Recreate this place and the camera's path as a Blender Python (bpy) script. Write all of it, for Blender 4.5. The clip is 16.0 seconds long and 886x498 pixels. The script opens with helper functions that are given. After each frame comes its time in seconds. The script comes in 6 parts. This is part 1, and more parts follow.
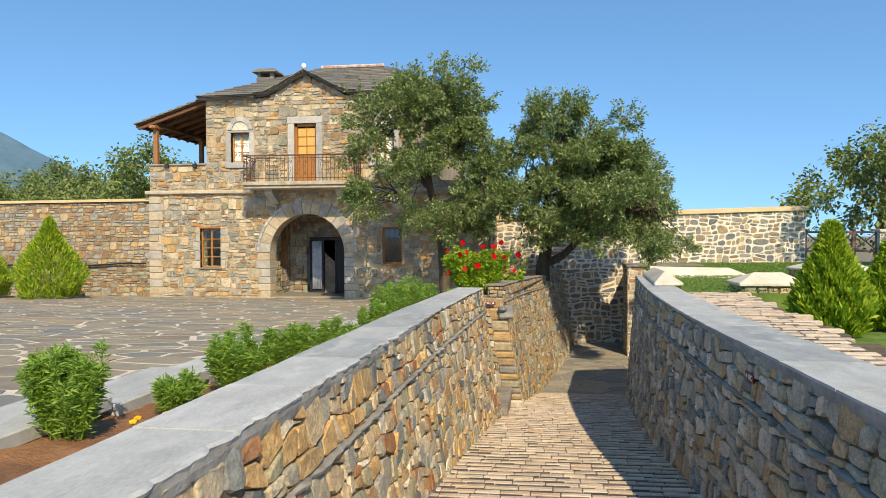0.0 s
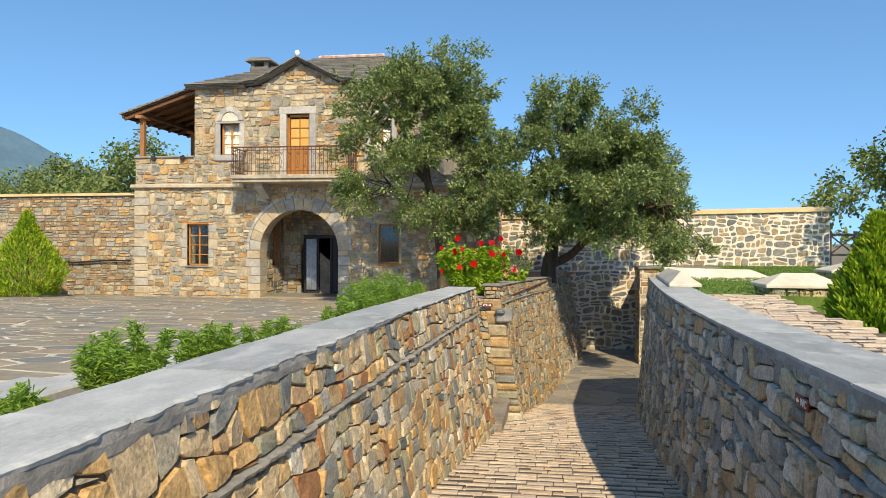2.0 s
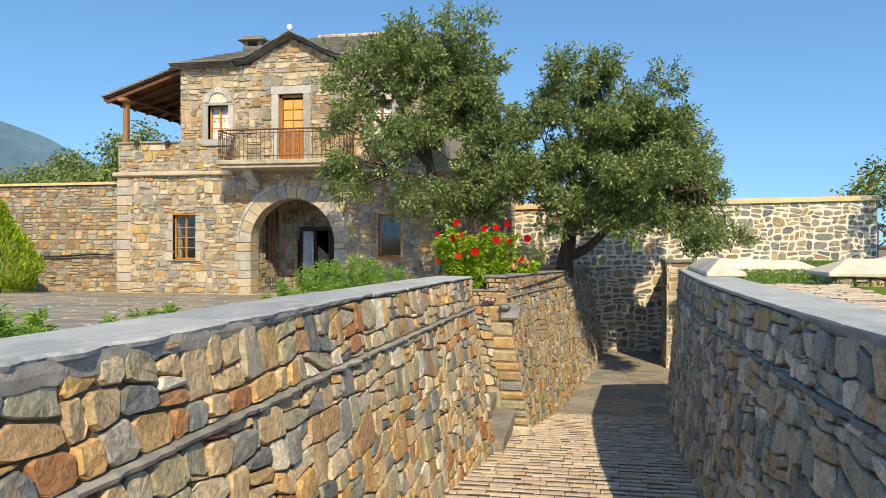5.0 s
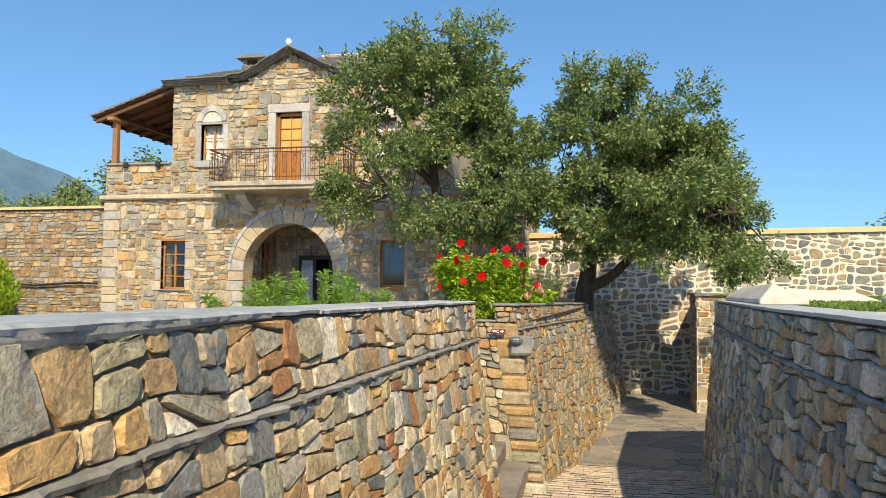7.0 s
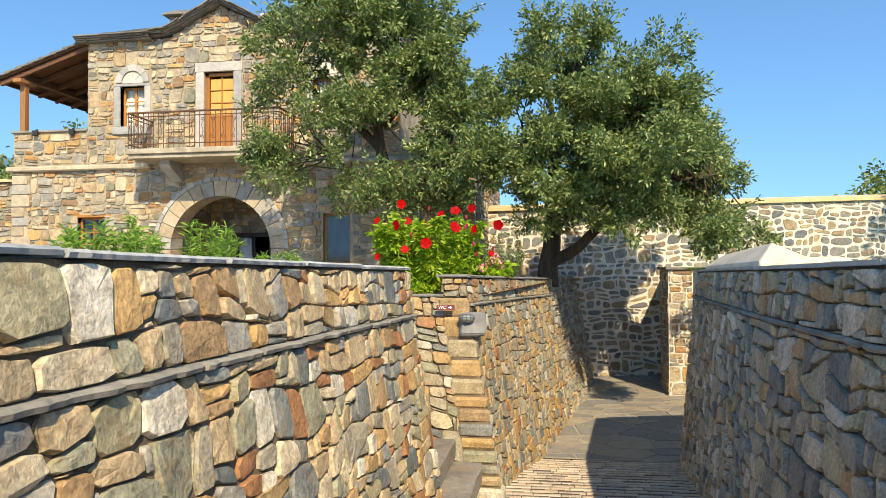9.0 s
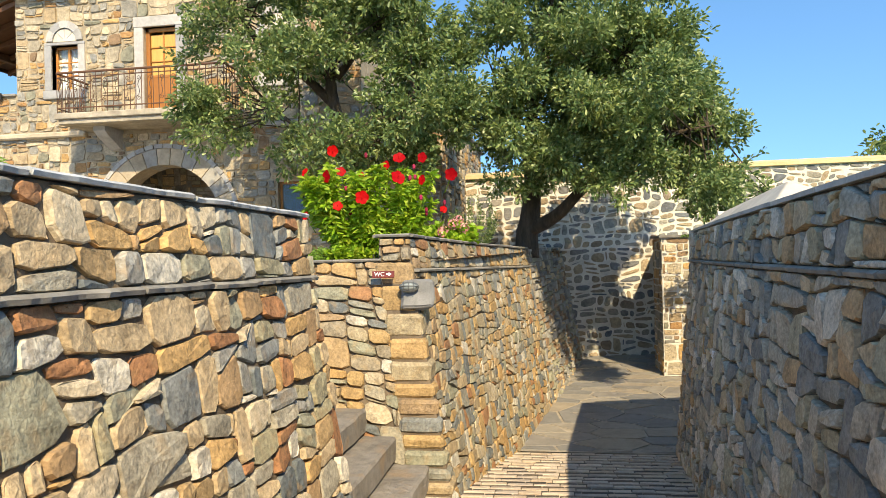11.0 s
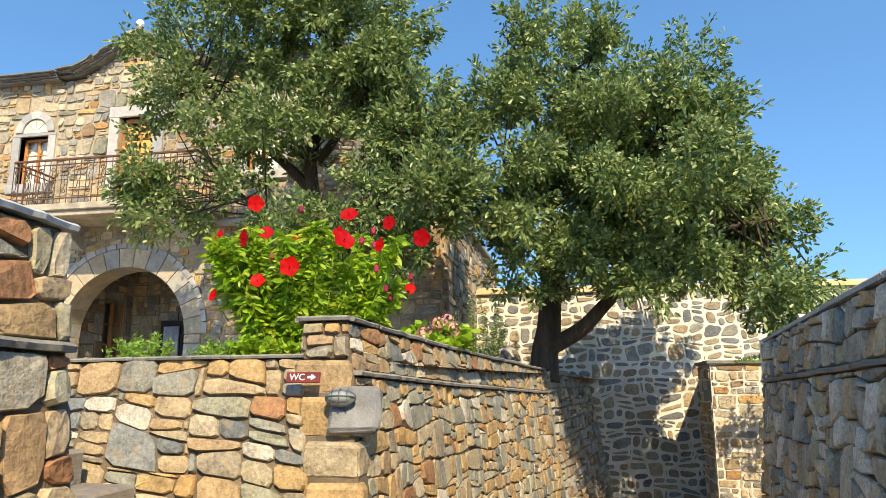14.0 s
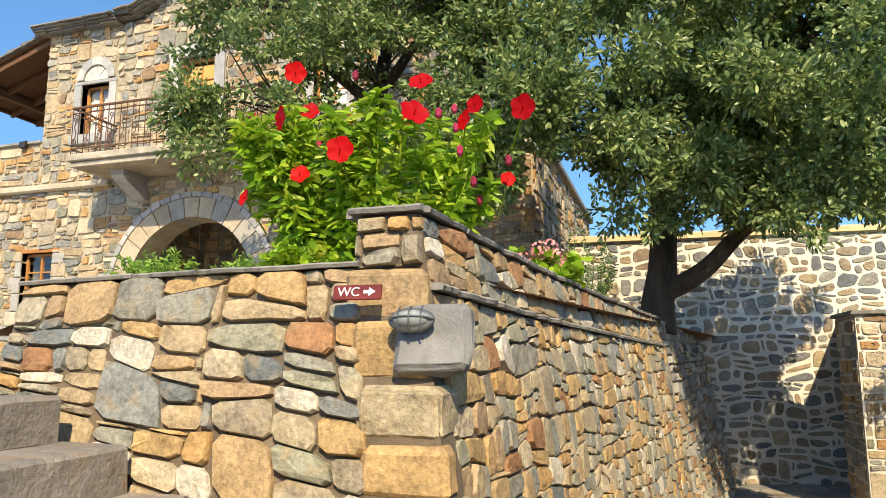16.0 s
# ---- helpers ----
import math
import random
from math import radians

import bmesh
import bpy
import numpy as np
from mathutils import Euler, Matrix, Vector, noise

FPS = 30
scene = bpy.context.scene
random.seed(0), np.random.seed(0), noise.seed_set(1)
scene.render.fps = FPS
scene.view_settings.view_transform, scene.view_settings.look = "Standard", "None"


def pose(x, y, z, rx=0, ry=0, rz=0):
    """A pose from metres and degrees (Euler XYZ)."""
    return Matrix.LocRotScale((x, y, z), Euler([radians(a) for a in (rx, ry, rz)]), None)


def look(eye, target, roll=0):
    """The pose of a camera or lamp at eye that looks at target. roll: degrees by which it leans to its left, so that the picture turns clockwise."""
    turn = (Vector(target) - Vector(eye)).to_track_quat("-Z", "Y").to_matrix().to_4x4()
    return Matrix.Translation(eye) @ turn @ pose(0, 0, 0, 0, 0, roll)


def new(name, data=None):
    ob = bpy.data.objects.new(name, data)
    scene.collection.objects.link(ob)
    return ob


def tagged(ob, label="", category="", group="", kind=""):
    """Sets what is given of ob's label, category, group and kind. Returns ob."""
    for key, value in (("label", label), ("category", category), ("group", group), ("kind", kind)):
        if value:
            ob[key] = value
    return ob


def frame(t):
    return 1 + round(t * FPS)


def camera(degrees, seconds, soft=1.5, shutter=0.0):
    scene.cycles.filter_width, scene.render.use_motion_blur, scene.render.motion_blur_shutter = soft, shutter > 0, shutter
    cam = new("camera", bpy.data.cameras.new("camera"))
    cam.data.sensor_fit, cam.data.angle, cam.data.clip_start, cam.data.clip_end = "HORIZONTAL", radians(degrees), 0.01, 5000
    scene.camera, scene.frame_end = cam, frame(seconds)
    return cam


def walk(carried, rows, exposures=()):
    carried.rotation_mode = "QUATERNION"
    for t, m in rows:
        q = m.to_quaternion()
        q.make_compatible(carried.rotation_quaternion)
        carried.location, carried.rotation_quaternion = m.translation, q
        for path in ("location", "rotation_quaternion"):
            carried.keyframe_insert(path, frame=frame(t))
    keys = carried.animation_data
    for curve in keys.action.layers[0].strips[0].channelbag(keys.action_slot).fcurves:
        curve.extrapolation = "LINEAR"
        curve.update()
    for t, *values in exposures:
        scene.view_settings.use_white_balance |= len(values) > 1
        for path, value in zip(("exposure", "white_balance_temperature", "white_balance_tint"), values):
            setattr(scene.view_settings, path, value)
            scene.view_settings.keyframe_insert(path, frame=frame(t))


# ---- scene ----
cam = camera(63.7, 16.0, soft=0.35)
PATH = [
    (0, (0.029, 0.261, 1.409), (-0.247, 2.241, 1.374), -0.2),
    (0.5, (0.057, 0.645, 1.369), (-0.254, 2.621, 1.376), -0.1),
    (1, (0.139, 1.081, 1.31), (-0.17, 3.057, 1.291), 0.1),
    (1.5, (0.2, 1.462, 1.249), (-0.141, 3.432, 1.223), 0.1),
    (2, (0.245, 1.842, 1.205), (-0.066, 3.818, 1.182), 0.3),
    (2.5, (0.328, 2.22, 1.156), (0.028, 4.197, 1.154), 0.2),
    (3, (0.396, 2.58, 1.103), (0.07, 4.553, 1.078), -0.1),
    (3.5, (0.472, 2.997, 0.986), (0.177, 4.974, 0.916), -0.2),
    (3.7, (0.483, 3.137, 0.99), (0.191, 5.115, 0.936), -0.1),
    (5.8, (0.336, 4.791, 0.735), (-0.071, 6.749, 0.718), 0.3),
    (6, (0.34, 4.996, 0.698), (-0.055, 6.957, 0.67), 0.5),
    (6.5, (0.323, 5.4, 0.664), (-0.095, 7.356, 0.693), 0.6),
    (7, (0.271, 5.872, 0.623), (-0.142, 7.827, 0.712), 0.6),
    (7.5, (0.288, 6.336, 0.56), (-0.097, 8.297, 0.656), 0.6),
    (8, (0.249, 6.822, 0.466), (-0.118, 8.787, 0.54), 0.4),
    (8.5, (0.256, 7.3, 0.402), (-0.07, 9.273, 0.448), 0.0),
    (8.7, (0.257, 7.469, 0.4), (-0.06, 9.443, 0.447), -0.1),
    (10.8, (0.5, 9.546, 0.123), (0.163, 11.517, 0.144), -1.3),
    (11, (0.591, 9.626, 0.089), (0.285, 11.602, 0.092), -1.3),
    (11.5, (0.596, 10.111, 0.018), (0.301, 12.088, 0.084), -1.3),
    (12, (0.606, 10.589, -0.007), (0.291, 12.559, 0.133), -1.0),
    (12.5, (0.645, 11.061, -0.055), (0.337, 13.018, 0.218), -0.9),
    (13, (0.624, 11.521, -0.103), (0.293, 13.458, 0.268), -1.1),
    (13.5, (0.668, 11.907, -0.177), (0.322, 13.839, 0.21), -0.2),
    (14, (0.661, 12.3, -0.233), (0.292, 14.227, 0.154), -0.1),
    (14.5, (0.612, 12.704, -0.283), (0.222, 14.624, 0.122), -0.4),
    (15, (0.542, 13.122, -0.318), (0.139, 15.048, 0.043), -0.5),
    (15.5, (0.34, 13.513, -0.364), (-0.121, 15.427, -0.013), -0.2),
    (16, (0.174, 13.907, -0.451), (-0.418, 15.793, -0.147), -0.2),
]
EXPOSURES = ((0.0, 0.86, 7150, 9), (7.0, 0.98, 7150, 9), (11.0, 1.25, 7150, 9), (16.0, 1.25, 6950, 10))
SKY_STRENGTH, SUN_STRENGTH, SKY_AIR = 0.15, 3.1, (1.0, 0.3, 2.0)
walk(cam, [(t, look(eye, target, roll)) for t, eye, target, roll in PATH], EXPOSURES)

# ---- daylight ----
SUN_DIR = Vector((0.455, -1.06, 1.0)).normalized()
world = bpy.data.worlds.new("sky_world")
scene.world = world
world.use_nodes = True
wn = world.node_tree.nodes
sky = wn.new("ShaderNodeTexSky")
sky.sky_type = "NISHITA"
sky.sun_disc = False
sky.sun_elevation = math.asin(SUN_DIR.z)
sky.sun_rotation = math.atan2(SUN_DIR.x, SUN_DIR.y)
sky.air_density, sky.dust_density, sky.ozone_density = SKY_AIR
sky_coord, sky_lift = wn.new("ShaderNodeTexCoord"), wn.new("ShaderNodeVectorMath")
sky_lift.operation = "ADD"
sky_lift.inputs[1].default_value = (0, 0, 0.24)
world.node_tree.links.new(sky_coord.outputs["Generated"], sky_lift.inputs[0])
world.node_tree.links.new(sky_lift.outputs[0], sky.inputs[0])
wn["Background"].inputs["Strength"].default_value = SKY_STRENGTH
sky_tone = wn.new("ShaderNodeHueSaturation")
sky_tone.inputs["Saturation"].default_value = 1.2
sky_tone.inputs["Hue"].default_value = 0.4965
world.node_tree.links.new(sky.outputs[0], sky_tone.inputs["Color"])
world.node_tree.links.new(sky_tone.outputs[0], wn["Background"].inputs["Color"])
sun_data = bpy.data.lights.new("sun", "SUN")
sun_data.energy, sun_data.angle, sun_data.color = SUN_STRENGTH, radians(0.6), (1.0, 0.865, 0.645)
sun = new("sun", sun_data)
sun.matrix_world = look(SUN_DIR * 60, (0, 0, 0))

# ---- materials ----


def material(name, stops, rough=0.85, grain=9.0, patch=1.6, vary=0.35, bump=0.35, bump_scale=38.0, metal=0.0,
             pieces=True, stretch=(1, 1, 1), stain=None, stain_amount=0.4, spec=0.35, through_light=0.0, linear=False, distance=0.012):
    """A procedural surface: one colour of the ramp for each piece, clouded at two scales, with a fine relief."""
    m = bpy.data.materials.new(name)
    m.use_nodes = True
    n, link = m.node_tree.nodes, m.node_tree.links.new
    bsdf = n["Principled BSDF"]
    coord = n.new("ShaderNodeTexCoord")
    info, geo = n.new("ShaderNodeObjectInfo"), n.new("ShaderNodeNewGeometry")
    add = n.new("ShaderNodeMath")
    add.operation = "ADD"
    link(info.outputs["Random"], add.inputs[0])
    link(geo.outputs["Random Per Island"], add.inputs[1])
    frac = n.new("ShaderNodeMath")
    frac.operation = "FRACT"
    link(add.outputs[0], frac.inputs[0])
    shift = n.new("ShaderNodeVectorMath")
    shift.operation = "MULTIPLY_ADD"
    shift.inputs[1].default_value = stretch
    link(coord.outputs["Object"], shift.inputs[0])
    if pieces:
        off = n.new("ShaderNodeVectorMath")
        off.operation = "SCALE"
        off.inputs[0].default_value = (31.0, 17.0, 23.0)
        link(frac.outputs[0], off.inputs["Scale"])
        link(off.outputs[0], shift.inputs[2])
    else:
        shift.inputs[2].default_value = (0, 0, 0)
    big, fine, rel = (n.new("ShaderNodeTexNoise") for _ in range(3))
    for tex, scale, detail in ((big, patch, 4.0), (fine, grain, 6.0), (rel, bump_scale, 6.0)):
        tex.inputs["Scale"].default_value = scale
        tex.inputs["Detail"].default_value = detail
        tex.inputs["Roughness"].default_value = 0.68
        link(shift.outputs[0], tex.inputs["Vector"])
    ramp = n.new("ShaderNodeValToRGB")
    ramp.color_ramp.interpolation = "LINEAR" if (linear or not pieces) else "CONSTANT"
    els = ramp.color_ramp.elements
    while len(els) < len(stops):
        els.new(0.5)
    while len(els) > max(1, len(stops)):
        els.remove(els[-1])
    for i, c in enumerate(stops):
        els[i].position = i / len(stops) if pieces and not linear else i / max(1, len(stops) - 1)
        els[i].color = (*c, 1)
    if pieces:
        link(frac.outputs[0], ramp.inputs[0])
    else:
        wide = n.new("ShaderNodeMapRange")
        wide.inputs[1].default_value, wide.inputs[2].default_value = 0.3, 0.7
        link(big.outputs[0], wide.inputs[0])
        link(wide.outputs[0], ramp.inputs[0])
    both = n.new("ShaderNodeMath")
    both.operation = "ADD"
    link(big.outputs[0], both.inputs[0])
    link(fine.outputs[0], both.inputs[1])
    rng = n.new("ShaderNodeMapRange")
    rng.inputs[1].default_value, rng.inputs[2].default_value = 0.65, 1.35
    rng.inputs[3].default_value, rng.inputs[4].default_value = 1 - vary, 1 + vary
    link(both.outputs[0], rng.inputs[0])
    tint = n.new("ShaderNodeVectorMath")
    tint.operation = "SCALE"
    link(ramp.outputs[0], tint.inputs[0])
    link(rng.outputs[0], tint.inputs["Scale"])
    colour = tint.outputs[0]
    if stain:
        mask = n.new("ShaderNodeMapRange")
        mask.inputs[1].default_value, mask.inputs[2].default_value = 0.52, 0.68
        mask.inputs[4].default_value = stain_amount
        blot = n.new("ShaderNodeTexNoise")
        blot.inputs["Scale"].default_value, blot.inputs["Detail"].default_value = patch * 2.3, 7.0
        link(shift.outputs[0], blot.inputs["Vector"])
        link(blot.outputs[0], mask.inputs[0])
        mix = n.new("ShaderNodeMix")
        mix.data_type = "RGBA"
        link(mask.outputs[0], mix.inputs[0])
        link(colour, mix.inputs[6])
        mix.inputs[7].default_value = (*stain, 1)
        colour = mix.outputs[2]
    link(colour, bsdf.inputs["Base Color"])
    bsdf.inputs["Metallic"].default_value = metal
    bsdf.inputs["Specular IOR Level"].default_value = spec
    gloss = n.new("ShaderNodeMapRange")
    gloss.inputs[1].default_value, gloss.inputs[2].default_value = 0.3, 0.7
    gloss.inputs[3].default_value, gloss.inputs[4].default_value = max(0.03, rough - 0.1), min(1, rough + 0.1)
    link(fine.outputs[0], gloss.inputs[0])
    link(gloss.outputs[0], bsdf.inputs["Roughness"])
    if bump:
        bp = n.new("ShaderNodeBump")
        bp.inputs["Strength"].default_value, bp.inputs["Distance"].default_value = bump, distance
        link(rel.outputs[0], bp.inputs["Height"])
        link(bp.outputs[0], bsdf.inputs["Normal"])
    if through_light:
        tr = n.new("ShaderNodeBsdfTranslucent")
        link(colour, tr.inputs[0])
        mixs = n.new("ShaderNodeMixShader")
        mixs.inputs[0].default_value = through_light
        link(bsdf.outputs[0], mixs.inputs[1])
        link(tr.outputs[0], mixs.inputs[2])
        link(mixs.outputs[0], n["Material Output"].inputs[0])
    return m


TAN, OCHRE, RUST = (0.47, 0.355, 0.21), (0.50, 0.315, 0.13), (0.34, 0.165, 0.075)
GREY, BLUE, GREEN = (0.325, 0.305, 0.255), (0.185, 0.20, 0.195), (0.31, 0.295, 0.205)
BROWN, BEIGE, PALE = (0.28, 0.185, 0.105), (0.52, 0.43, 0.29), (0.62, 0.56, 0.44)
M_RUBBLE = material("rubble_stone", [TAN, (0.36, 0.32, 0.235), (0.36, 0.235, 0.12), GREEN, TAN, (0.22, 0.225, 0.205), OCHRE, GREY, BEIGE, (0.34, 0.30, 0.185), (0.40, 0.27, 0.13), TAN, RUST, (0.36, 0.32, 0.235), OCHRE, PALE, (0.14, 0.155, 0.15), TAN], stain=(0.38, 0.24, 0.11), stain_amount=0.35, patch=5, grain=40, vary=0.55, bump=0.65, bump_scale=13, distance=0.035)
M_PIER = material("coursed_stone", [(0.38, 0.29, 0.17), (0.32, 0.285, 0.205), (0.42, 0.26, 0.105), (0.36, 0.295, 0.185), (0.27, 0.26, 0.18), (0.38, 0.29, 0.17), (0.21, 0.215, 0.195), (0.41, 0.27, 0.12), (0.30, 0.25, 0.17), (0.44, 0.365, 0.245), (0.33, 0.23, 0.13), (0.25, 0.24, 0.19), (0.36, 0.25, 0.13), (0.50, 0.455, 0.36), (0.24, 0.235, 0.185), (0.31, 0.16, 0.075), (0.40, 0.27, 0.12), (0.15, 0.16, 0.15)], stain=(0.40, 0.27, 0.12), stain_amount=0.35, patch=5, grain=40, vary=0.55, bump=0.65, bump_scale=13, distance=0.035)
# greyer stone mix, also lightened in place of fill light on the shaded wall
M_RUBBLE_EAST = material("fill_lightened_grey_rubble", [(0.44, 0.38, 0.28), (0.38, 0.34, 0.26), (0.47, 0.36, 0.22), (0.28, 0.27, 0.23), (0.53, 0.46, 0.35), (0.40, 0.35, 0.23), (0.44, 0.29, 0.15), (0.36, 0.32, 0.25), (0.58, 0.51, 0.40), (0.22, 0.215, 0.19)], stain=(0.38, 0.27, 0.15), stain_amount=0.3, patch=5, grain=40, vary=0.55, bump=0.65, bump_scale=13, distance=0.035)
M_HOUSE = material("house_stone", [BEIGE, TAN, (0.24, 0.235, 0.205), TAN, (0.40, 0.34, 0.24), BEIGE, OCHRE, GREY, (0.36, 0.27, 0.16), BROWN, (0.40, 0.34, 0.24), (0.25, 0.24, 0.17), BEIGE, (0.42, 0.24, 0.10), GREY, (0.29, 0.27, 0.22)], patch=2.5, grain=14, vary=0.5, bump=1.0, bump_scale=22, distance=0.03)
M_COURT = material("court_wall_stone", [TAN, BROWN, GREY, OCHRE, (0.36, 0.29, 0.19), GREEN, TAN, (0.40, 0.24, 0.11), GREY, BROWN], patch=2.5, grain=14, vary=0.5, bump=1.0, bump_scale=22, distance=0.03)
M_BACK = material("dark_fieldstone", [(0.26, 0.245, 0.205), (0.29, 0.23, 0.16), (0.19, 0.19, 0.18), (0.40, 0.31, 0.195), (0.15, 0.155, 0.16), (0.33, 0.25, 0.155), (0.25, 0.185, 0.12), (0.22, 0.21, 0.19), (0.29, 0.26, 0.205)], patch=2.5, grain=14, vary=0.5, bump=1.0, bump_scale=22, distance=0.03)
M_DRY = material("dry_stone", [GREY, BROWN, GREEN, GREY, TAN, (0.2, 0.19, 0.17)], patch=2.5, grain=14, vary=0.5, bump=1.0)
M_MORTAR = material("earthy_mortar", [(0.12, 0.09, 0.06), (0.19, 0.145, 0.095)], pieces=False, bump=0.8, bump_scale=60, patch=2, distance=0.015)
M_MORTAR_GREY = material("grey_mortar", [(0.19, 0.16, 0.12), (0.27, 0.23, 0.17)], pieces=False, bump=0.8, bump_scale=60, patch=2)
M_MORTAR_HOUSE = material("sandy_mortar", [(0.33, 0.27, 0.18), (0.42, 0.35, 0.24)], pieces=False, bump=0.8, bump_scale=50, patch=2)
M_MORTAR_PALE = material("pale_lime_mortar", [(0.60, 0.55, 0.455), (0.70, 0.645, 0.54)], pieces=False, bump=0.6, bump_scale=40, patch=2, vary=0.15)
M_SLATE = material("blue_grey_slate", [(0.36, 0.37, 0.355), (0.44, 0.445, 0.425), (0.30, 0.315, 0.31)], rough=0.65, stretch=(2.5, 1, 1), stain=(0.60, 0.605, 0.58), stain_amount=0.38, patch=1.3, grain=30, vary=0.3, bump=0.45, bump_scale=16, linear=True)
M_BAND = material("slate_band", [(0.20, 0.19, 0.165), (0.28, 0.26, 0.22)], rough=0.8, linear=True, vary=0.4, bump=0.8, bump_scale=25)
M_STEP = material("grey_step_stone", [(0.22, 0.20, 0.17), (0.28, 0.245, 0.20)], rough=0.8, stain=(0.33, 0.22, 0.12), stain_amount=0.55, linear=True, vary=0.45, bump=1.0, bump_scale=16, distance=0.03)
M_QUOIN = material("pale_dressed_stone", [(0.45, 0.38, 0.27), (0.38, 0.355, 0.30), (0.48, 0.40, 0.28), (0.34, 0.325, 0.285), (0.42, 0.34, 0.23)], vary=0.35, bump=0.8, bump_scale=20, distance=0.02)
M_TRIM = material("grey_marble_trim", [(0.40, 0.385, 0.35), (0.45, 0.43, 0.39), (0.34, 0.335, 0.32)], rough=0.65, vary=0.3, bump=0.5)
M_CONC = material("weathered_concrete", [(0.36, 0.31, 0.23), (0.46, 0.40, 0.30)], pieces=False, stain=(0.2, 0.17, 0.13), bump=0.5)
M_CEMENT = material("grey_cement", [(0.24, 0.23, 0.205), (0.32, 0.30, 0.265)], pieces=False, bump=0.8, bump_scale=35, patch=3, stain=(0.4, 0.36, 0.3), stain_amount=0.3, distance=0.012)
M_CREAM = material("cream_render_coping", [(0.58, 0.51, 0.40), (0.66, 0.59, 0.47)], pieces=False, stain=(0.42, 0.36, 0.27), stain_amount=0.35, vary=0.15, bump=0.3)
M_YELLOW = material("ochre_render_coping", [(0.60, 0.43, 0.22), (0.68, 0.51, 0.28)], pieces=False, vary=0.15, stain=(0.42, 0.33, 0.2), bump=0.3)
M_BRICK = material("pale_ramp_brick", [(0.55, 0.45, 0.34), (0.50, 0.41, 0.32), (0.59, 0.485, 0.375), (0.51, 0.395, 0.285), (0.46, 0.385, 0.31)], vary=0.28, grain=34, bump=0.6, stain=(0.30, 0.24, 0.18), stain_amount=0.3, patch=3)
# sunken brick rows: the shade of the recess is put into this dark colour
M_BRICK_SHADE = material("sunken_shade_brick", [(0.085, 0.07, 0.055), (0.12, 0.09, 0.065), (0.07, 0.06, 0.05), (0.16, 0.125, 0.09), (0.10, 0.08, 0.06)], vary=0.3, grain=30, bump=0.6)
M_FLAG = material("dark_flagstone", [(0.22, 0.205, 0.17), (0.27, 0.235, 0.17), (0.18, 0.185, 0.17), (0.31, 0.25, 0.17), (0.23, 0.195, 0.145), (0.25, 0.235, 0.185)], rough=0.78, vary=0.3, patch=2.5, bump=0.5, bump_scale=14)
M_JOINT = material("pale_floor_joint", [(0.52, 0.46, 0.37), (0.62, 0.55, 0.44)], pieces=False, bump=0.4)
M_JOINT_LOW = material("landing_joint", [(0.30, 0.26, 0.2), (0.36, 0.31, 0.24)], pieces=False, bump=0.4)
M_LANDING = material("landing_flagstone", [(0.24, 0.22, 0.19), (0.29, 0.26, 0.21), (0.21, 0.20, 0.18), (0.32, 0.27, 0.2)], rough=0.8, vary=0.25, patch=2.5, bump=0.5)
M_SOIL = material("reddish_soil", [(0.23, 0.105, 0.045), (0.33, 0.17, 0.08)], pieces=False, grain=25, bump=1.0, bump_scale=30, distance=0.03)
M_EARTH = material("dry_ground", [(0.17, 0.15, 0.09), (0.24, 0.2, 0.13)], pieces=False, bump=0.8)
M_ROOF = material("slate_roof_slab", [(0.15, 0.14, 0.12), (0.19, 0.18, 0.15), (0.23, 0.21, 0.17), (0.17, 0.165, 0.16)], rough=0.8, vary=0.3, bump=0.6)
M_WOOD = material("honey_stained_wood", [(0.38, 0.16, 0.04), (0.45, 0.21, 0.058), (0.33, 0.13, 0.03)], rough=0.45, stretch=(6, 6, 0.5), vary=0.25, grain=14, bump=0.2, linear=True)
M_SHUT = material("yellow_panel_wood", [(0.60, 0.33, 0.08), (0.66, 0.38, 0.11)], rough=0.5, stretch=(6, 6, 0.5), vary=0.2, linear=True, bump=0.15)
M_BEAM = material("dark_roof_timber", [(0.12, 0.055, 0.025), (0.17, 0.08, 0.04)], rough=0.7, stretch=(6, 6, 0.5), vary=0.3, linear=True)
M_POST = material("brown_post_timber", [(0.30, 0.14, 0.055), (0.36, 0.18, 0.075)], rough=0.7, stretch=(6, 6, 0.5), vary=0.3, linear=True)
M_FENCE = material("grey_brown_fence_wood", [(0.20, 0.12, 0.085), (0.25, 0.16, 0.115)], rough=0.8, linear=True)
M_IRON = material("rusty_wrought_iron", [(0.085, 0.045, 0.03), (0.14, 0.07, 0.04), (0.06, 0.045, 0.04)], rough=0.7, vary=0.4, bump=0.3, linear=True)
M_BLACK = material("black_paint", [(0.018, 0.018, 0.02), (0.03, 0.03, 0.03)], rough=0.5, bump=0.1)
M_GREYMETAL = material("grey_cast_metal", [(0.15, 0.16, 0.15), (0.19, 0.195, 0.185)], rough=0.5, metal=0.5, bump=0.2, pieces=False)
M_SIGN = material("maroon_sign_paint", [(0.13, 0.018, 0.014), (0.17, 0.025, 0.018)], rough=0.45, bump=0.05, pieces=False)
M_WHITE = material("white_paint", [(0.78, 0.78, 0.76), (0.82, 0.82, 0.8)], rough=0.5, bump=0.05, vary=0.06, pieces=False)
M_CURTAIN = material("white_curtain", [(0.70, 0.68, 0.62), (0.78, 0.76, 0.71)], rough=0.9, pieces=False, stretch=(9, 9, 0.4), vary=0.2, bump=0.1)
M_BARK = material("oak_bark", [(0.06, 0.045, 0.03), (0.11, 0.082, 0.055)], pieces=False, stretch=(5, 5, 1), bump=1.0, bump_scale=12, distance=0.04, patch=1.5)
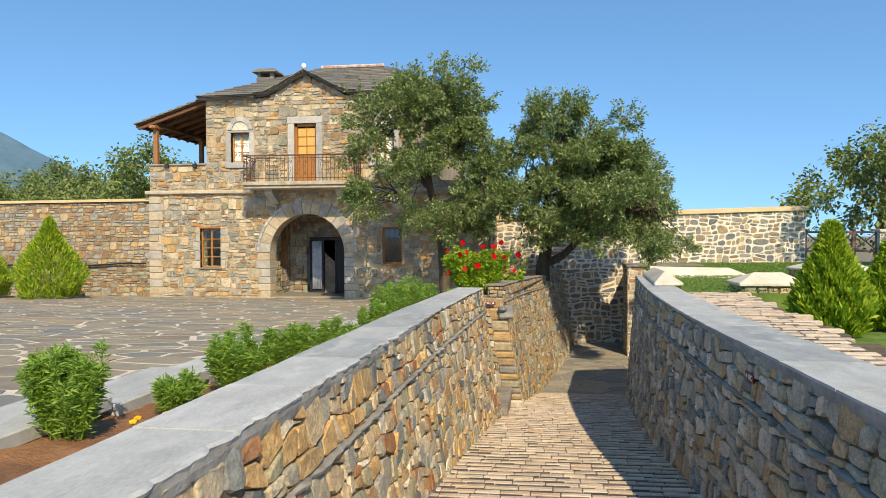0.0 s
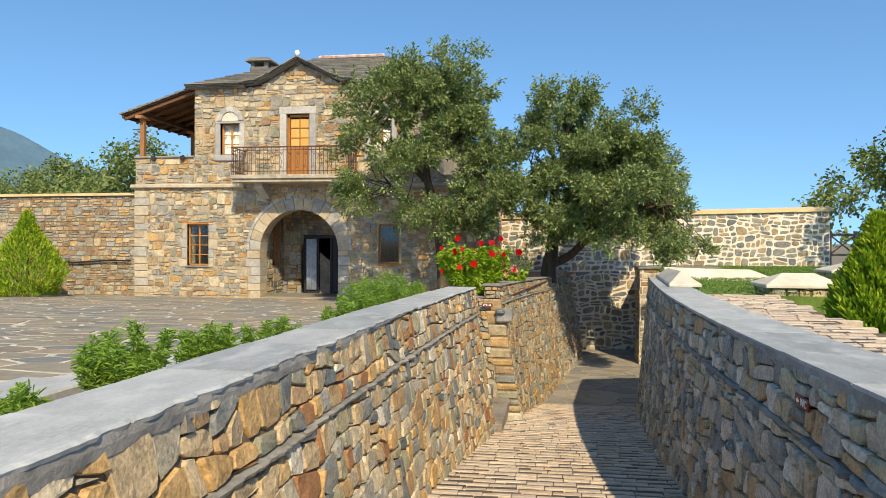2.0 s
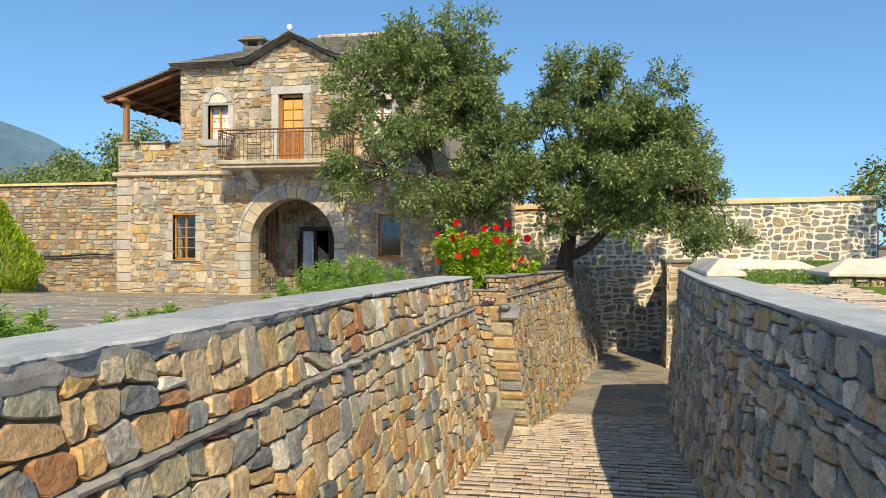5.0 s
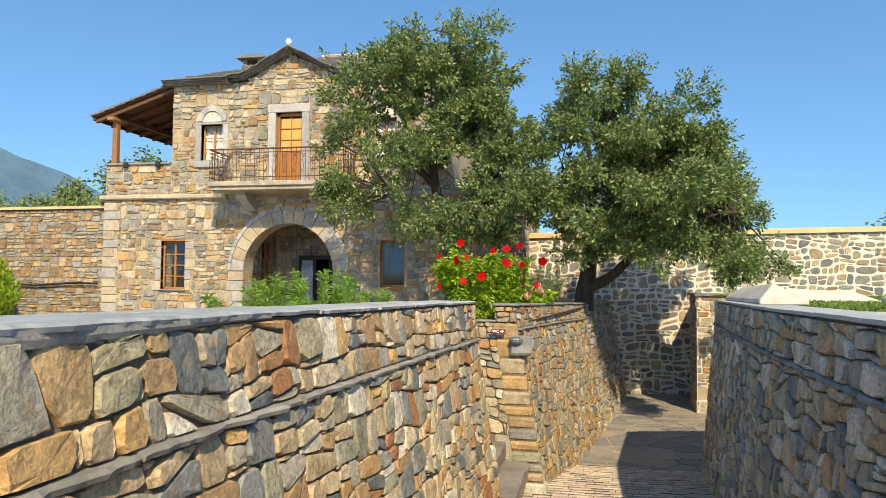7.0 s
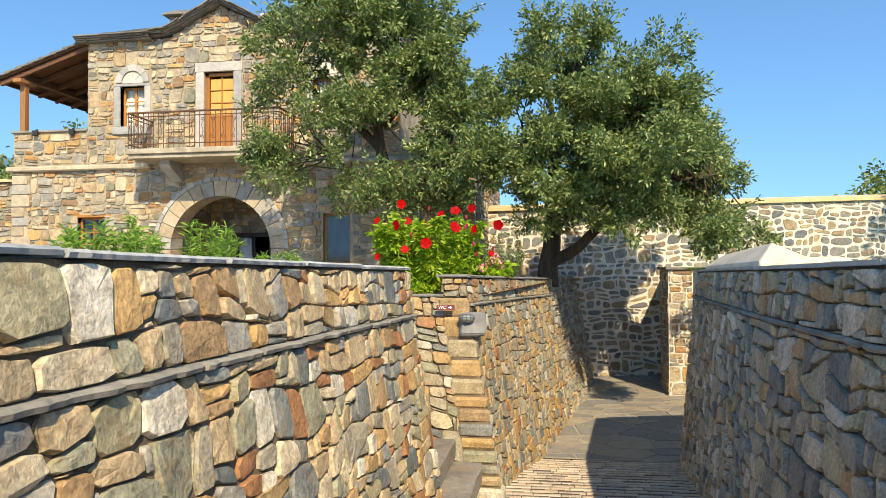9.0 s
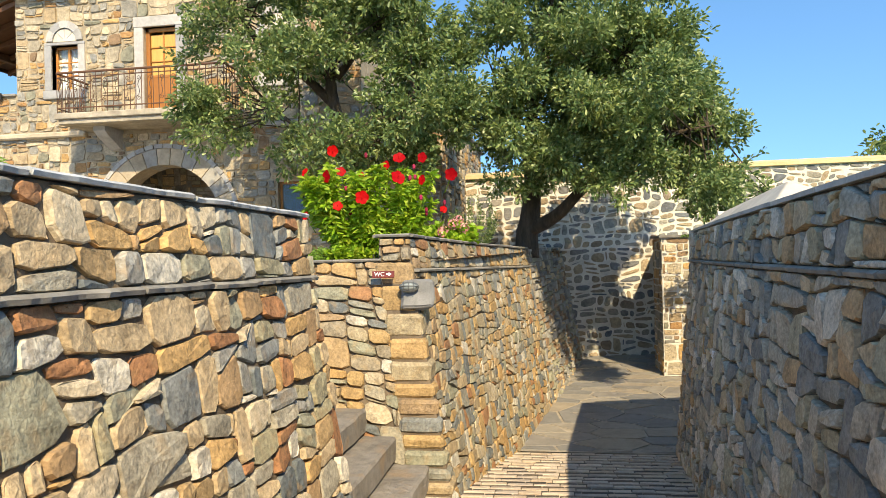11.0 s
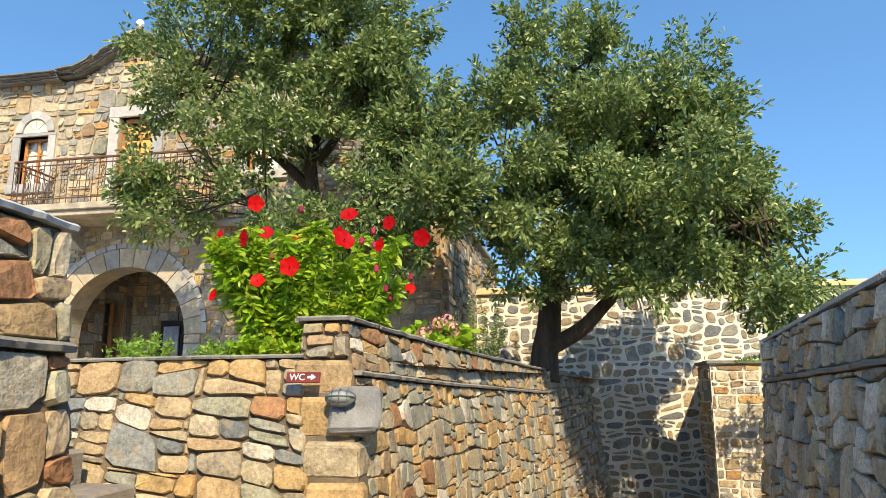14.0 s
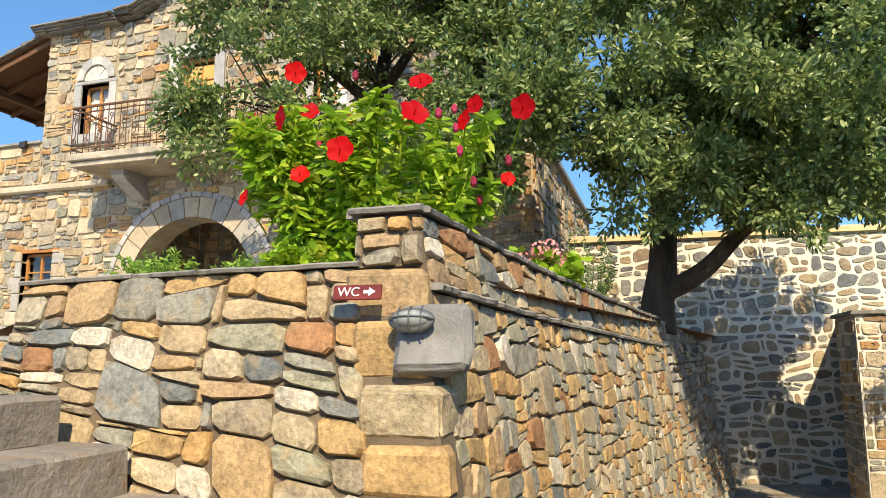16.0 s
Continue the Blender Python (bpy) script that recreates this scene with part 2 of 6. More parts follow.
M_LEAF = material("oak_leaf", [(0.10, 0.165, 0.05), (0.165, 0.235, 0.07), (0.265, 0.33, 0.10), (0.13, 0.20, 0.065), (0.39, 0.45, 0.17), (0.20, 0.27, 0.095)], rough=0.38, bump=0, through_light=0.38, vary=0.25, spec=0.5)
M_LEAF_FAR = material("far_leaf", [(0.12, 0.18, 0.05), (0.16, 0.225, 0.06), (0.21, 0.27, 0.075), (0.27, 0.30, 0.085)], rough=0.6, bump=0, through_light=0.3, vary=0.2)
M_LEAF_BED = material("border_leaf", [(0.21, 0.36, 0.05), (0.28, 0.44, 0.065), (0.34, 0.50, 0.09), (0.23, 0.38, 0.07)], rough=0.5, bump=0, through_light=0.5, vary=0.2)
M_LEAF_HIB = material("hibiscus_leaf", [(0.24, 0.40, 0.02), (0.32, 0.48, 0.03), (0.18, 0.33, 0.02), (0.42, 0.52, 0.05)], rough=0.42, bump=0, through_light=0.4, vary=0.2)
M_LEAF_CYP = material("thuja_spray", [(0.15, 0.28, 0.02), (0.24, 0.38, 0.025), (0.34, 0.46, 0.03), (0.42, 0.50, 0.04)], rough=0.6, bump=0, through_light=0.35, vary=0.2)
M_GRASS = material("lawn_grass", [(0.09, 0.18, 0.025), (0.13, 0.22, 0.035), (0.16, 0.25, 0.045)], rough=0.7, bump=0, through_light=0.3)
M_TURF = material("lawn_turf", [(0.09, 0.16, 0.025), (0.14, 0.21, 0.04)], pieces=False, bump=0.8, bump_scale=40)
M_PETAL = material("crimson_petal", [(0.50, 0.001, 0.002), (0.42, 0.001, 0.004), (0.56, 0.003, 0.003)], rough=0.6, bump=0, through_light=0.3, vary=0.12, spec=0.15)
M_BUD = material("dark_red_bud", [(0.22, 0.01, 0.03), (0.34, 0.02, 0.06)], rough=0.6, bump=0, vary=0.2)
M_PINK = material("pink_floret", [(0.55, 0.22, 0.19), (0.62, 0.33, 0.27), (0.48, 0.17, 0.17)], rough=0.6, bump=0, vary=0.2)
M_GOLD = material("yellow_petal", [(0.8, 0.42, 0.01), (0.85, 0.5, 0.02)], rough=0.6, bump=0)
# the haze of distance is painted in as the hill's blue base colour
M_HILL = material("haze_tinted_hill", [(0.075, 0.135, 0.185), (0.09, 0.16, 0.215)], rough=1.0, bump=0, pieces=False, patch=0.01, grain=0.05, vary=0.15, spec=0.0)
M_PIPE = material("black_hose", [(0.02, 0.02, 0.02)], rough=0.6, bump=0)


def glass_material():
    m = bpy.data.materials.new("window_glass")
    m.use_nodes = True
    b = m.node_tree.nodes["Principled BSDF"]
    b.inputs["Base Color"].default_value = (0.75, 0.82, 0.82, 1)
    b.inputs["Roughness"].default_value = 0.03
    b.inputs["Transmission Weight"].default_value = 1.0
    b.inputs["IOR"].default_value = 1.45
    return m


M_GLASS = glass_material()

# ---- building helpers ----


def mesh_ob(name, verts, faces, mat, parent=None, label="", smooth=False):
    me = bpy.data.meshes.new(name)
    me.from_pydata([tuple(v) for v in verts], [], faces)
    me.materials.append(mat)
    if smooth:
        me.polygons.foreach_set("use_smooth", [True] * len(me.polygons))
    ob = new(name, me)
    if parent:
        ob.parent = parent
    if label:
        ob["label"] = label
    return ob


def part(name, bm, mat, parent=None, label="", smooth=False):
    me = bpy.data.meshes.new(name)
    bm.to_mesh(me)
    bm.free()
    me.materials.append(mat)
    if smooth:
        me.polygons.foreach_set("use_smooth", [True] * len(me.polygons))
    ob = new(name, me)
    if parent:
        ob.parent = parent
    if label:
        ob["label"] = label
    return ob


def share(name, me, m, parent):
    ob = new(name, me)
    ob.parent = parent
    ob.matrix_basis = m
    return ob


def thing(name, label, category, at=(0, 0, 0), group="", kind=""):
    ob = new(name)
    ob.empty_display_size = 0.1
    ob.location = at
    return tagged(ob, label, category, group, kind)


def box_into(bm, x0, x1, y0, y1, z0, z1, bevel=0.0, m=None):
    r = bmesh.ops.create_cube(bm, size=1.0)
    mm = Matrix.Translation(((x0 + x1) / 2, (y0 + y1) / 2, (z0 + z1) / 2)) @ Matrix.Diagonal((x1 - x0, y1 - y0, z1 - z0, 1))
    bmesh.ops.transform(bm, matrix=(m @ mm) if m else mm, verts=r["verts"])
    if bevel:
        edges = list({e for v in r["verts"] for e in v.link_edges})
        bmesh.ops.bevel(bm, geom=edges, offset=bevel, segments=1, affect="EDGES")
    return bm


def box(name, x0, x1, y0, y1, z0, z1, mat, parent=None, label="", bevel=0.01, m=None):
    return part(name, box_into(bmesh.new(), x0, x1, y0, y1, z0, z1, bevel, m), mat, parent, label)


def tube_into(bm, pts, radii, n=6, cap=True):
    pts = [Vector(p) for p in pts]
    if not hasattr(radii, "__len__"):
        radii = [radii] * len(pts)
    rings, side = [], None
    for i, p in enumerate(pts):
        d = (pts[min(i + 1, len(pts) - 1)] - pts[max(i - 1, 0)]).normalized()
        if side is None:
            side = d.orthogonal().normalized()
        side = (side - d * side.dot(d)).normalized()
        up = d.cross(side)
        rings.append([bm.verts.new(p + radii[i] * (math.cos(a) * side + math.sin(a) * up)) for a in (2 * math.pi * k / n for k in range(n))])
    for a, b in zip(rings, rings[1:]):
        for k in range(n):
            bm.faces.new((a[k], a[(k + 1) % n], b[(k + 1) % n], b[k]))
    if cap:
        bm.faces.new(rings[0][::-1])
        bm.faces.new(rings[-1])
    return bm


def prism(name, loops, axis_fn, d0, d1, mat, parent=None, label=""):
    """A slab whose outline (with holes) lies in (u, v); axis_fn(u, v, d) gives the place at depth d."""
    from mathutils.geometry import tessellate_polygon
    flat = [p for lp in loops for p in lp]
    tris = tessellate_polygon([[Vector((u, v, 0)) for u, v in lp] for lp in loops])
    n = len(flat)
    verts = [axis_fn(u, v, d0) for u, v in flat] + [axis_fn(u, v, d1) for u, v in flat]
    faces = [tuple(t) for t in tris] + [tuple(n + i for i in reversed(t)) for t in tris]
    s = 0
    for lp in loops:
        k = len(lp)
        for i in range(k):
            a, b = s + i, s + (i + 1) % k
            faces.append((a, b, n + b, n + a))
        s += k
    ob = mesh_ob(name, verts, faces, mat, parent, label)
    bm = bmesh.new()
    bm.from_mesh(ob.data)
    bmesh.ops.recalc_face_normals(bm, faces=bm.faces)
    bm.to_mesh(ob.data)
    bm.free()
    return ob


def clip(poly, nx, ny, c):
    """The part of a convex polygon where nx*x + ny*y <= c."""
    out = []
    for i, (x, y) in enumerate(poly):
        px, py = poly[i - 1]
        a, b = nx * px + ny * py - c, nx * x + ny * y - c
        if (a <= 0) != (b <= 0):
            f = a / (a - b)
            out.append((px + f * (x - px), py + f * (y - py)))
        if b <= 0:
            out.append((x, y))
    return out


def area(poly):
    return 0.5 * abs(sum(poly[i - 1][0] * p[1] - p[0] * poly[i - 1][1] for i, p in enumerate(poly)))


def cells(length, height, sx, sy, gap, seed, jitter=0.32, spread=0.5, region=None, holes=()):
    """Irregular stones, in rough courses, that fill a length by height field."""
    rnd = random.Random(seed)
    k = sy / sx
    seeds, v = [], -sy
    while v < height + sy:
        h = sy * rnd.uniform(1 - spread * 0.8, 1 + spread)
        u = -sx * rnd.uniform(0.5, 1.5)
        while u < length + sx:
            w = sx * rnd.uniform(1 - spread, 1 + spread * 1.2) * (h / sy) ** 0.5
            u += w / 2
            if h > sy * 0.95 and rnd.random() < 0.24:
                seeds.append((u, v + h * 0.24 + rnd.uniform(-0.05, 0.05) * h))
                seeds.append((u + rnd.uniform(-0.1, 0.1) * w, v + h * 0.78))
            else:
                seeds.append((u + rnd.uniform(-jitter, jitter) * w * 0.4, v + h / 2 + rnd.uniform(-jitter, jitter) * h))
            u += w / 2
        v += h
    grid, size = {}, 2.2 * sy
    pts = [(a * k, b) for a, b in seeds]
    for i, (a, b) in enumerate(pts):
        grid.setdefault((int(a // size), int(b // size)), []).append(i)
    out = []
    for i, (a, b) in enumerate(pts):
        poly = [(a - size, b - size), (a + size, b - size), (a + size, b + size), (a - size, b + size)]
        gx, gy = int(a // size), int(b // size)
        near = [j for p in (-1, 0, 1) for q in (-1, 0, 1) for j in grid.get((gx + p, gy + q), ()) if j != i]
        near.sort(key=lambda j: (pts[j][0] - a) ** 2 + (pts[j][1] - b) ** 2)
        for j in near[:22]:
            dx, dy = pts[j][0] - a, pts[j][1] - b
            d = math.hypot(dx, dy) or 1e-6
            poly = clip(poly, dx, dy, (pts[j][0] ** 2 + pts[j][1] ** 2 - a * a - b * b) / 2 - gap / 2 * d * rnd.uniform(0.6, 1.4))
            if len(poly) < 3:
                break
        if len(poly) < 3:
            continue
        poly = [(x / k, y) for x, y in poly]
        g = gap / 2
        for nx, ny, c in ((-1, 0, -g), (1, 0, length - g), (0, -1, -g), (0, 1, height - g)) + tuple(region or ()):
            poly = clip(poly, nx, ny, c)
            if len(poly) < 3:
                break
        for x0, x1, y0, y1 in holes:
            if len(poly) < 3 or max(p[0] for p in poly) < x0 or min(p[0] for p in poly) > x1 or max(p[1] for p in poly) < y0 or min(p[1] for p in poly) > y1:
                continue
            poly = max((clip(poly, 1, 0, x0), clip(poly, -1, 0, -x1), clip(poly, 0, 1, y0), clip(poly, 0, -1, -y1)), key=lambda q: area(q) if len(q) > 2 else 0)
        if len(poly) >= 3 and area(poly) > sx * sy * 0.05:
            out.append(poly)
    return out


def courses(length, height, sx, sy, gap, seed, jitter=0.32, spread=0.5, region=None, holes=()):
    """Rough coursed rubble: columns of one to three stones in double courses, all bent by one smooth noise."""
    rnd = random.Random(seed)
    out, v = [], -sy * rnd.uniform(0.2, 1.0)
    bend_x, bend_y = 0.55 * jitter * sx, 1.0 * jitter * sy

    def warp(x, y):
        p = Vector((x / (1.5 * sx), y / (1.5 * sy), seed * 1.7))
        q = Vector((x / (0.6 * sx), y / (0.6 * sy), seed * 2.3))
        return (x + bend_x * (noise.noise(p) + 0.4 * noise.noise(q)), y + bend_y * (noise.noise(p + Vector((40, 0, 0))) + 0.4 * noise.noise(q + Vector((40, 0, 0)))))

    while v < height + sy:
        tall = sy * rnd.uniform(1.5, 2.6)
        u = -sx * rnd.uniform(0.2, 1.4)
        while u < length + sx * 0.5:
            w = sx * rnd.uniform(1 - 0.85 * spread, 1 + 1.1 * spread)
            kind = rnd.random()
            if kind < 0.13:
                m = rnd.uniform(0.36, 0.55)
                splits = [0.0, m, m + rnd.uniform(0.09, 0.16), 1.0]
            elif kind < 0.3:
                splits = [0.0, 1.0]
                w *= 0.9
            elif kind < 0.74:
                m = rnd.uniform(0.3, 0.7)
                splits = [0.0, m, 1.0]
            else:
                m = rnd.uniform(0.22, 0.45)
                splits = [0.0, m, m + rnd.uniform(0.18, 0.35), 1.0]
                w *= 1.1
            for f0, f1 in zip(splits, splits[1:]):
                cuts = [0.0, 1.0]
                if (f1 - f0) * tall < 0.75 * w and rnd.random() < 0.38:
                    cuts = [0.0, rnd.uniform(0.3, 0.7), 1.0]
                for c0, c1 in zip(cuts, cuts[1:]):
                    g = gap / 2 * rnd.uniform(0.7, 1.3)
                    x0, x1, y0, y1 = u + w * c0 + g, u + w * c1 - g, v + tall * f0 + g, v + tall * f1 - g
                    if x1 - x0 < 0.02 or y1 - y0 < 0.015:
                        continue
                    xm, ym = x0 + (x1 - x0) * rnd.uniform(0.35, 0.65), y0 + (y1 - y0) * rnd.uniform(0.35, 0.65)
                    poly = [warp(x, y) for x, y in ((x0, y0), (xm, y0), (x1, y0), (x1, ym), (x1, y1), (xm, y1), (x0, y1), (x0, ym))]
                    e = gap / 2
                    for nx, ny, c in ((-1, 0, -e), (1, 0, length - e), (0, -1, -e), (0, 1, height - e)) + tuple(region or ()):
                        poly = clip(poly, nx, ny, c)
                        if len(poly) < 3:
                            break
                    for hx0, hx1, hy0, hy1 in holes:
                        if len(poly) < 3 or max(p[0] for p in poly) < hx0 or min(p[0] for p in poly) > hx1 or max(p[1] for p in poly) < hy0 or min(p[1] for p in poly) > hy1:
                            continue
                        poly = max((clip(poly, 1, 0, hx0), clip(poly, -1, 0, -hx1), clip(poly, 0, 1, hy0), clip(poly, 0, -1, -hy1)), key=lambda q: area(q) if len(q) > 2 else 0)
                    if len(poly) >= 3 and area(poly) > sx * sy * 0.03:
                        out.append(poly)
            u += w
        v += tall
    return out


def blocks(length, height, sx, sy, gap, seed, spread=(0.3, 1.7), slant=8.0, chips=0.2, bend_by=0.55):
    """Squared rubble: staggered patches cut by slanted joints into blocks of many sizes, with chips split off some of them."""
    rnd = random.Random(seed)
    todo, out, y = [], [], -rnd.uniform(0, 1.5) * sy

    def warp(px, py):
        p = Vector((px / (1.7 * sx), py / (1.7 * sy), seed * 1.7))
        return (px + bend_by * 0.5 * sx * noise.noise(p), py + bend_by * sy * noise.noise(p + Vector((40, 0, 0))))

    while y < height + 0.5 * sy:
        tall, x = sy * rnd.uniform(1.5, 3.2), -rnd.uniform(0, 2.5) * sx
        while x < length + 0.5 * sx:
            w = sx * rnd.uniform(1.6, 4.2)
            todo.append(([(x, y), (x + w / 2, y), (x + w - gap, y), (x + w - gap, y + tall / 2), (x + w - gap, y + tall - gap), (x + w / 2, y + tall - gap), (x, y + tall - gap), (x, y + tall / 2)], 0))
            x += w
        y += tall
    while todo:
        poly, depth = todo.pop()
        a = area(poly)
        xs, ys = [p[0] for p in poly], [p[1] for p in poly]
        w, h = max(xs) - min(xs), max(ys) - min(ys)
        goal = sx * sy * math.exp(rnd.uniform(math.log(spread[0]), math.log(spread[1])))
        chip = False
        if (a < 1.55 * goal and w / h < 3.2 * sx / sy) or depth > 12:
            if rnd.random() > chips or a < 0.35 * sx * sy:
                out.append(poly)
                continue
            chip = True
        across = w / sx > h / sy * rnd.uniform(0.75, 1.35)
        t = radians((90 if not across else 0) + rnd.gauss(0, slant))
        nx, ny = math.cos(t), math.sin(t)
        reach = [nx * p[0] + ny * p[1] for p in poly]
        f = (rnd.choice((0.16, 0.84)) if chip else rnd.uniform(0.34, 0.66))
        c = min(reach) + f * (max(reach) - min(reach))
        g = gap / 2 * rnd.uniform(0.6, 1.5)
        for piece in (clip(poly, nx, ny, c - g), clip(poly, -nx, -ny, -c - g)):
            if len(piece) >= 3 and area(piece) > 0.02 * sx * sy:
                if chip:
                    out.append(piece)
                else:
                    todo.append((piece, depth + 1))
    done = []
    for poly in out:
        poly = [warp(px, py) for px, py in poly]
        g = gap / 2
        for nx, ny, c in ((-1, 0, -g), (1, 0, length - g), (0, -1, -g), (0, 1, height - g)):
            poly = clip(poly, nx, ny, c)
            if len(poly) < 3:
                break
        if len(poly) >= 3 and area(poly) > 0.02 * sx * sy:
            done.append(poly)
    return done


def hewn_mesh(poly, surf, rise, rnd, sink=0.035, knock=(0.12, 0.27)):
    """One rough-hewn stone: knocked-off corners, broken sides and a face of uneven planes."""
    k, pts = len(poly), []
    for i, (x, y) in enumerate(poly):
        (ax, ay), (bx, by) = poly[i - 1], poly[(i + 1) % k]
        f, g = rnd.uniform(*knock), rnd.uniform(*knock)
        pts += [(x + f * (ax - x), y + f * (ay - y)), (x + g * (bx - x), y + g * (by - y))]
    clean = []
    for p in pts:
        if not clean or math.hypot(p[0] - clean[-1][0], p[1] - clean[-1][1]) > 0.012:
            clean.append(p)
    n = len(clean)
    if n < 3:
        return None
    cx, cy = sum(p[0] for p in clean) / n, sum(p[1] for p in clean) / n
    r = math.sqrt(area(clean))
    if r < 0.02:
        return None
    rise = min(rise, 0.35 * r + 0.006)
    top = rise * rnd.uniform(0.6, 1.3)
    tx, ty = rnd.gauss(0, 0.28 * rise / r), rnd.gauss(0, 0.28 * rise / r)
    s1, s2 = 1 - min(0.12, 0.003 / r), 1 - min(0.4, (0.008 + 0.22 * rise) / r)
    rings = [[surf(x, y, -sink) for x, y in clean]]
    rings.append([surf(cx + (x - cx) * s1, cy + (y - cy) * s1, top * rnd.uniform(0.3, 0.8)) for x, y in clean])
    rings.append([surf(cx + (x - cx) * s2, cy + (y - cy) * s2, top + (x - cx) * tx + (y - cy) * ty + rnd.uniform(-0.18, 0.18) * rise) for x, y in clean])
    verts = [v for ring in rings for v in ring]
    faces = [(q + i, q + (i + 1) % n, q + n + (i + 1) % n, q + n + i) for q in (0, n) for i in range(n)]
    ox, oy = rnd.uniform(-0.2, 0.2) * r, rnd.uniform(-0.2, 0.2) * r
    verts.append(surf(cx + ox, cy + oy, top * rnd.uniform(0.95, 1.3) + ox * tx + oy * ty))
    faces += [(2 * n + i, 2 * n + (i + 1) % n, 3 * n) for i in range(n)]
    return verts, faces


def stone_mesh(poly, surf, rise, rnd, round_corners=True, sink=0.03, dome=0.0, wear=(0.03, 0.15)):
    """One stone over its outline: sides, a chamfer and an uneven face."""
    pts = []
    k = len(poly)
    for i, (x, y) in enumerate(poly):
        if round_corners:
            (ax, ay), (bx, by) = poly[i - 1], poly[(i + 1) % k]
            f = rnd.uniform(*wear)
            pts.append((x + f * (ax + bx - 2 * x), y + f * (ay + by - 2 * y)))
        else:
            pts.append((x, y))
    clean = []
    for p in pts:
        if not clean or math.hypot(p[0] - clean[-1][0], p[1] - clean[-1][1]) > 0.006:
            clean.append(p)
    pts = clean
    n = len(pts)
    if n < 3:
        return None
    cx, cy = sum(p[0] for p in pts) / n, sum(p[1] for p in pts) / n
    r = math.sqrt(area(pts))
    top = rise * rnd.uniform(0.45, 1.25)
    tx, ty = rnd.gauss(0, 0.5 * min(rise, 0.035) / max(r, 0.1)), rnd.gauss(0, 0.5 * min(rise, 0.035) / max(r, 0.1))
    s1, s2 = 1 - min(0.1, 0.006 / max(r, 0.03)), 1 - min(0.4, (0.006 + 0.24 * rise) / max(r, 0.05))
    verts = [surf(x, y, -sink) for x, y in pts]
    verts += [surf(cx + (x - cx) * s1, cy + (y - cy) * s1, top * rnd.uniform(0.3, 0.75)) for x, y in pts]
    verts += [surf(cx + (x - cx) * s2, cy + (y - cy) * s2, top + (x - cx) * tx + (y - cy) * ty + rnd.uniform(-0.22, 0.22) * rise) for x, y in pts]
    faces = []
    for q in (0, n):
        for i in range(n):
            j = (i + 1) % n
            faces.append((q + i, q + j, q + n + j, q + n + i))
    verts.append(surf(cx + rnd.uniform(-0.15, 0.15) * r, cy + rnd.uniform(-0.15, 0.15) * r, top * (1.0 + dome + rnd.uniform(-0.2, 0.3))))
    for i in range(n):
        faces.append((2 * n + i, 2 * n + (i + 1) % n, 3 * n))
    return verts, faces


def masonry(parent, polys, surf, rise, mat, seed, near=None, name="stone", fine=True, limit=300, sink=0.03, skip=None, wear=(0.03, 0.15), hewn=False, knock=(0.12, 0.27)):
    """Stones on a surface: those within near (a test of u, v) are pieces of their own, the rest is joined."""
    rnd = random.Random(seed)
    made, jv, jf = 0, [], []
    for poly in polys:
        got = hewn_mesh(poly, surf, rise, rnd, knock=knock) if hewn else stone_mesh(poly, surf, rise, rnd, fine, sink, 0.0, wear)
        if not got:
            continue
        cu, cv = poly[0]
        if skip and skip(surf(cu, max(p[1] for p in poly), 0)):
            continue
        if near and made < limit and near(cu, cv):
            mesh_ob(name, got[0], got[1], mat, parent)
            made += 1
        else:
            s = len(jv)
            jv += got[0]
            jf += [tuple(s + i for i in f) for f in got[1]]
    if jv:
        ob = mesh_ob(name + "work", jv, jf, mat, parent)
        ob["kind"] = "stuff"
    return made


def ruled(low, high):
    """A surface between two polylines, low and high: (u, v, d) in metres along, up and out of it."""
    low, high = [Vector(p) for p in low], [Vector(p) for p in high]
    run = [0.0]
    for i in range(1, len(low)):
        run.append(run[-1] + 0.5 * ((low[i] - low[i - 1]).length + (high[i] - high[i - 1]).length))
    tall = sum((h - l).length for l, h in zip(low, high)) / len(low)

    def raw(u, v):
        i = 0
        while i < len(run) - 2 and u > run[i + 1]:
            i += 1
        f = (u - run[i]) / (run[i + 1] - run[i])
        a, b = low[i].lerp(low[i + 1], f), high[i].lerp(high[i + 1], f)
        return a.lerp(b, v / tall), (low[i + 1] - low[i]).normalized(), (b - a).normalized()

    def surf(u, v, d):
        p, e, up = raw(u, v)
        return p + e.cross(up).normalized() * d

    return surf, run[-1], tall


def bend(points, steps=6):
    """A smooth curve through points."""
    pts = [Vector(p) for p in points]
    out = []
    for i in range(len(pts) - 1):
        p0, p1, p2, p3 = pts[max(i - 1, 0)], pts[i], pts[i + 1], pts[min(i + 2, len(pts) - 1)]
        for s in range(steps):
            t = s / steps
            out.append(0.5 * ((2 * p1) + (p2 - p0) * t + (2 * p0 - 5 * p1 + 4 * p2 - p3) * t * t + (3 * p1 - p0 - 3 * p2 + p3) * t ** 3))
    return out + [pts[-1]]


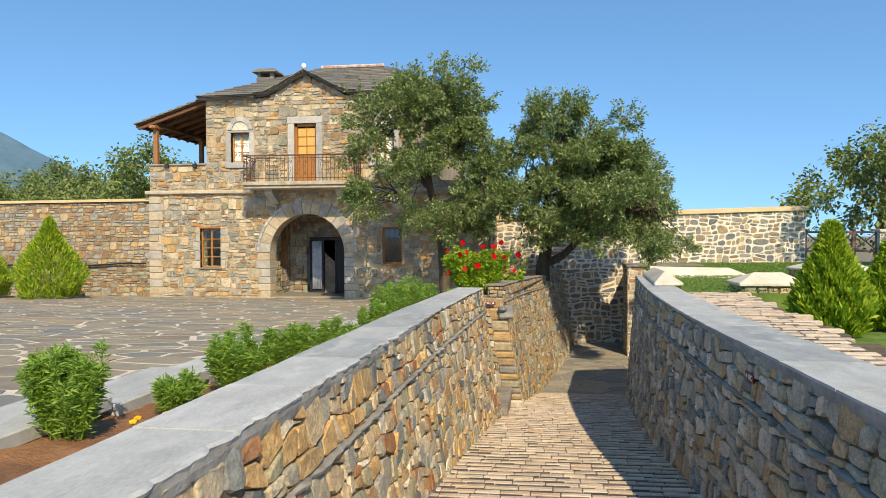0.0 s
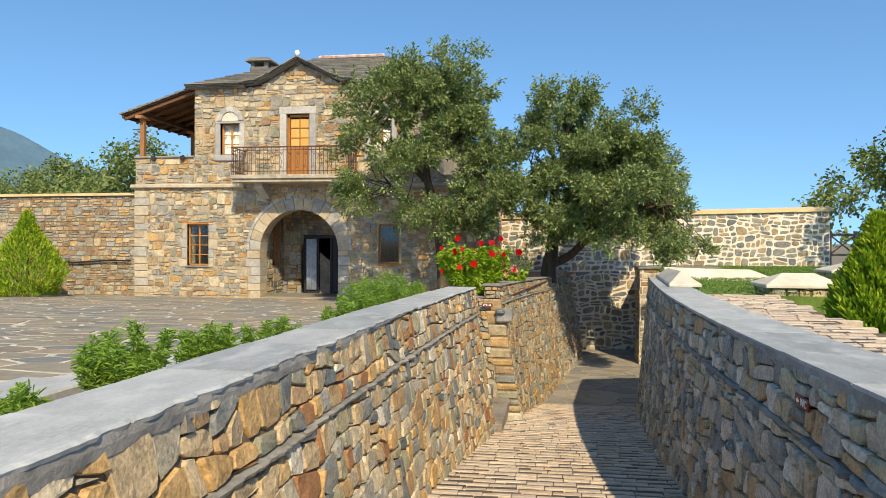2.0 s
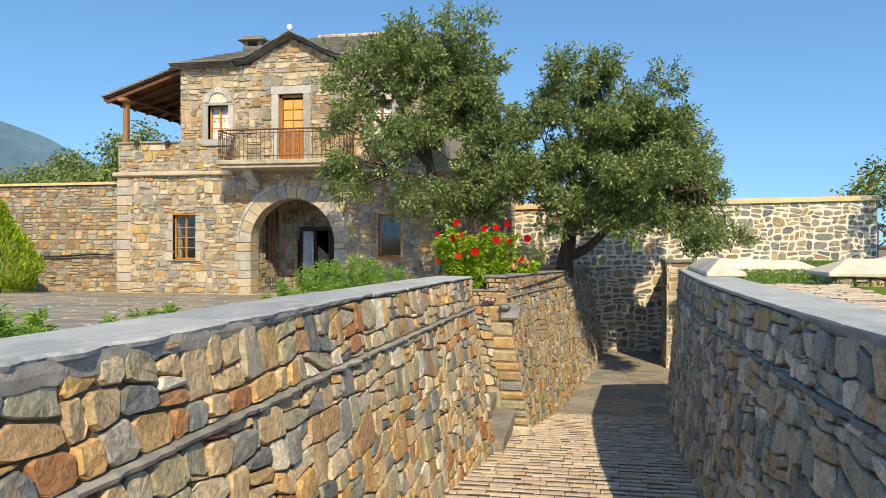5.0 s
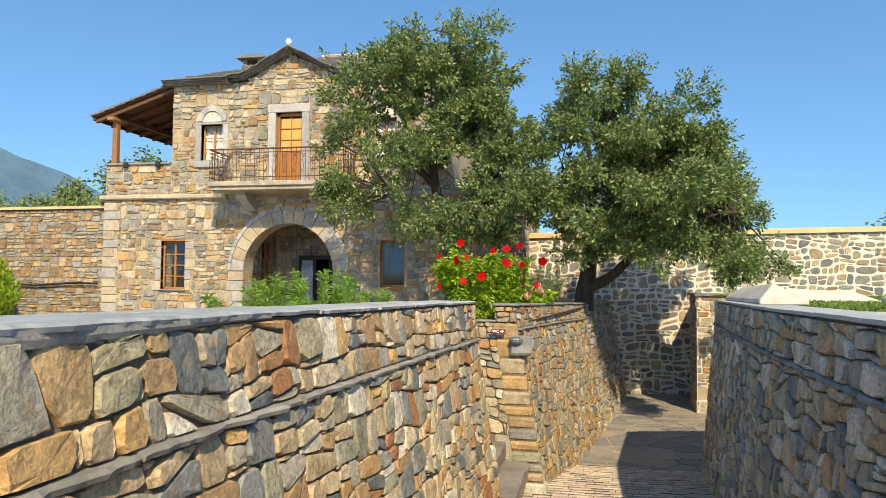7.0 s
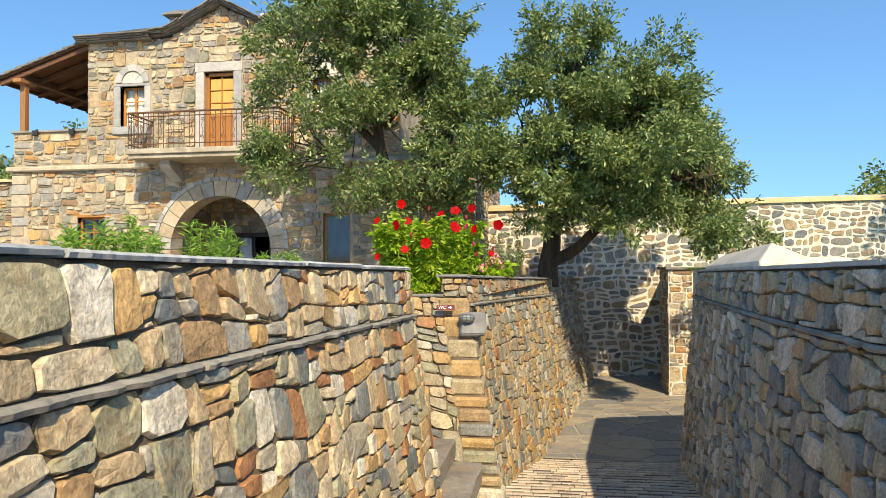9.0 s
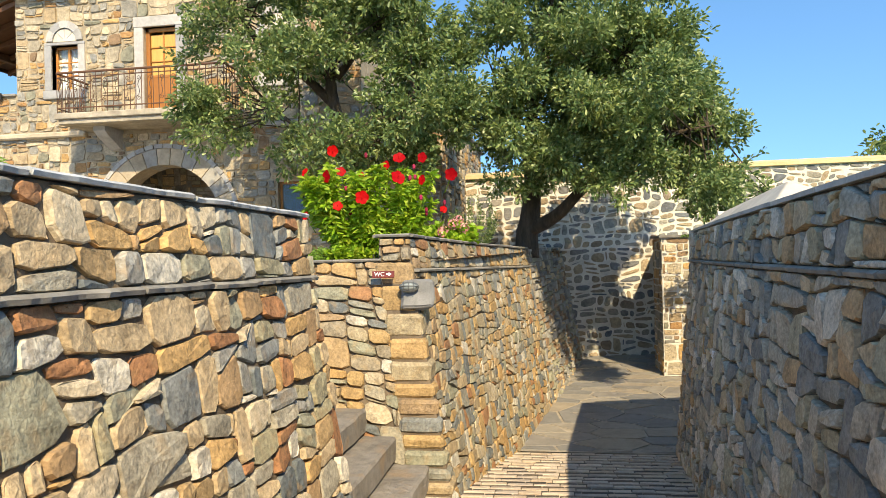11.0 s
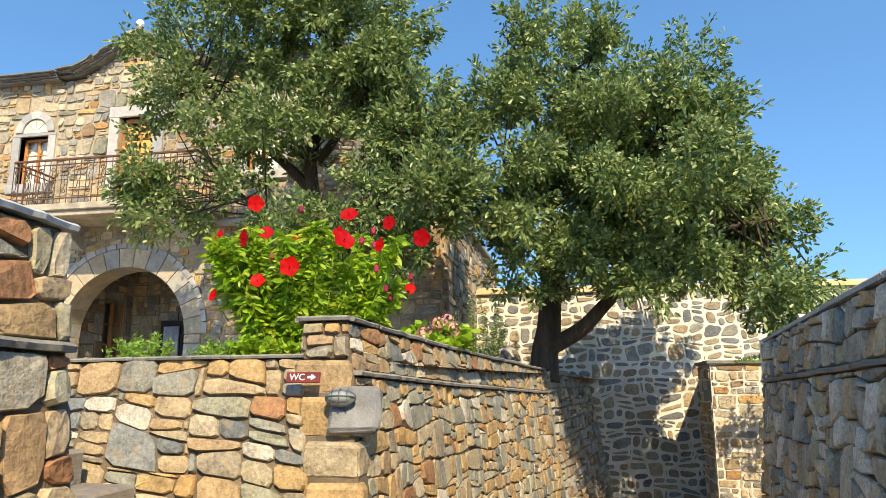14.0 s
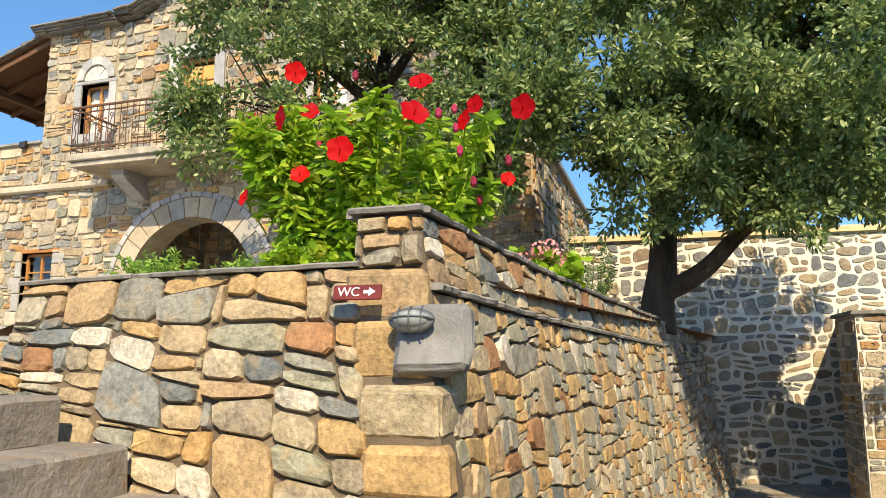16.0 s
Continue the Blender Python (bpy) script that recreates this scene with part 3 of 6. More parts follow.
def solid(name, low, high, back, mat, parent=None, label=""):
    """A wall body between a low and a high line, going back by the vectors of back (one, or one for each point)."""
    n = len(low)
    back = back if isinstance(back, list) else [back] * n
    lo, hi = [Vector(p) for p in low], [Vector(p) for p in high]
    verts = lo + hi + [Vector((h.x, h.y, h.z)) + Vector(b) for h, b in zip(hi, back)] + [Vector((h.x, h.y, l.z)) + Vector(b) for l, h, b in zip(lo, hi, back)]
    faces = []
    for r in range(4):
        for i in range(n - 1):
            faces.append((r * n + i, r * n + i + 1, ((r + 1) % 4) * n + i + 1, ((r + 1) % 4) * n + i))
    faces += [(0, n, 2 * n, 3 * n), (n - 1, 4 * n - 1, 3 * n - 1, 2 * n - 1)]
    return mesh_ob(name, verts, faces, mat, parent, label)


def leaf_cloud(name, places, ways, length, width, mat, parent, rng, droop=0.25, label=""):
    """Many folded leaves, each a small mesh island, at places along ways."""
    n = len(places)
    ways = ways / np.maximum(np.linalg.norm(ways, axis=1, keepdims=True), 1e-6)
    rand = rng.normal(size=(n, 3))
    side = np.cross(ways, rand)
    side /= np.maximum(np.linalg.norm(side, axis=1, keepdims=True), 1e-6)
    nor = np.cross(side, ways)
    L = length * rng.uniform(0.65, 1.3, (n, 1))
    W = width * rng.uniform(0.7, 1.25, (n, 1))
    v = np.empty((n, 6, 3))
    fall = np.array([0, 0, 1.0]) * L * droop
    v[:, 0] = places
    v[:, 1] = places + ways * L * 0.3 + side * W * 0.38 + nor * W * 0.14
    v[:, 2] = places + ways * L * 0.72 + side * W * 0.5 + nor * W * 0.18 - 0.5 * fall
    v[:, 3] = places + ways * L - fall
    v[:, 4] = places + ways * L * 0.72 - side * W * 0.5 + nor * W * 0.18 - 0.5 * fall
    v[:, 5] = places + ways * L * 0.3 - side * W * 0.38 + nor * W * 0.14
    base = 6 * np.arange(n)[:, None]
    quad = np.concatenate([base + [0, 1, 2, 3], base + [0, 3, 4, 5]], 1).reshape(-1)
    me = bpy.data.meshes.new(name)
    me.vertices.add(6 * n)
    me.vertices.foreach_set("co", v.reshape(-1))
    me.loops.add(8 * n)
    me.loops.foreach_set("vertex_index", quad)
    me.polygons.add(2 * n)
    me.polygons.foreach_set("loop_start", 4 * np.arange(2 * n))
    me.update()
    me.validate()
    me.materials.append(mat)
    ob = new(name, me)
    ob.parent = parent
    if label:
        ob["label"] = label
    return ob


def text_part(name, words, size, m, mat, parent, thick=0.002):
    cu = bpy.data.curves.new(name, "FONT")
    cu.body, cu.size, cu.align_x, cu.align_y, cu.extrude = words, size, "CENTER", "CENTER", thick
    cu.materials.append(mat)
    ob = new(name, cu)
    ob.parent = parent
    ob.matrix_basis = m
    return ob

# ---- levels of the ground ----


def ramp_z(y):
    return -0.17 - 0.14 * (min(y, 20.8) - 0.2)


def court_z(y):
    return 0.25 - 0.0505 * (y - 4)


def left_top(y):
    return 0.54 - 0.015 * (y - 4)


def right_top(y):
    return 0.50 - 0.0127 * (y - 5)


LOW = -3.055

ground = mesh_ob("ground", [(-3000, -3000, -4.2), (3000, -3000, -4.2), (3000, 3000, -4.2), (-3000, 3000, -4.2)], [(0, 1, 2, 3)], M_EARTH)
tagged(ground, "dry grassy ground far around the walls", "ground", kind="structure")

# ---- courtyard ----
courtyard = mesh_ob("courtyard_floor", [(-40, -14, court_z(-14)), (-3.6, -14, court_z(-14)), (-3.6, 34, court_z(34)), (-40, 34, court_z(34)),
                                        (-40, -14, -4), (-3.6, -14, -4), (-3.6, 34, -4), (-40, 34, -4)],
                    [(0, 1, 2, 3), (0, 4, 5, 1), (1, 5, 6, 2), (2, 6, 7, 3), (3, 7, 4, 0)], M_JOINT)
tagged(courtyard, "courtyard paved with dark irregular flagstones and pale joints", "courtyard", kind="structure")
flag_polys = cells(20.7, 29.3, 0.72, 0.52, 0.055, 11, jitter=0.45, spread=0.55)
masonry(courtyard, flag_polys, lambda u, v, d: Vector((-24.4 + u, -4.0 + v, court_z(-4.0 + v) + d)), 0.006, M_FLAG, 12, near=lambda u, v: u > 13.5 and 11 < v < 23, name="flagstone", fine=False, sink=0.01)
bed = mesh_ob("flower_bed_soil", [(-3.7, -8, court_z(-8) - 0.1), (-1.6, -8, court_z(-8) - 0.1), (-1.6, 15.0, court_z(15) - 0.1), (-3.7, 15.0, court_z(15) - 0.1)], [(0, 1, 2, 3)], M_SOIL)
bm = bmesh.new()
bm.from_mesh(bed.data)
bmesh.ops.subdivide_edges(bm, edges=[e for e in bm.edges if abs(e.verts[0].co.y - e.verts[1].co.y) > 2], cuts=90)
bmesh.ops.subdivide_edges(bm, edges=[e for e in bm.edges if abs(e.verts[0].co.x - e.verts[1].co.x) > 1], cuts=8)
for v in bm.verts:
    v.co.z += 0.05 * noise.noise(v.co * 2.3) + 0.03 * noise.noise(v.co * 7)
bm.to_mesh(bed.data)
bm.free()
tagged(bed, "narrow strip of reddish soil along the parapet", "soil", kind="structure")
rnd = random.Random(5)
y = -7.0
while y < 15.0:
    l = rnd.uniform(0.9, 1.5)
    kerb = box("kerb_slab", -3.68, -3.1 + rnd.uniform(-0.02, 0.02), y + 0.006, y + l - 0.006, -0.09, 0.02 + rnd.uniform(-0.004, 0.004), M_SLATE, bevel=0.012,
               m=Matrix.Translation((0, 0, court_z(y + l / 2))))
    tagged(kerb, "blue-grey slate slab edging the flower bed", "kerb", "bed edging", "structure")
    y += l

# ---- ramp ----
ramp = mesh_ob("ramp_floor", [(-1.7, -8, ramp_z(-8) - 0.035), (2.9, -8, ramp_z(-8) - 0.035), (2.9, 20.8, ramp_z(20.8) - 0.035), (-1.7, 20.8, ramp_z(20.8) - 0.035),
                              (-1.7, -8, -4.1), (2.9, -8, -4.1), (2.9, 20.8, -4.1), (-1.7, 20.8, -4.1)],
               [(0, 1, 2, 3), (0, 4, 5, 1), (1, 5, 6, 2), (2, 6, 7, 3), (3, 7, 4, 0)], M_MORTAR_GREY)
tagged(ramp, "sloping ramp of pale brick courses alternating with sunken, shade-dark ones", "ramp", kind="structure")


def brick_mesh(name, l, w, h, mat):
    me = bpy.data.meshes.new(name)
    bm = box_into(bmesh.new(), -l / 2, l / 2, -w / 2, w / 2, -h, 0, 0.006)
    for v in bm.verts:
        v.co += Vector((noise.noise(v.co * 9), noise.noise(v.co * 9 + Vector((5, 0, 0))), noise.noise(v.co * 9 + Vector((0, 7, 0))))) * 0.006
    bm.to_mesh(me)
    bm.free()
    me.materials.append(mat)
    return me


PITCH = 0.25
PALE_BRICKS = [brick_mesh("brick", l, 0.108, 0.075, M_BRICK) for l in (0.25, 0.30, 0.35)]
DARK_BRICKS = [brick_mesh("low_brick", l, 0.132, 0.06, M_BRICK_SHADE) for l in (0.25, 0.30, 0.35)]


def lay_bricks(parent, x0, x1, y0, y1, level, slope, near, seed):
    """Rows of pale bricks with sunken rows between them, coloured dark for the shade there."""
    rnd = random.Random(seed)
    y, count, jv, jf, kv, kf = y0, 0, [], [], [], []
    tilt = math.degrees(math.atan(slope))
    while y < y1:
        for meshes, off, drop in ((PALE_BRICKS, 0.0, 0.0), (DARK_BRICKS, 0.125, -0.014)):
            x = x0(y) - rnd.uniform(0, 0.3)
            while x < x1(y):
                k = rnd.randrange(3)
                l = (0.25, 0.30, 0.35)[k] + 0.005
                yy = y + off + rnd.uniform(-0.006, 0.006)
                m = pose(x + l / 2, yy, level(yy) + drop + rnd.uniform(-0.008, 0.006), tilt + rnd.uniform(-1.2, 1.2), rnd.uniform(-0.6, 0.6), rnd.uniform(-0.6, 0.6))
                if near(y) and count < 300:
                    share("brick", meshes[k], m, parent)
                    count += 1
                else:
                    vs, fs = (jv, jf) if drop == 0 else (kv, kf)
                    s = len(vs)
                    vs += [m @ v.co for v in meshes[k].vertices]
                    fs += [tuple(s + i for i in p.vertices) for p in meshes[k].polygons]
                x += l
        y += PITCH
    mesh_ob("brickwork", jv, jf, M_BRICK, parent)["kind"] = "stuff"
    mesh_ob("sunken_brickwork", kv, kf, M_BRICK_SHADE, parent)["kind"] = "stuff"


lay_bricks(ramp, lambda y: -1.25, lambda y: 1.75 + max(0, y - 10) * 0.09, -2.0, 20.75, ramp_z, -0.14, lambda y: 7.5 < y < 12.5, 21)

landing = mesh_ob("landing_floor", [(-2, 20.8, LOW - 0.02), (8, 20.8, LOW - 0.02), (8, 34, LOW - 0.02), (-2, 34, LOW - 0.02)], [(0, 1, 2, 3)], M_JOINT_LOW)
tagged(landing, "level landing of grey-brown irregular flagstones", "landing", kind="structure")
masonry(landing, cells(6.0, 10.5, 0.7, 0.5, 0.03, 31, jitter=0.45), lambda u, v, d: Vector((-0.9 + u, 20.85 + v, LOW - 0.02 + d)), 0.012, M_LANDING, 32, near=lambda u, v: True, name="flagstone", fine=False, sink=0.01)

# ---- walls along the ramp ----


def coping(parent, line, inner, outer, thick, mat, seed, name="coping_slab", piece=(0.8, 1.5), ragged=1.0):
    """Slabs laid end to end along a line, from inner to outer sideways (to the line's left)."""
    rnd = random.Random(seed)
    pts = [Vector(p) for p in line]
    run = [0.0]
    for a, b in zip(pts, pts[1:]):
        run.append(run[-1] + (b - a).length)

    def at(s):
        i = 0
        while i < len(run) - 2 and s > run[i + 1]:
            i += 1
        f = (s - run[i]) / (run[i + 1] - run[i])
        d = (pts[i + 1] - pts[i]).normalized()
        return pts[i].lerp(pts[i + 1], f), Vector((-d.y, d.x, 0)).normalized()

    s = 0.0
    while s < run[-1] - 0.05:
        e = min(run[-1], s + rnd.uniform(*piece))
        if run[-1] - e < 0.35:
            e = run[-1]
        bm = bmesh.new()
        m = max(2, int((e - s) / 0.045))
        wob = [ragged * rnd.uniform(-0.004, 0.004) + ragged * 0.016 * noise.noise(Vector((s * 3.1 + i * 0.22, seed, 0))) for i in range(m + 1)]
        lift = rnd.uniform(-0.004, 0.004)
        rows = []
        for i in range(m + 1):
            p, q = at(s + 0.006 + (e - s - 0.012) * i / m)
            a, b = p + q * (inner + wob[i]), p + q * outer
            up = Vector((0, 0, lift + 0.003 * noise.noise(p * 3)))
            rows.append([bm.verts.new(c) for c in (a + up - Vector((0, 0, thick)), a + up - q * 0.008 - Vector((0, 0, thick * 0.4)), a + up + q * 0.012, b + up, b + up - Vector((0, 0, thick)))])
        for r0, r1 in zip(rows, rows[1:]):
            for k in range(5):
                bm.faces.new((r0[k], r1[k], r1[(k + 1) % 5], r0[(k + 1) % 5]))
        bm.faces.new(rows[0])
        bm.faces.new(rows[-1][::-1])
        bmesh.ops.recalc_face_normals(bm, faces=bm.faces)
        part(name, bm, mat, parent)
        s = e


def battered(plan, top, floor, lean, out):
    """Low and high lines of a wall: plan gives its top edge, the foot stands forward by lean for each metre of height."""
    low, high = [], []
    for p, o in zip(plan, out):
        z1, z0 = top(p), floor(p)
        high.append(Vector((p[0], p[1], z1)))
        low.append(Vector((p[0] + o[0] * lean * (z1 - z0), p[1] + o[1] * lean * (z1 - z0), z0)))
    return low, high


def outward(plan):
    out = []
    for i in range(len(plan)):
        a, b = plan[max(i - 1, 0)], plan[min(i + 1, len(plan) - 1)]
        d = Vector((b[0] - a[0], b[1] - a[1], 0)).normalized()
        out.append((d.y, -d.x))
    return out


def retaining(name, label, plan, top, floor, lean, back, seed, band_drop, near, mat=M_RUBBLE, mortar=M_MORTAR, size=(0.25, 0.175), band=True, rise=0.032, cement=None):
    """A rubble wall with a projecting slate band under its upper course."""
    out = outward(plan)
    deep = max(top(p) - floor(p) for p in plan) + 0.1
    low, high = battered(plan, lambda p: top(p) - 0.036, lambda p: top(p) - deep, lean, out)
    buried = lambda p: p.z < floor(p) - 0.03
    wall = solid(name, low, high, back, mortar)
    tagged(wall, label, "wall", kind="structure")
    bandline = []
    for lo, hi in zip(low, high):
        f = band_drop / (hi.z - lo.z)
        bandline.append(hi.lerp(lo, f))
    surf, length, tall = ruled(low, [b - Vector((0, 0, 0.02)) for b in bandline])
    masonry(wall, blocks(length, tall, size[0], size[1], 0.009, seed), surf, rise, mat, seed + 1, near=near, skip=buried, hewn=True)
    if band:
        surf, length, tall = ruled([b + Vector((0, 0, 0.02)) for b in bandline], high)
        masonry(wall, blocks(length, tall - 0.012, size[0], size[1], 0.009, seed + 5), surf, rise, mat, seed + 6, near=near, limit=260, hewn=True)
        if cement:
            u0, u1 = cement[0] * length, cement[1] * length
            n = int((u1 - u0) / 0.06)
            rows = []
            for i in range(n + 1):
                u = u0 + (u1 - u0) * i / n
                fade = max(0.12, min(1.0, abs(u - (u0 if cement[0] > 0 else u1)) / 2.5))
                drop = fade * (0.07 + 0.03 * noise.noise(Vector((u * 3.1, seed, 0))) + 0.02 * noise.noise(Vector((u * 11, seed, 4))))
                rows += [surf(u, tall - drop - 0.004, -0.03), surf(u, tall - drop, 0.030 + 0.008 * noise.noise(Vector((u * 7, seed, 9)))), surf(u, tall - 0.4 * drop, 0.042), surf(u, tall + 0.012, 0.044)]
            quads = [(4 * i + k, 4 * i + 4 + k, 4 * i + 5 + k, 4 * i + 1 + k) for i in range(n) for k in range(3)]
            mesh_ob("cement_bed", rows, quads, M_CEMENT, wall, "grey cement bed under the coping")
        coping(wall, [b + Vector((0, 0, 0.022)) for b in bandline], -0.055, 0.05, 0.034, M_BAND, seed + 9, name="band_slab", piece=(0.35, 0.9), ragged=2.6)
    return wall, low, high




def left_x(y):
    return -1.35 + 0.15 * max(0.0, min(1.0, (y - 9.0) / 5.55)) ** 1.5


left_plan = [(left_x(y), y) for y in np.linspace(-6.0, 14.55, 30)]
wall_left, left_low, left_high = retaining("wall_ramp_west", "rubble stone parapet wall in grey, tan and rust stone with slate coping", left_plan,
                                           lambda p: left_top(p[1]), lambda p: ramp_z(p[1]), 0.16, (-0.43, 0, 0), 41, 0.44,
                                           near=lambda u, v: 9.5 < u, cement=(0.0, 0.74))
coping(wall_left, [(left_x(y), y, left_top(y)) for y in np.linspace(-6.0, 14.6, 40)], -0.042, 0.46, 0.03, M_SLATE, 45, ragged=2.4)
# the wall's end face, beside the steps
end_low, end_high = [left_low[-1] + Vector((-0.9, 0, 0)), left_low[-1]], [left_high[-1] + Vector((-0.43, 0, 0)), left_high[-1]]
surf, length, tall = ruled(end_low[::-1], end_high[::-1])
masonry(wall_left, blocks(length, tall, 0.3, 0.2, 0.01, 47), surf, 0.032, M_RUBBLE, 48, near=lambda u, v: True, hewn=True)

right_curve = [(p.x, p.y) for p in bend([(2.66, 20.7, 0), (2.44, 18.5, 0), (2.17, 15.5, 0), (1.97, 12.7, 0), (1.84, 10, 0), (1.79, 7, 0), (1.78, 2, 0), (1.78, -6, 0)], 5)]
wall_right, right_low, right_high = retaining("wall_ramp_east", "shaded rubble stone wall with slate coping curving along the ramp", right_curve,
                                              lambda p: right_top(p[1]), lambda p: ramp_z(p[1]), 0.085, (0.55, 0.05, 0), 51, 0.42,
                                              near=lambda u, v: u < 17.0, mat=M_RUBBLE_EAST, rise=0.042, cement=(0.42, 1.0))
coping(wall_right, [(x, y, right_top(y)) for x, y in right_curve][::-1], -0.58, 0.042, 0.03, M_SLATE, 55, ragged=2.2)

# ---- pier, curved wall and steps ----
PIER_TOP = 0.27
curve_plan = [(p.x, p.y) for p in bend([(-0.93, 17.05, 0), (-0.80, 18.6, 0), (-0.58, 20.4, 0), (-0.28, 22.4, 0), (0.02, 24.25, 0)], 5)]


def curve_top(p):
    return PIER_TOP - 0.022 * (p[1] - 17)


def curve_floor(p):
    return ramp_z(p[1])


wall_curve, curve_low, curve_high = retaining("wall_terrace_east", "curving battered retaining wall of tan and grey rubble", curve_plan, curve_top, curve_floor, 0.155,
                                              (-0.22, 0.0, 0), 61, 0.36, near=lambda u, v: u < 6.5, mat=M_PIER, size=(0.24, 0.165), rise=0.028)
coping(wall_curve, [(x, y, curve_top((x, y))) for x, y in curve_plan], -0.05, 0.4, 0.034, M_BAND, 65, piece=(0.35, 0.8), ragged=2.0)
# front of the pier and the low wall beside the steps
front_low = [Vector((-3.3, 16.62, -1.7)), Vector((-2.4, 16.58, -2.0)), Vector((curve_low[0].x + 0.02, 16.42, ramp_z(16.4) - 0.05))]
front_high = [Vector((-3.3, 17.05, -0.05)), Vector((-2.4, 17.05, -0.02)), Vector((-0.93, 17.05, -0.02))]
wall_front = solid("wall_terrace_south", front_low, front_high, (0, 0.4, 0), M_MORTAR)
tagged(wall_front, "coursed stone wall beside the steps with a thin slate top", "wall", kind="structure")
surf, length, tall = ruled(front_low, front_high)
masonry(wall_front, blocks(length - 0.37, tall, 0.29, 0.155, 0.010, 71, slant=5.0, spread=(0.25, 2.2), chips=0.22, bend_by=0.45), surf, 0.034, M_PIER, 72, near=lambda u, v: True, limit=300, hewn=True)
rnd = random.Random(77)
z = ramp_z(16.4) - 0.05
top_corner, foot = front_high[2], front_low[2]
while z < -0.08:
    hgt = rnd.choice((0.14, 0.19, 0.25)) * rnd.uniform(0.85, 1.15)
    p = foot.lerp(top_corner, (z + hgt / 2 - foot.z) / (top_corner.z - foot.z))
    w, dp = (rnd.uniform(0.37, 0.42), rnd.uniform(0.1, 0.3))
    bm = box_into(bmesh.new(), p.x - w, p.x + 0.026, p.y - 0.036, p.y + dp, z + 0.004, min(z + hgt, -0.03) - 0.004, 0.034)
    bmesh.ops.subdivide_edges(bm, edges=bm.edges, cuts=1)
    for v in bm.verts:
        v.co += Vector((noise.noise(v.co * 8), noise.noise(v.co * 8 + Vector((5, 0, 0))), 0.5 * noise.noise(v.co * 8 + Vector((0, 5, 0))))) * 0.018
    part("corner_stone", bm, M_PIER, wall_front)
    z += hgt
pier_low = [Vector((-1.25, 17.03, -0.02)), Vector((-0.93, 17.03, -0.02))]
pier_high = [Vector((-1.25, 17.05, PIER_TOP - 0.045)), Vector((-0.93, 17.05, PIER_TOP - 0.045))]
solid("pier_core", pier_low, pier_high, (0, 0.4, 0), M_MORTAR, wall_front)
surf, length, tall = ruled(pier_low, pier_high)
masonry(wall_front, courses(length + 0.03, tall, 0.19, 0.1, 0.006, 73, jitter=0.2, spread=0.4), surf, 0.035, M_PIER, 74, near=lambda u, v: True)
coping(wall_front, [(-3.3, 17.05, -0.015), (-2.4, 17.05, 0.008), (-1.22, 17.05, 0.015)], -0.05, 0.34, 0.026, M_BAND, 75, piece=(0.25, 0.6), ragged=2.2)
coping(wall_front, [(-1.29, 17.05, PIER_TOP), (-0.90, 17.05, PIER_TOP)], -0.05, 0.45, 0.032, M_BAND, 76, piece=(0.5, 0.8), ragged=2.0)

STEPS = [(-0.66, -2.02), (-1.0, -1.76), (-1.32, -1.50), (-1.64, -1.28), (-1.94, -1.06), (-2.24, -0.84), (-2.62, -0.62), (-3.02, -0.43)]
for i, (x, z) in enumerate(STEPS):
    x_back = STEPS[i + 1][0] - 0.12 if i + 1 < len(STEPS) else x - 0.6
    bm = box_into(bmesh.new(), x_back, x, 14.4, 16.95 - 0.04 * i, z - 0.24, z, 0.022)
    bmesh.ops.subdivide_edges(bm, edges=[e for e in bm.edges if e.calc_length() > 1], cuts=10)
    for v in bm.verts:
        v.co += Vector((noise.noise(v.co * 4), 0, 0.4 * noise.noise(v.co * 5))) * 0.022
    st = part("step", bm, M_STEP)
    tagged(st, "rough-cut grey stone step with rust-brown edges", "step", "stone steps", "structure")

# terrace soil behind the pier
terrace = mesh_ob("terrace_soil", [(-3.6, 17.1, -0.3), (-3.0, 17.1, -0.12), (-0.9, 17.1, -0.04), (0.1, 24.3, 0.02), (1.2, 30.5, 0.0), (-2.5, 30.5, 0.0), (-2.6, 24.3, -0.3), (-3.6, 24.3, -0.72)],
                  [(0, 1, 6, 7), (1, 2, 3, 6), (3, 4, 5, 6)], M_SOIL)
tagged(terrace, "planted earth terrace under the oaks", "soil", kind="structure")
# shaded return of the terrace wall
ret_low = [curve_low[-1] + Vector((0.0, 0.02, 0)), Vector((1.35, 30.4, LOW - 0.05))]
ret_high = [curve_high[-1] + Vector((0.05, 0.05, 0)), Vector((0.75, 30.4, 0.1))]
wall_return = solid("wall_terrace_return", ret_low, ret_high, (-0.5, 0, 0), M_MORTAR_GREY)
tagged(wall_return, "dry-stacked dark stone retaining wall under the oak", "wall", kind="structure")
surf, length, tall = ruled(ret_low, ret_high)
masonry(wall_return, courses(length, tall, 0.4, 0.14, 0.02, 81, jitter=0.2), surf, 0.05, M_DRY, 82, near=lambda u, v: True)

# ---- white-mortared wall at the back and the far end ----
A, B = Vector((-2.2, 29.6, 0)), Vector((11.3, 33.0, 0))


def back_line(z0, z1):
    return [A.lerp(B, f) + Vector((0, 0, z0)) for f in (0, 1)], [A + Vector((0, 0, z1)), B + Vector((0, 0, z1 + 0.45))]


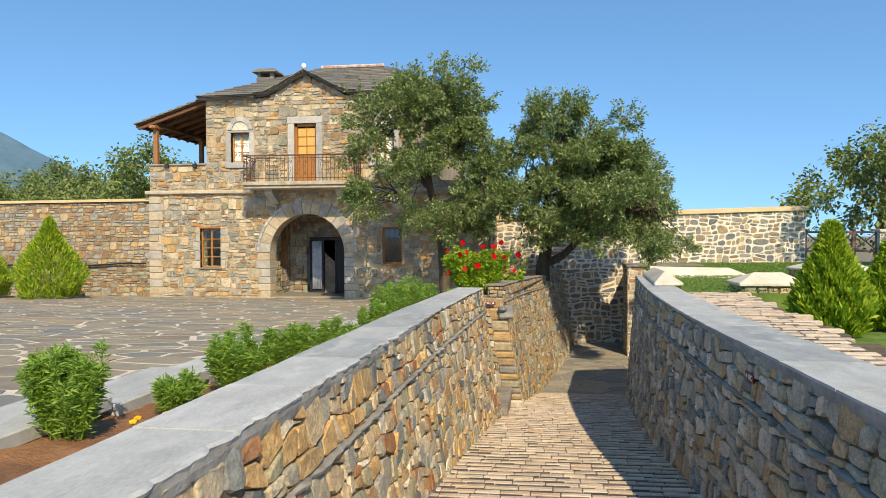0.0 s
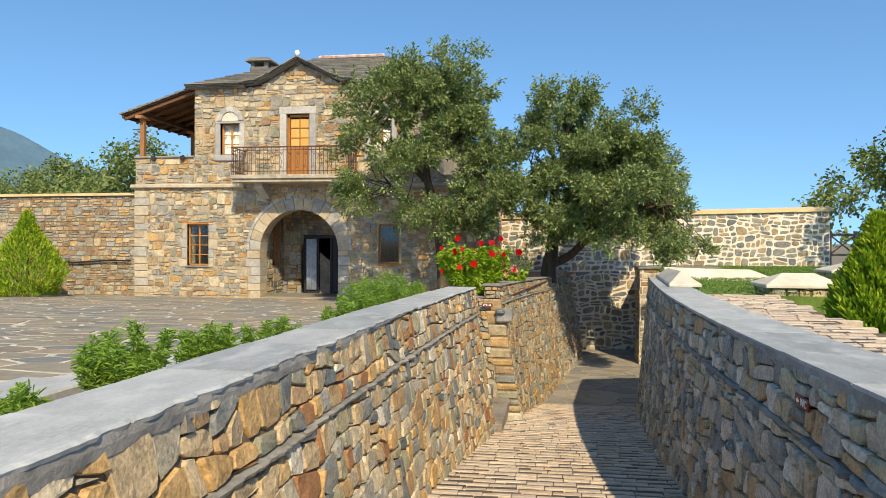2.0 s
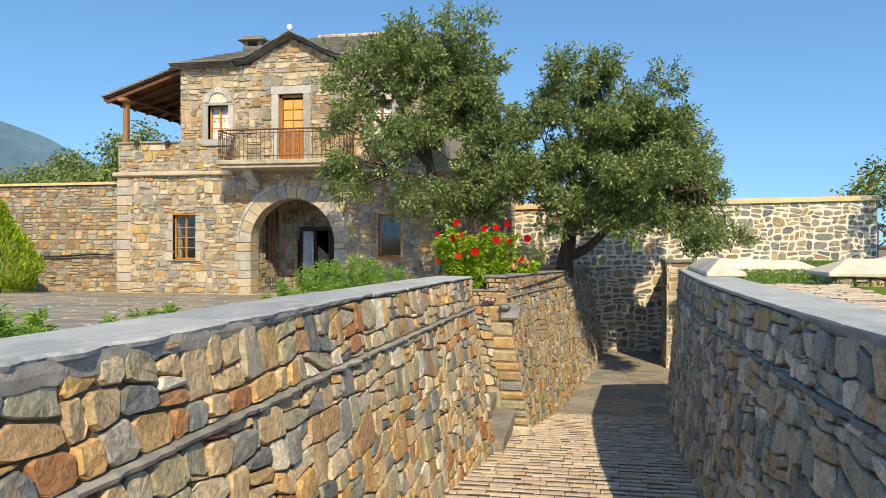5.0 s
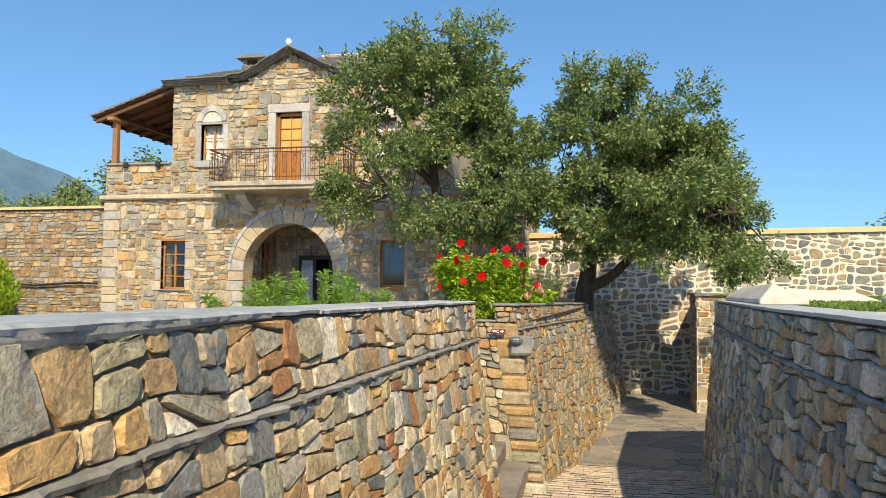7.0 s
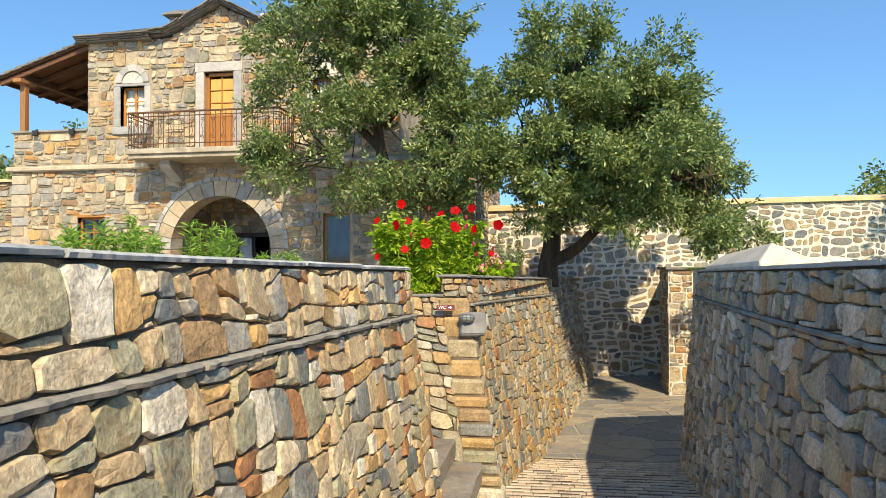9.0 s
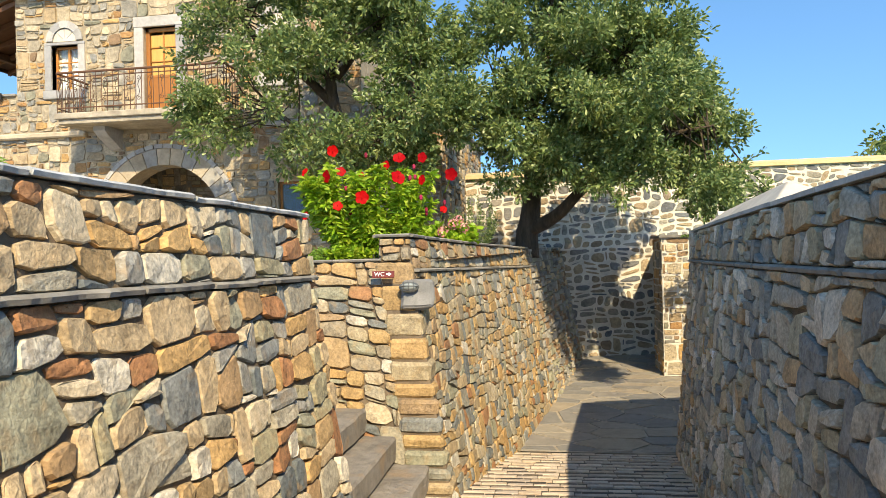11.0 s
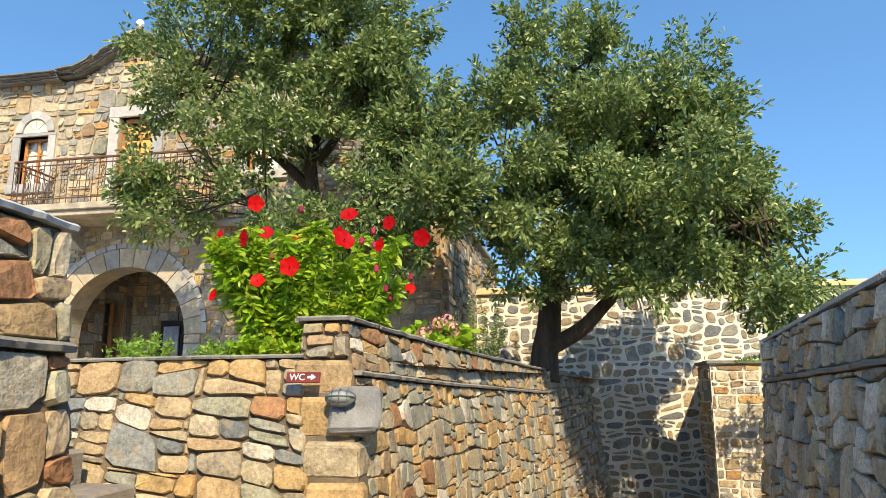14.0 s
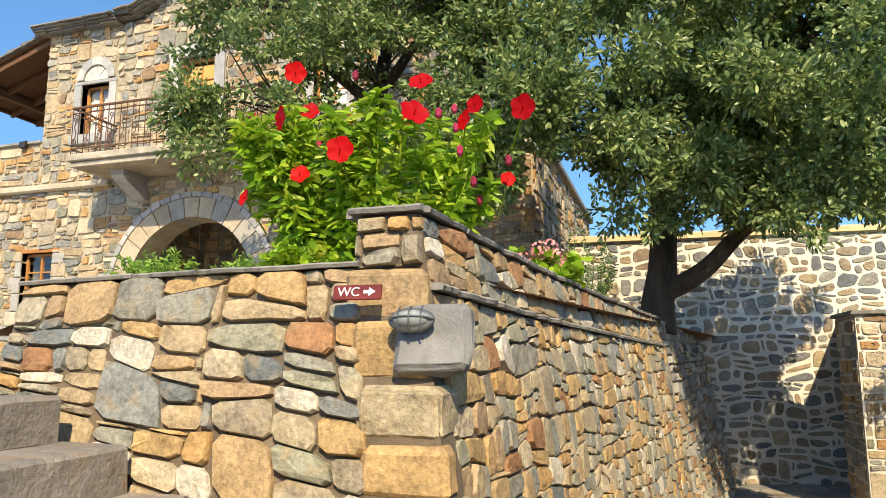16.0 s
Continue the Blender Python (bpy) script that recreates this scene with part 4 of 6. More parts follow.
lo, hi = back_line(-3.2, 2.05)
wall_back = solid("wall_back", lo, hi, (-0.12, 0.5, 0), M_MORTAR_PALE)
tagged(wall_back, "tall fieldstone wall with wide pale mortar joints", "wall", kind="structure")
surf, length, tall = ruled(lo, hi)
masonry(wall_back, blocks(length, tall, 0.33, 0.19, 0.056, 91, slant=6.0, spread=(0.4, 1.5), bend_by=0.7), surf, 0.02, M_BACK, 92, near=lambda u, v: 2.5 < u < 9, limit=300, hewn=True, knock=(0.16, 0.3))
bm = bmesh.new()
d = (B - A).normalized()
q = Vector((-d.y, d.x, 0))
ends = []
for p, z in ((A, 2.05), (B + d * 0.1, 2.5)):
    c = p + Vector((0, 0, z))
    ends.append([bm.verts.new(c + q * a + Vector((0, 0, h))) for a, h in ((-0.1, 0), (-0.1, 0.10), (0.25, 0.2), (0.62, 0.10), (0.62, 0))])
for k in range(5):
    bm.faces.new((ends[0][k], ends[0][(k + 1) % 5], ends[1][(k + 1) % 5], ends[1][k]))
bm.faces.new(ends[0])
bm.faces.new(ends[1][::-1])
bmesh.ops.recalc_face_normals(bm, faces=bm.faces)
part("render_coping", bm, M_YELLOW, wall_back, "ochre rendered coping")

# stub wall in front of it
lo = [Vector((3.17, 28.9, LOW - 0.05)), Vector((3.17, 27.45, LOW - 0.05)), Vector((5.9, 27.45, LOW - 0.05))]
hi = [Vector((v.x, v.y, 0.26)) for v in lo]
stub = solid("wall_stub", lo, hi, [(0.4, 0, 0), (0.4, 0.4, 0), (0, 0.4, 0)], M_MORTAR_PALE)
tagged(stub, "tan stone pier wall with pale joints at the landing", "wall", kind="structure")
for a, b, near_all in ((0, 1, True), (1, 2, True)):
    surf, length, tall = ruled(lo[a:b + 1], hi[a:b + 1])
    masonry(stub, courses(length, tall, 0.36, 0.19, 0.028, 95 + a, jitter=0.15, spread=0.5), surf, 0.02, M_HOUSE, 97 + a, near=lambda u, v: True, limit=150)
box("stub_coping", 3.10, 5.9, 27.38, 29.0, 0.26, 0.33, M_BAND, stub, "thin dark slate cap")

# ---- terrace to the east of the ramp ----
east = mesh_ob("east_terrace", [(2.25, -8, 0.40), (2.75, -8, 0.40), (2.85, 6, 0.355), (3.85, 14.75, 0.28), (2.58, 14.75, 0.285), (2.3, 8, 0.36),
                                (18, 14.75, 0.28), (18, 20.9, 0.24), (6.0, 20.9, 0.24), (2.9, 20.6, 0.24), (2.6, 15.5, 0.28),
                                (6.0, 27.7, 0.24), (18, 27.7, 0.24), (3.6, 29.0, 0.24), (3.6, 34, 0.24), (18, 34, 0.24),
                                (2.75, -8, -0.25), (18, -8, -0.25), (18, 14.75, -0.25), (3.85, 14.75, -0.25), (2.85, 6, -0.25)],
               [(0, 1, 2, 3, 4, 5), (4, 3, 6, 7, 8, 9, 10), (8, 7, 12, 11), (13, 11, 12, 15, 14), (16, 17, 18, 19, 20), (16, 20, 2, 1), (20, 19, 3, 2), (19, 18, 6, 3)], M_TURF)
east_edge = solid("wall_well_east", [(6.0, 27.8, -3.2), (6.0, 20.8, -3.2)], [(6.0, 27.8, 0.22), (6.0, 20.8, 0.22)], (0.3, 0, 0), M_MORTAR_PALE)
tagged(east_edge, "plain wall closing the sunken landing", "wall", kind="structure")
tagged(east, "lawn terrace above the ramp", "lawn", kind="structure")
path_east = mesh_ob("east_path", [(2.28, -8, 0.405), (2.75, -8, 0.405), (2.85, 6.0, 0.36), (3.85, 14.6, 0.30), (2.45, 14.6, 0.30), (2.3, 8, 0.365)], [(0, 1, 2, 3, 4, 5)], M_MORTAR_GREY)
tagged(path_east, "brick path beside the parapet in pale and shade-dark rows", "path", kind="structure")
lay_bricks(path_east, lambda y: 2.42 + max(0, y - 9) * 0.05, lambda y: min(3.75, 2.78 + 0.105 * (y - 6)), 3.0, 14.5, lambda y: 0.425 - 0.0046 * (y + 8) * 1.0 + 0.015, -0.005, lambda y: 5 < y < 14, 101)


def hip_cap(name, parent, base, ridge, mat, label=""):
    """A hipped coping: four corners below and a ridge of two points."""
    vs = [Vector(p) for p in base] + [Vector(p) - Vector((0, 0, 0.06)) for p in base] + [Vector(p) for p in ridge]
    fs = [(0, 1, 8), (1, 2, 9, 8), (2, 3, 9), (3, 0, 8, 9), (0, 4, 5, 1), (1, 5, 6, 2), (2, 6, 7, 3), (3, 7, 4, 0), (7, 6, 5, 4)]
    ob = mesh_ob(name, vs, fs, mat, parent, label)
    b = bmesh.new()
    b.from_mesh(ob.data)
    bmesh.ops.recalc_face_normals(b, faces=b.faces)
    bmesh.ops.bevel(b, geom=list(b.edges), offset=0.012, segments=1, affect="EDGES")
    b.to_mesh(ob.data)
    b.free()
    return ob


hip_cap("hipped_cap", wall_right, [(2.36, 15.7, 0.42), (2.95, 15.7, 0.42), (3.35, 20.3, 0.36), (2.80, 20.7, 0.36)], [(2.68, 16.4, 0.64), (3.05, 20.4, 0.56)], M_CREAM, "cream rendered hipped cap")
lo = [Vector((2.7, 20.25, -3.2)), Vector((6.0, 21.0, -3.2))]
hi = [Vector((2.7, 20.25, 0.30)), Vector((6.0, 21.0, 0.30))]
wall_lawn = solid("wall_lawn", lo, hi, (-0.1, 0.5, 0), M_MORTAR_PALE)
tagged(wall_lawn, "low wall with cream cap across the lawn", "wall", kind="structure")
hip_cap("hipped_cap", wall_lawn, [(2.95, 20.25, 0.31), (5.7, 20.95, 0.31), (5.6, 21.6, 0.31), (2.95, 20.85, 0.31)][:4], [(3.0, 20.6, 0.56), (5.2, 21.2, 0.50)], M_CREAM)


def planter_pier(x, y, w, l, z0, z1, seed):
    lo = [Vector((x - w / 2, y + l, z0)), Vector((x - w / 2, y, z0)), Vector((x + w / 2, y, z0)), Vector((x + w / 2, y + l, z0))]
    hi = [Vector((v.x, v.y, z1)) for v in lo]
    wall = solid("planter_wall", lo, hi, [(0.3, 0, 0), (0.3, 0.3, 0), (-0.3, 0.3, 0), (-0.3, 0, 0)], M_MORTAR)
    tagged(wall, "low rubble planter wall with cream hipped cap", "planter wall", "planters")
    for a in (0, 1):
        surf, length, tall = ruled(lo[a:a + 2], hi[a:a + 2])
        masonry(wall, courses(length, tall, 0.32, 0.25, 0.014, seed + a), surf, 0.04, M_RUBBLE, seed + 3 + a, near=lambda u, v: True)
    o = 0.08
    hip_cap("hipped_cap", wall, [(x - w / 2 - o, y - o, z1 + 0.05), (x + w / 2 + o, y - o, z1 + 0.05), (x + w / 2 + o, y + l + o, z1 + 0.05), (x - w / 2 - o, y + l + o, z1 + 0.05)],
            [(x - w * 0.22, y + l * 0.4, z1 + 0.24), (x + w * 0.25, y + l * 0.5, z1 + 0.24)], M_CREAM, "cream rendered cap")
    return wall


planter_pier(4.52, 15.0, 1.15, 0.9, -0.3, 0.42, 111)
planter_pier(7.3, 19.2, 1.6, 1.0, -0.1, 0.52, 121)

# ---- gatehouse ----
FY = 24.36


def front(u, v, d):
    return Vector((u, FY - d, v))


def inward(u, v, d):
    return Vector((u, FY + d, v))


def arc(cx, cz, r, a0, a1, n):
    return [(cx + r * math.cos(radians(a0 + (a1 - a0) * i / n)), cz + r * math.sin(radians(a0 + (a1 - a0) * i / n))) for i in range(n + 1)]


ARCH_X, ARCH_R, SPRING = -8.22, 1.34, 0.86
arch_hole = [(ARCH_X + ARCH_R, -0.72)] + arc(ARCH_X, SPRING, ARCH_R, 0, 180, 20) + [(ARCH_X - ARCH_R, -0.72)]


def rect(x0, x1, z0, z1):
    return [(x0, z0), (x1, z0), (x1, z1), (x0, z1)]


WIN1, WIN2, ARW, DOOR, ARW2 = (-12.16, -11.39, 0.32, 1.70), (-5.54, -4.85, 0.45, 1.72), (-10.97, -10.29, 4.02, 5.06), (-8.66, -7.87, 3.28, 5.33), (-5.8, -5.12, 4.02, 5.06)
outline = [(-14.05, -1.2), (-1.9, -1.2), (-1.9, 3.3), (-3.6, 3.3), (-3.6, 6.22), (-6.75, 6.22), (-7.45, 6.63), (-8.2, 6.95), (-8.95, 6.63), (-9.65, 6.22), (-11.9, 6.22), (-11.9, 3.95), (-14.05, 3.95)]
gatehouse = thing("gatehouse", "two-storey stone gatehouse with slate roof, balcony and arched passage", "building")
wall_front_house = prism("front_wall", [outline, arch_hole, rect(*WIN1), rect(*WIN2), rect(*ARW), rect(*DOOR), rect(*ARW2)], inward, 0.0, 0.55, M_MORTAR_HOUSE, gatehouse)
trims = [(WIN1[0] - 0.16, WIN1[1] + 0.2, WIN1[2] - 0.08, WIN1[3] + 0.06), (WIN2[0] - 0.05, WIN2[1] + 0.05, WIN2[2] - 0.06, WIN2[3] + 0.05),
         (ARW[0] - 0.2, ARW[1] + 0.2, ARW[2] - 0.22, ARW[3] + 0.42), (DOOR[0] - 0.24, DOOR[1] + 0.24, DOOR[2], DOOR[3] + 0.25), (ARW2[0] - 0.2, ARW2[1] + 0.2, ARW2[2] - 0.22, ARW2[3] + 0.42)]
OX, OZ = -14.05, -1.0


def local_holes(rects):
    return [(a - OX, b - OX, c - OZ, e - OZ) for a, b, c, e in rects]


arch_block = [(ARCH_X - 1.78, ARCH_X + 1.78, -1.2, 0.95)] + [(ARCH_X - 1.78 * math.cos(radians(a)), ARCH_X + 1.78 * math.cos(radians(a)), 0.9, SPRING + 1.78 * math.sin(radians(a + 7))) for a in (15, 35, 55, 75)]
holes = local_holes(trims + arch_block + [(-14.05, -13.62, -1.2, 2.9)])
lower = courses(12.15, 3.95, 0.31, 0.16, 0.018, 131, jitter=0.35, spread=0.55, holes=holes)
masonry(wall_front_house, lower, lambda u, v, d: front(OX + u, OZ + v, d), 0.03, M_HOUSE, 132, near=lambda u, v: 1 < u < 9, limit=300, wear=(0.05, 0.2))
OZ2 = 3.08
parapet = courses(2.15, 0.85, 0.36, 0.2, 0.03, 133, holes=())
masonry(wall_front_house, parapet, lambda u, v, d: front(OX + u, OZ2 + v, d), 0.03, M_HOUSE, 134, wear=(0.05, 0.2))
UX = -11.9
up_holes = [(a - UX, b - UX, c - OZ2, e - OZ2) for a, b, c, e in trims]
upper = courses(8.3, 3.2, 0.31, 0.16, 0.018, 135, jitter=0.35, spread=0.55, holes=up_holes)
masonry(wall_front_house, upper, lambda u, v, d: front(UX + u, OZ2 + v, d), 0.03, M_HOUSE, 136, near=lambda u, v: u < 6, limit=250, wear=(0.05, 0.2))
gx0, gx1 = -9.62, -6.78
gable = courses(gx1 - gx0, 1.0, 0.3, 0.16, 0.018, 137, region=((-0.46, 0.888, -0.02), (0.46, 0.888, 0.46 * (gx1 - gx0) - 0.02)))
masonry(wall_front_house, gable, lambda u, v, d: front(gx0 + u, 6.3 + v, d), 0.03, M_HOUSE, 138, near=lambda u, v: True, wear=(0.05, 0.2))


def voussoirs(parent, cx, cz, r0, r1, n, mat, proud=0.035, depth=0.55, a0=0, a1=180):
    for i in range(n):
        b0, b1 = a0 + (a1 - a0) * i / n + 0.35, a0 + (a1 - a0) * (i + 1) / n - 0.35
        lp = arc(cx, cz, r0, b0, b1, 3) + arc(cx, cz, r1, b1, b0, 3)
        prism("voussoir", [lp], inward, -proud, depth, mat, parent)


voussoirs(wall_front_house, ARCH_X, SPRING, ARCH_R - 0.005, ARCH_R + 0.37, 15, M_QUOIN)
voussoirs(wall_front_house, ARCH_X, SPRING, ARCH_R + 0.375, ARCH_R + 0.47, 24, M_TRIM, proud=0.06, depth=0.1)
rnd = random.Random(7)
for side in (-1, 1):
    z = -0.78
    while z < SPRING - 0.05:
        h = min(rnd.uniform(0.24, 0.36), SPRING - z)
        w = rnd.uniform(0.32, 0.55)
        x0, x1 = sorted((ARCH_X + side * (ARCH_R - 0.005), ARCH_X + side * (ARCH_R + w)))
        box("jamb_stone", x0, x1, FY - 0.035 - rnd.uniform(0, 0.012), FY + 0.55, z + 0.006, z + h - 0.006, M_QUOIN, wall_front_house, bevel=0.015)
        z += h
z = -0.95
while z < 2.85:
    h = rnd.uniform(0.22, 0.34)
    box("quoin", -14.08 - rnd.uniform(0, 0.015), -14.08 + rnd.uniform(0.34, 0.55), FY - 0.035 - rnd.uniform(0, 0.012), FY + rnd.uniform(0.3, 0.5), z + 0.008, min(z + h, 2.9) - 0.006, M_QUOIN, wall_front_house, bevel=0.018)
    z += h
box("string_course", -14.2, -10.1, FY - 0.13, FY + 0.3, 2.92, 3.05, M_QUOIN, wall_front_house, "moulded stone string course", 0.03)
box("string_course", -6.4, -1.85, FY - 0.13, FY + 0.3, 2.92, 3.05, M_QUOIN, wall_front_house, "moulded stone string course", 0.03)
box("parapet_cap", -14.1, -11.92, FY - 0.06, FY + 0.4, 3.95, 4.01, M_BAND, wall_front_house, "thin slate cap", 0.012)

masonry(gatehouse, courses(8.4, 4.2, 0.4, 0.2, 0.022, 149), lambda u, v, d: Vector((-1.9 + d, FY + u, -0.95 + v)), 0.03, M_HOUSE, 150, wear=(0.05, 0.2))
box("string_course", -2.3, -1.78, FY - 0.1, 32.9, 3.22, 3.34, M_BAND, gatehouse, "slate ledge", 0.02)
# other walls, floors and the passage
for nm, a in (("side_wall", (-14.05, -13.5, FY + 0.56, 33.0, -1.2, 3.95)), ("side_wall", (-2.45, -1.9, FY + 0.56, 33.0, -1.2, 3.3)), ("side_wall", (-11.9, -11.4, FY + 0.56, 33.0, 3.0, 6.3)),
              ("side_wall", (-4.1, -3.6, FY + 0.56, 33.0, 3.3, 6.3)), ("rear_wall", (-14.05, ARCH_X - 2.7, 32.4, 33.0, -1.2, 3.3)), ("rear_wall", (ARCH_X + 1.85, -1.9, 32.4, 33.0, -1.2, 3.3)),
              ("rear_wall", (-11.9, -3.6, 32.4, 33.0, 3.3, 6.3)), ("passage_wall", (ARCH_X + 1.55, ARCH_X + 1.85, FY + 0.56, 32.4, -0.8, 2.7)),
              ("inner_floor", (-13.5, -2.45, FY + 0.56, 32.4, 2.7, 3.0)), ("inner_floor", (-11.4, -4.1, FY + 0.56, 32.4, 6.3, 6.45))):
    box(nm, *a, M_MORTAR_HOUSE, gatehouse, bevel=0.0)
pw = ARCH_X - 1.55
passage = prism("passage_wall", [[(FY + 0.56, -0.8), (28.2, -0.8), (28.2, 2.7), (FY + 0.56, 2.7)], rect(25.9, 26.6, 0.25, 1.75)], lambda u, v, d: Vector((pw - d, u, v)), 0, 0.3, M_MORTAR_GREY, gatehouse)
# passage stones take a darker mix: the deep passage's shade put into their colour
masonry(passage, courses(28.2 - FY - 0.58, 3.4, 0.4, 0.2, 0.03, 141, holes=[(25.9 - FY - 0.6, 26.6 - FY - 0.5, 1.0, 2.6)]), lambda u, v, d: Vector((pw + d, FY + 0.56 + u, -0.78 + v)), 0.025, M_DRY, 142, fine=False)
masonry(gatehouse, courses(7.0, 3.4, 0.4, 0.2, 0.03, 143), lambda u, v, d: Vector((ARCH_X + 1.55 - d, FY + 0.56 + u, -0.78 + v)), 0.025, M_DRY, 144, fine=False)
box("inner_window_frame", pw - 0.1, pw - 0.02, 25.88, 26.62, 0.23, 0.29, M_POST, gatehouse)
for yy in (25.9, 26.22, 26.55):
    box("inner_window_bar", pw - 0.1, pw - 0.02, yy, yy + 0.06, 0.29, 1.75, M_POST, gatehouse)
for zz in (0.8, 1.25):
    box("inner_window_bar", pw - 0.09, pw - 0.03, 25.9, 26.6, zz, zz + 0.035, M_POST, gatehouse)
box("passage_floor", pw, ARCH_X + 1.55, FY - 0.1, 33.2, -0.9, -0.74, M_LANDING, gatehouse, "worn stone passage floor", 0.0)
# inner end of the passage: stone with a dark framed glass door
inner_y = 26.9
passage_end = prism("passage_end_wall", [rect(pw, ARCH_X + 1.55, -0.75, 2.7), rect(-8.92, -6.6, -0.73, 1.28)], lambda u, v, d: Vector((u, inner_y + d, v)), 0, 0.35, M_MORTAR_GREY, gatehouse)
masonry(passage_end, courses(0.7, 3.4, 0.36, 0.2, 0.02, 145), lambda u, v, d: Vector((pw + u, inner_y - d, -0.75 + v)), 0.025, M_DRY, 146, fine=False)
masonry(passage_end, courses(2.35, 1.3, 0.36, 0.2, 0.02, 147), lambda u, v, d: Vector((pw + 0.72 + u, inner_y - d, 1.38 + v)), 0.025, M_DRY, 148, fine=False)
inner_door = thing("door_1", "dark framed glass passage door standing half open", "door", kind="structure")
for x0, x1, z0, z1 in ((-8.95, -8.83, -0.73, 1.26), (-8.44, -8.37, -0.73, 1.26), (-7.96, -7.87, -0.73, 1.26), (-8.95, -6.56, 1.26, 1.38), (-8.83, -8.44, -0.73, -0.62)):
    box("door_frame", x0, x1, inner_y - 0.1, inner_y, z0, z1, M_BLACK, inner_door)
box("glass_pane", -8.83, -8.44, inner_y - 0.06, inner_y - 0.05, -0.62, 1.26, M_GLASS, inner_door, bevel=0)
bm = bmesh.new()
for i in range(6):
    tube_into(bm, [(-8.79 + i * 0.062, inner_y - 0.14, -0.6), (-8.79 + i * 0.062, inner_y - 0.14, 1.24)], 0.042, 6)
part("curtain", bm, material("grey_blue_curtain", [(0.42, 0.48, 0.56), (0.52, 0.58, 0.66)], pieces=False, rough=0.8), inner_door, "grey-blue hanging curtain", True)
box("door_leaf", -7.87, -6.56, inner_y - 0.08, inner_y - 0.03, -0.72, 1.26, M_BLACK, inner_door)
rear = mesh_ob("rear_ground", [(-30, 33.6, -0.93), (2, 33.6, -0.93), (2, 60, -1.2), (-30, 60, -1.2)], [(0, 1, 2, 3)], M_EARTH)
tagged(rear, "dry ground outside the gate", "ground", kind="structure")
lantern = thing("hanging_lantern", "black iron lantern hanging in the arch", "lantern", (0, 0, 0))
bm = bmesh.new()
tube_into(bm, [(-7.35, 25.3, 2.6), (-7.35, 25.3, 2.15)], 0.012)
part("rod", bm, M_BLACK, lantern)
bm = bmesh.new()
tube_into(bm, [(-7.35, 25.3, 2.18), (-7.35, 25.3, 2.08), (-7.35, 25.3, 1.82), (-7.35, 25.3, 1.75)], [0.03, 0.15, 0.10, 0.03], 6)
part("cage", bm, M_BLACK, lantern)


# ---- windows and doors of the front ----
def window(name, label, r, panes, depth=0.16, curtain=None, frame_mat=M_WOOD, wide=0.055):
    x0, x1, z0, z1 = r
    w = thing(name, label, "window", kind="structure")
    y0, y1 = FY + depth, FY + depth + 0.06
    for a in ((x0, x0 + wide, z0, z1), (x1 - wide, x1, z0, z1), (x0, x1, z1 - wide, z1), (x0, x1, z0, z0 + wide)):
        box("window_frame", a[0], a[1], y0, y1, a[2], a[3], frame_mat, w, bevel=0.006)
    nx, nz = panes
    pw_, ph = (x1 - x0 - 2 * wide) / nx, (z1 - z0 - 2 * wide) / nz
    for i in range(1, nx):
        c = x0 + wide + i * pw_
        box("mullion", c - 0.028, c + 0.028, y0 + 0.005, y1 + 0.005, z0 + wide, z1 - wide, frame_mat, w, bevel=0.004)
    for i in range(1, nz):
        c = z0 + wide + i * ph
        box("glazing_bar", x0 + wide, x1 - wide, y0 + 0.012, y1 - 0.01, c - 0.014, c + 0.014, frame_mat, w, bevel=0.003)
    for i in range(nx):
        for j in range(nz):
            a, b = x0 + wide + i * pw_, z0 + wide + j * ph
            p = box("pane", a, a + pw_, y0 + 0.028, y0 + 0.034, b, b + ph, M_GLASS, w, bevel=0)
            p.visible_shadow = False
    if curtain:
        bm = bmesh.new()
        n = 14
        cols = []
        for i in range(n + 1):
            x = x0 + (x1 - x0) * (0.02 + 0.96 * i / n)
            yy = y1 + 0.05 + 0.02 * math.sin(i * 2.1)
            cols.append((bm.verts.new((x, yy, z0)), bm.verts.new((x, yy, z1))))
        for a, b in zip(cols, cols[1:]):
            bm.faces.new((a[0], b[0], b[1], a[1]))
        part("curtain", bm, curtain, w, "white lace curtain", True)
    return w


def surround(r, side, top, sill, mat=M_TRIM, parent=None):
    x0, x1, z0, z1 = r
    box("jamb", x0 - side, x0, FY - 0.05, FY + 0.2, z0, z1, mat, parent, bevel=0.012)
    box("jamb", x1, x1 + side, FY - 0.05, FY + 0.2, z0, z1, mat, parent, bevel=0.012)
    if top:
        box("lintel", x0 - side - 0.02, x1 + side + 0.02, FY - 0.055, FY + 0.2, z1, z1 + top, mat, parent, bevel=0.012)
    if sill:
        box("window_sill", x0 - side - 0.03, x1 + side + 0.03, FY - 0.08, FY + 0.2, z0 - sill, z0, mat, parent, bevel=0.012)


w1 = window("window_1", "wooden casement window with small panes, honey-stained", WIN1, (2, 4), 0.1)
rnd = random.Random(17)
for side in (0, 1):
    z = WIN1[2] - 0.05
    while z < WIN1[3]:
        h = rnd.uniform(0.2, 0.36)
        wd = rnd.uniform(0.12, 0.34)
        x0, x1 = (WIN1[0] - wd, WIN1[0]) if side == 0 else (WIN1[1], WIN1[1] + wd)
        box("jamb_stone", x0, x1, FY - 0.04, FY + 0.3, z + 0.006, min(z + h, WIN1[3] + 0.05) - 0.006, M_QUOIN, w1, bevel=0.014)
        z += h
box("lintel", WIN1[0] - 0.15, WIN1[1] + 0.15, FY - 0.02, FY + 0.2, WIN1[3], WIN1[3] + 0.08, M_WOOD, w1, "wooden lintel")
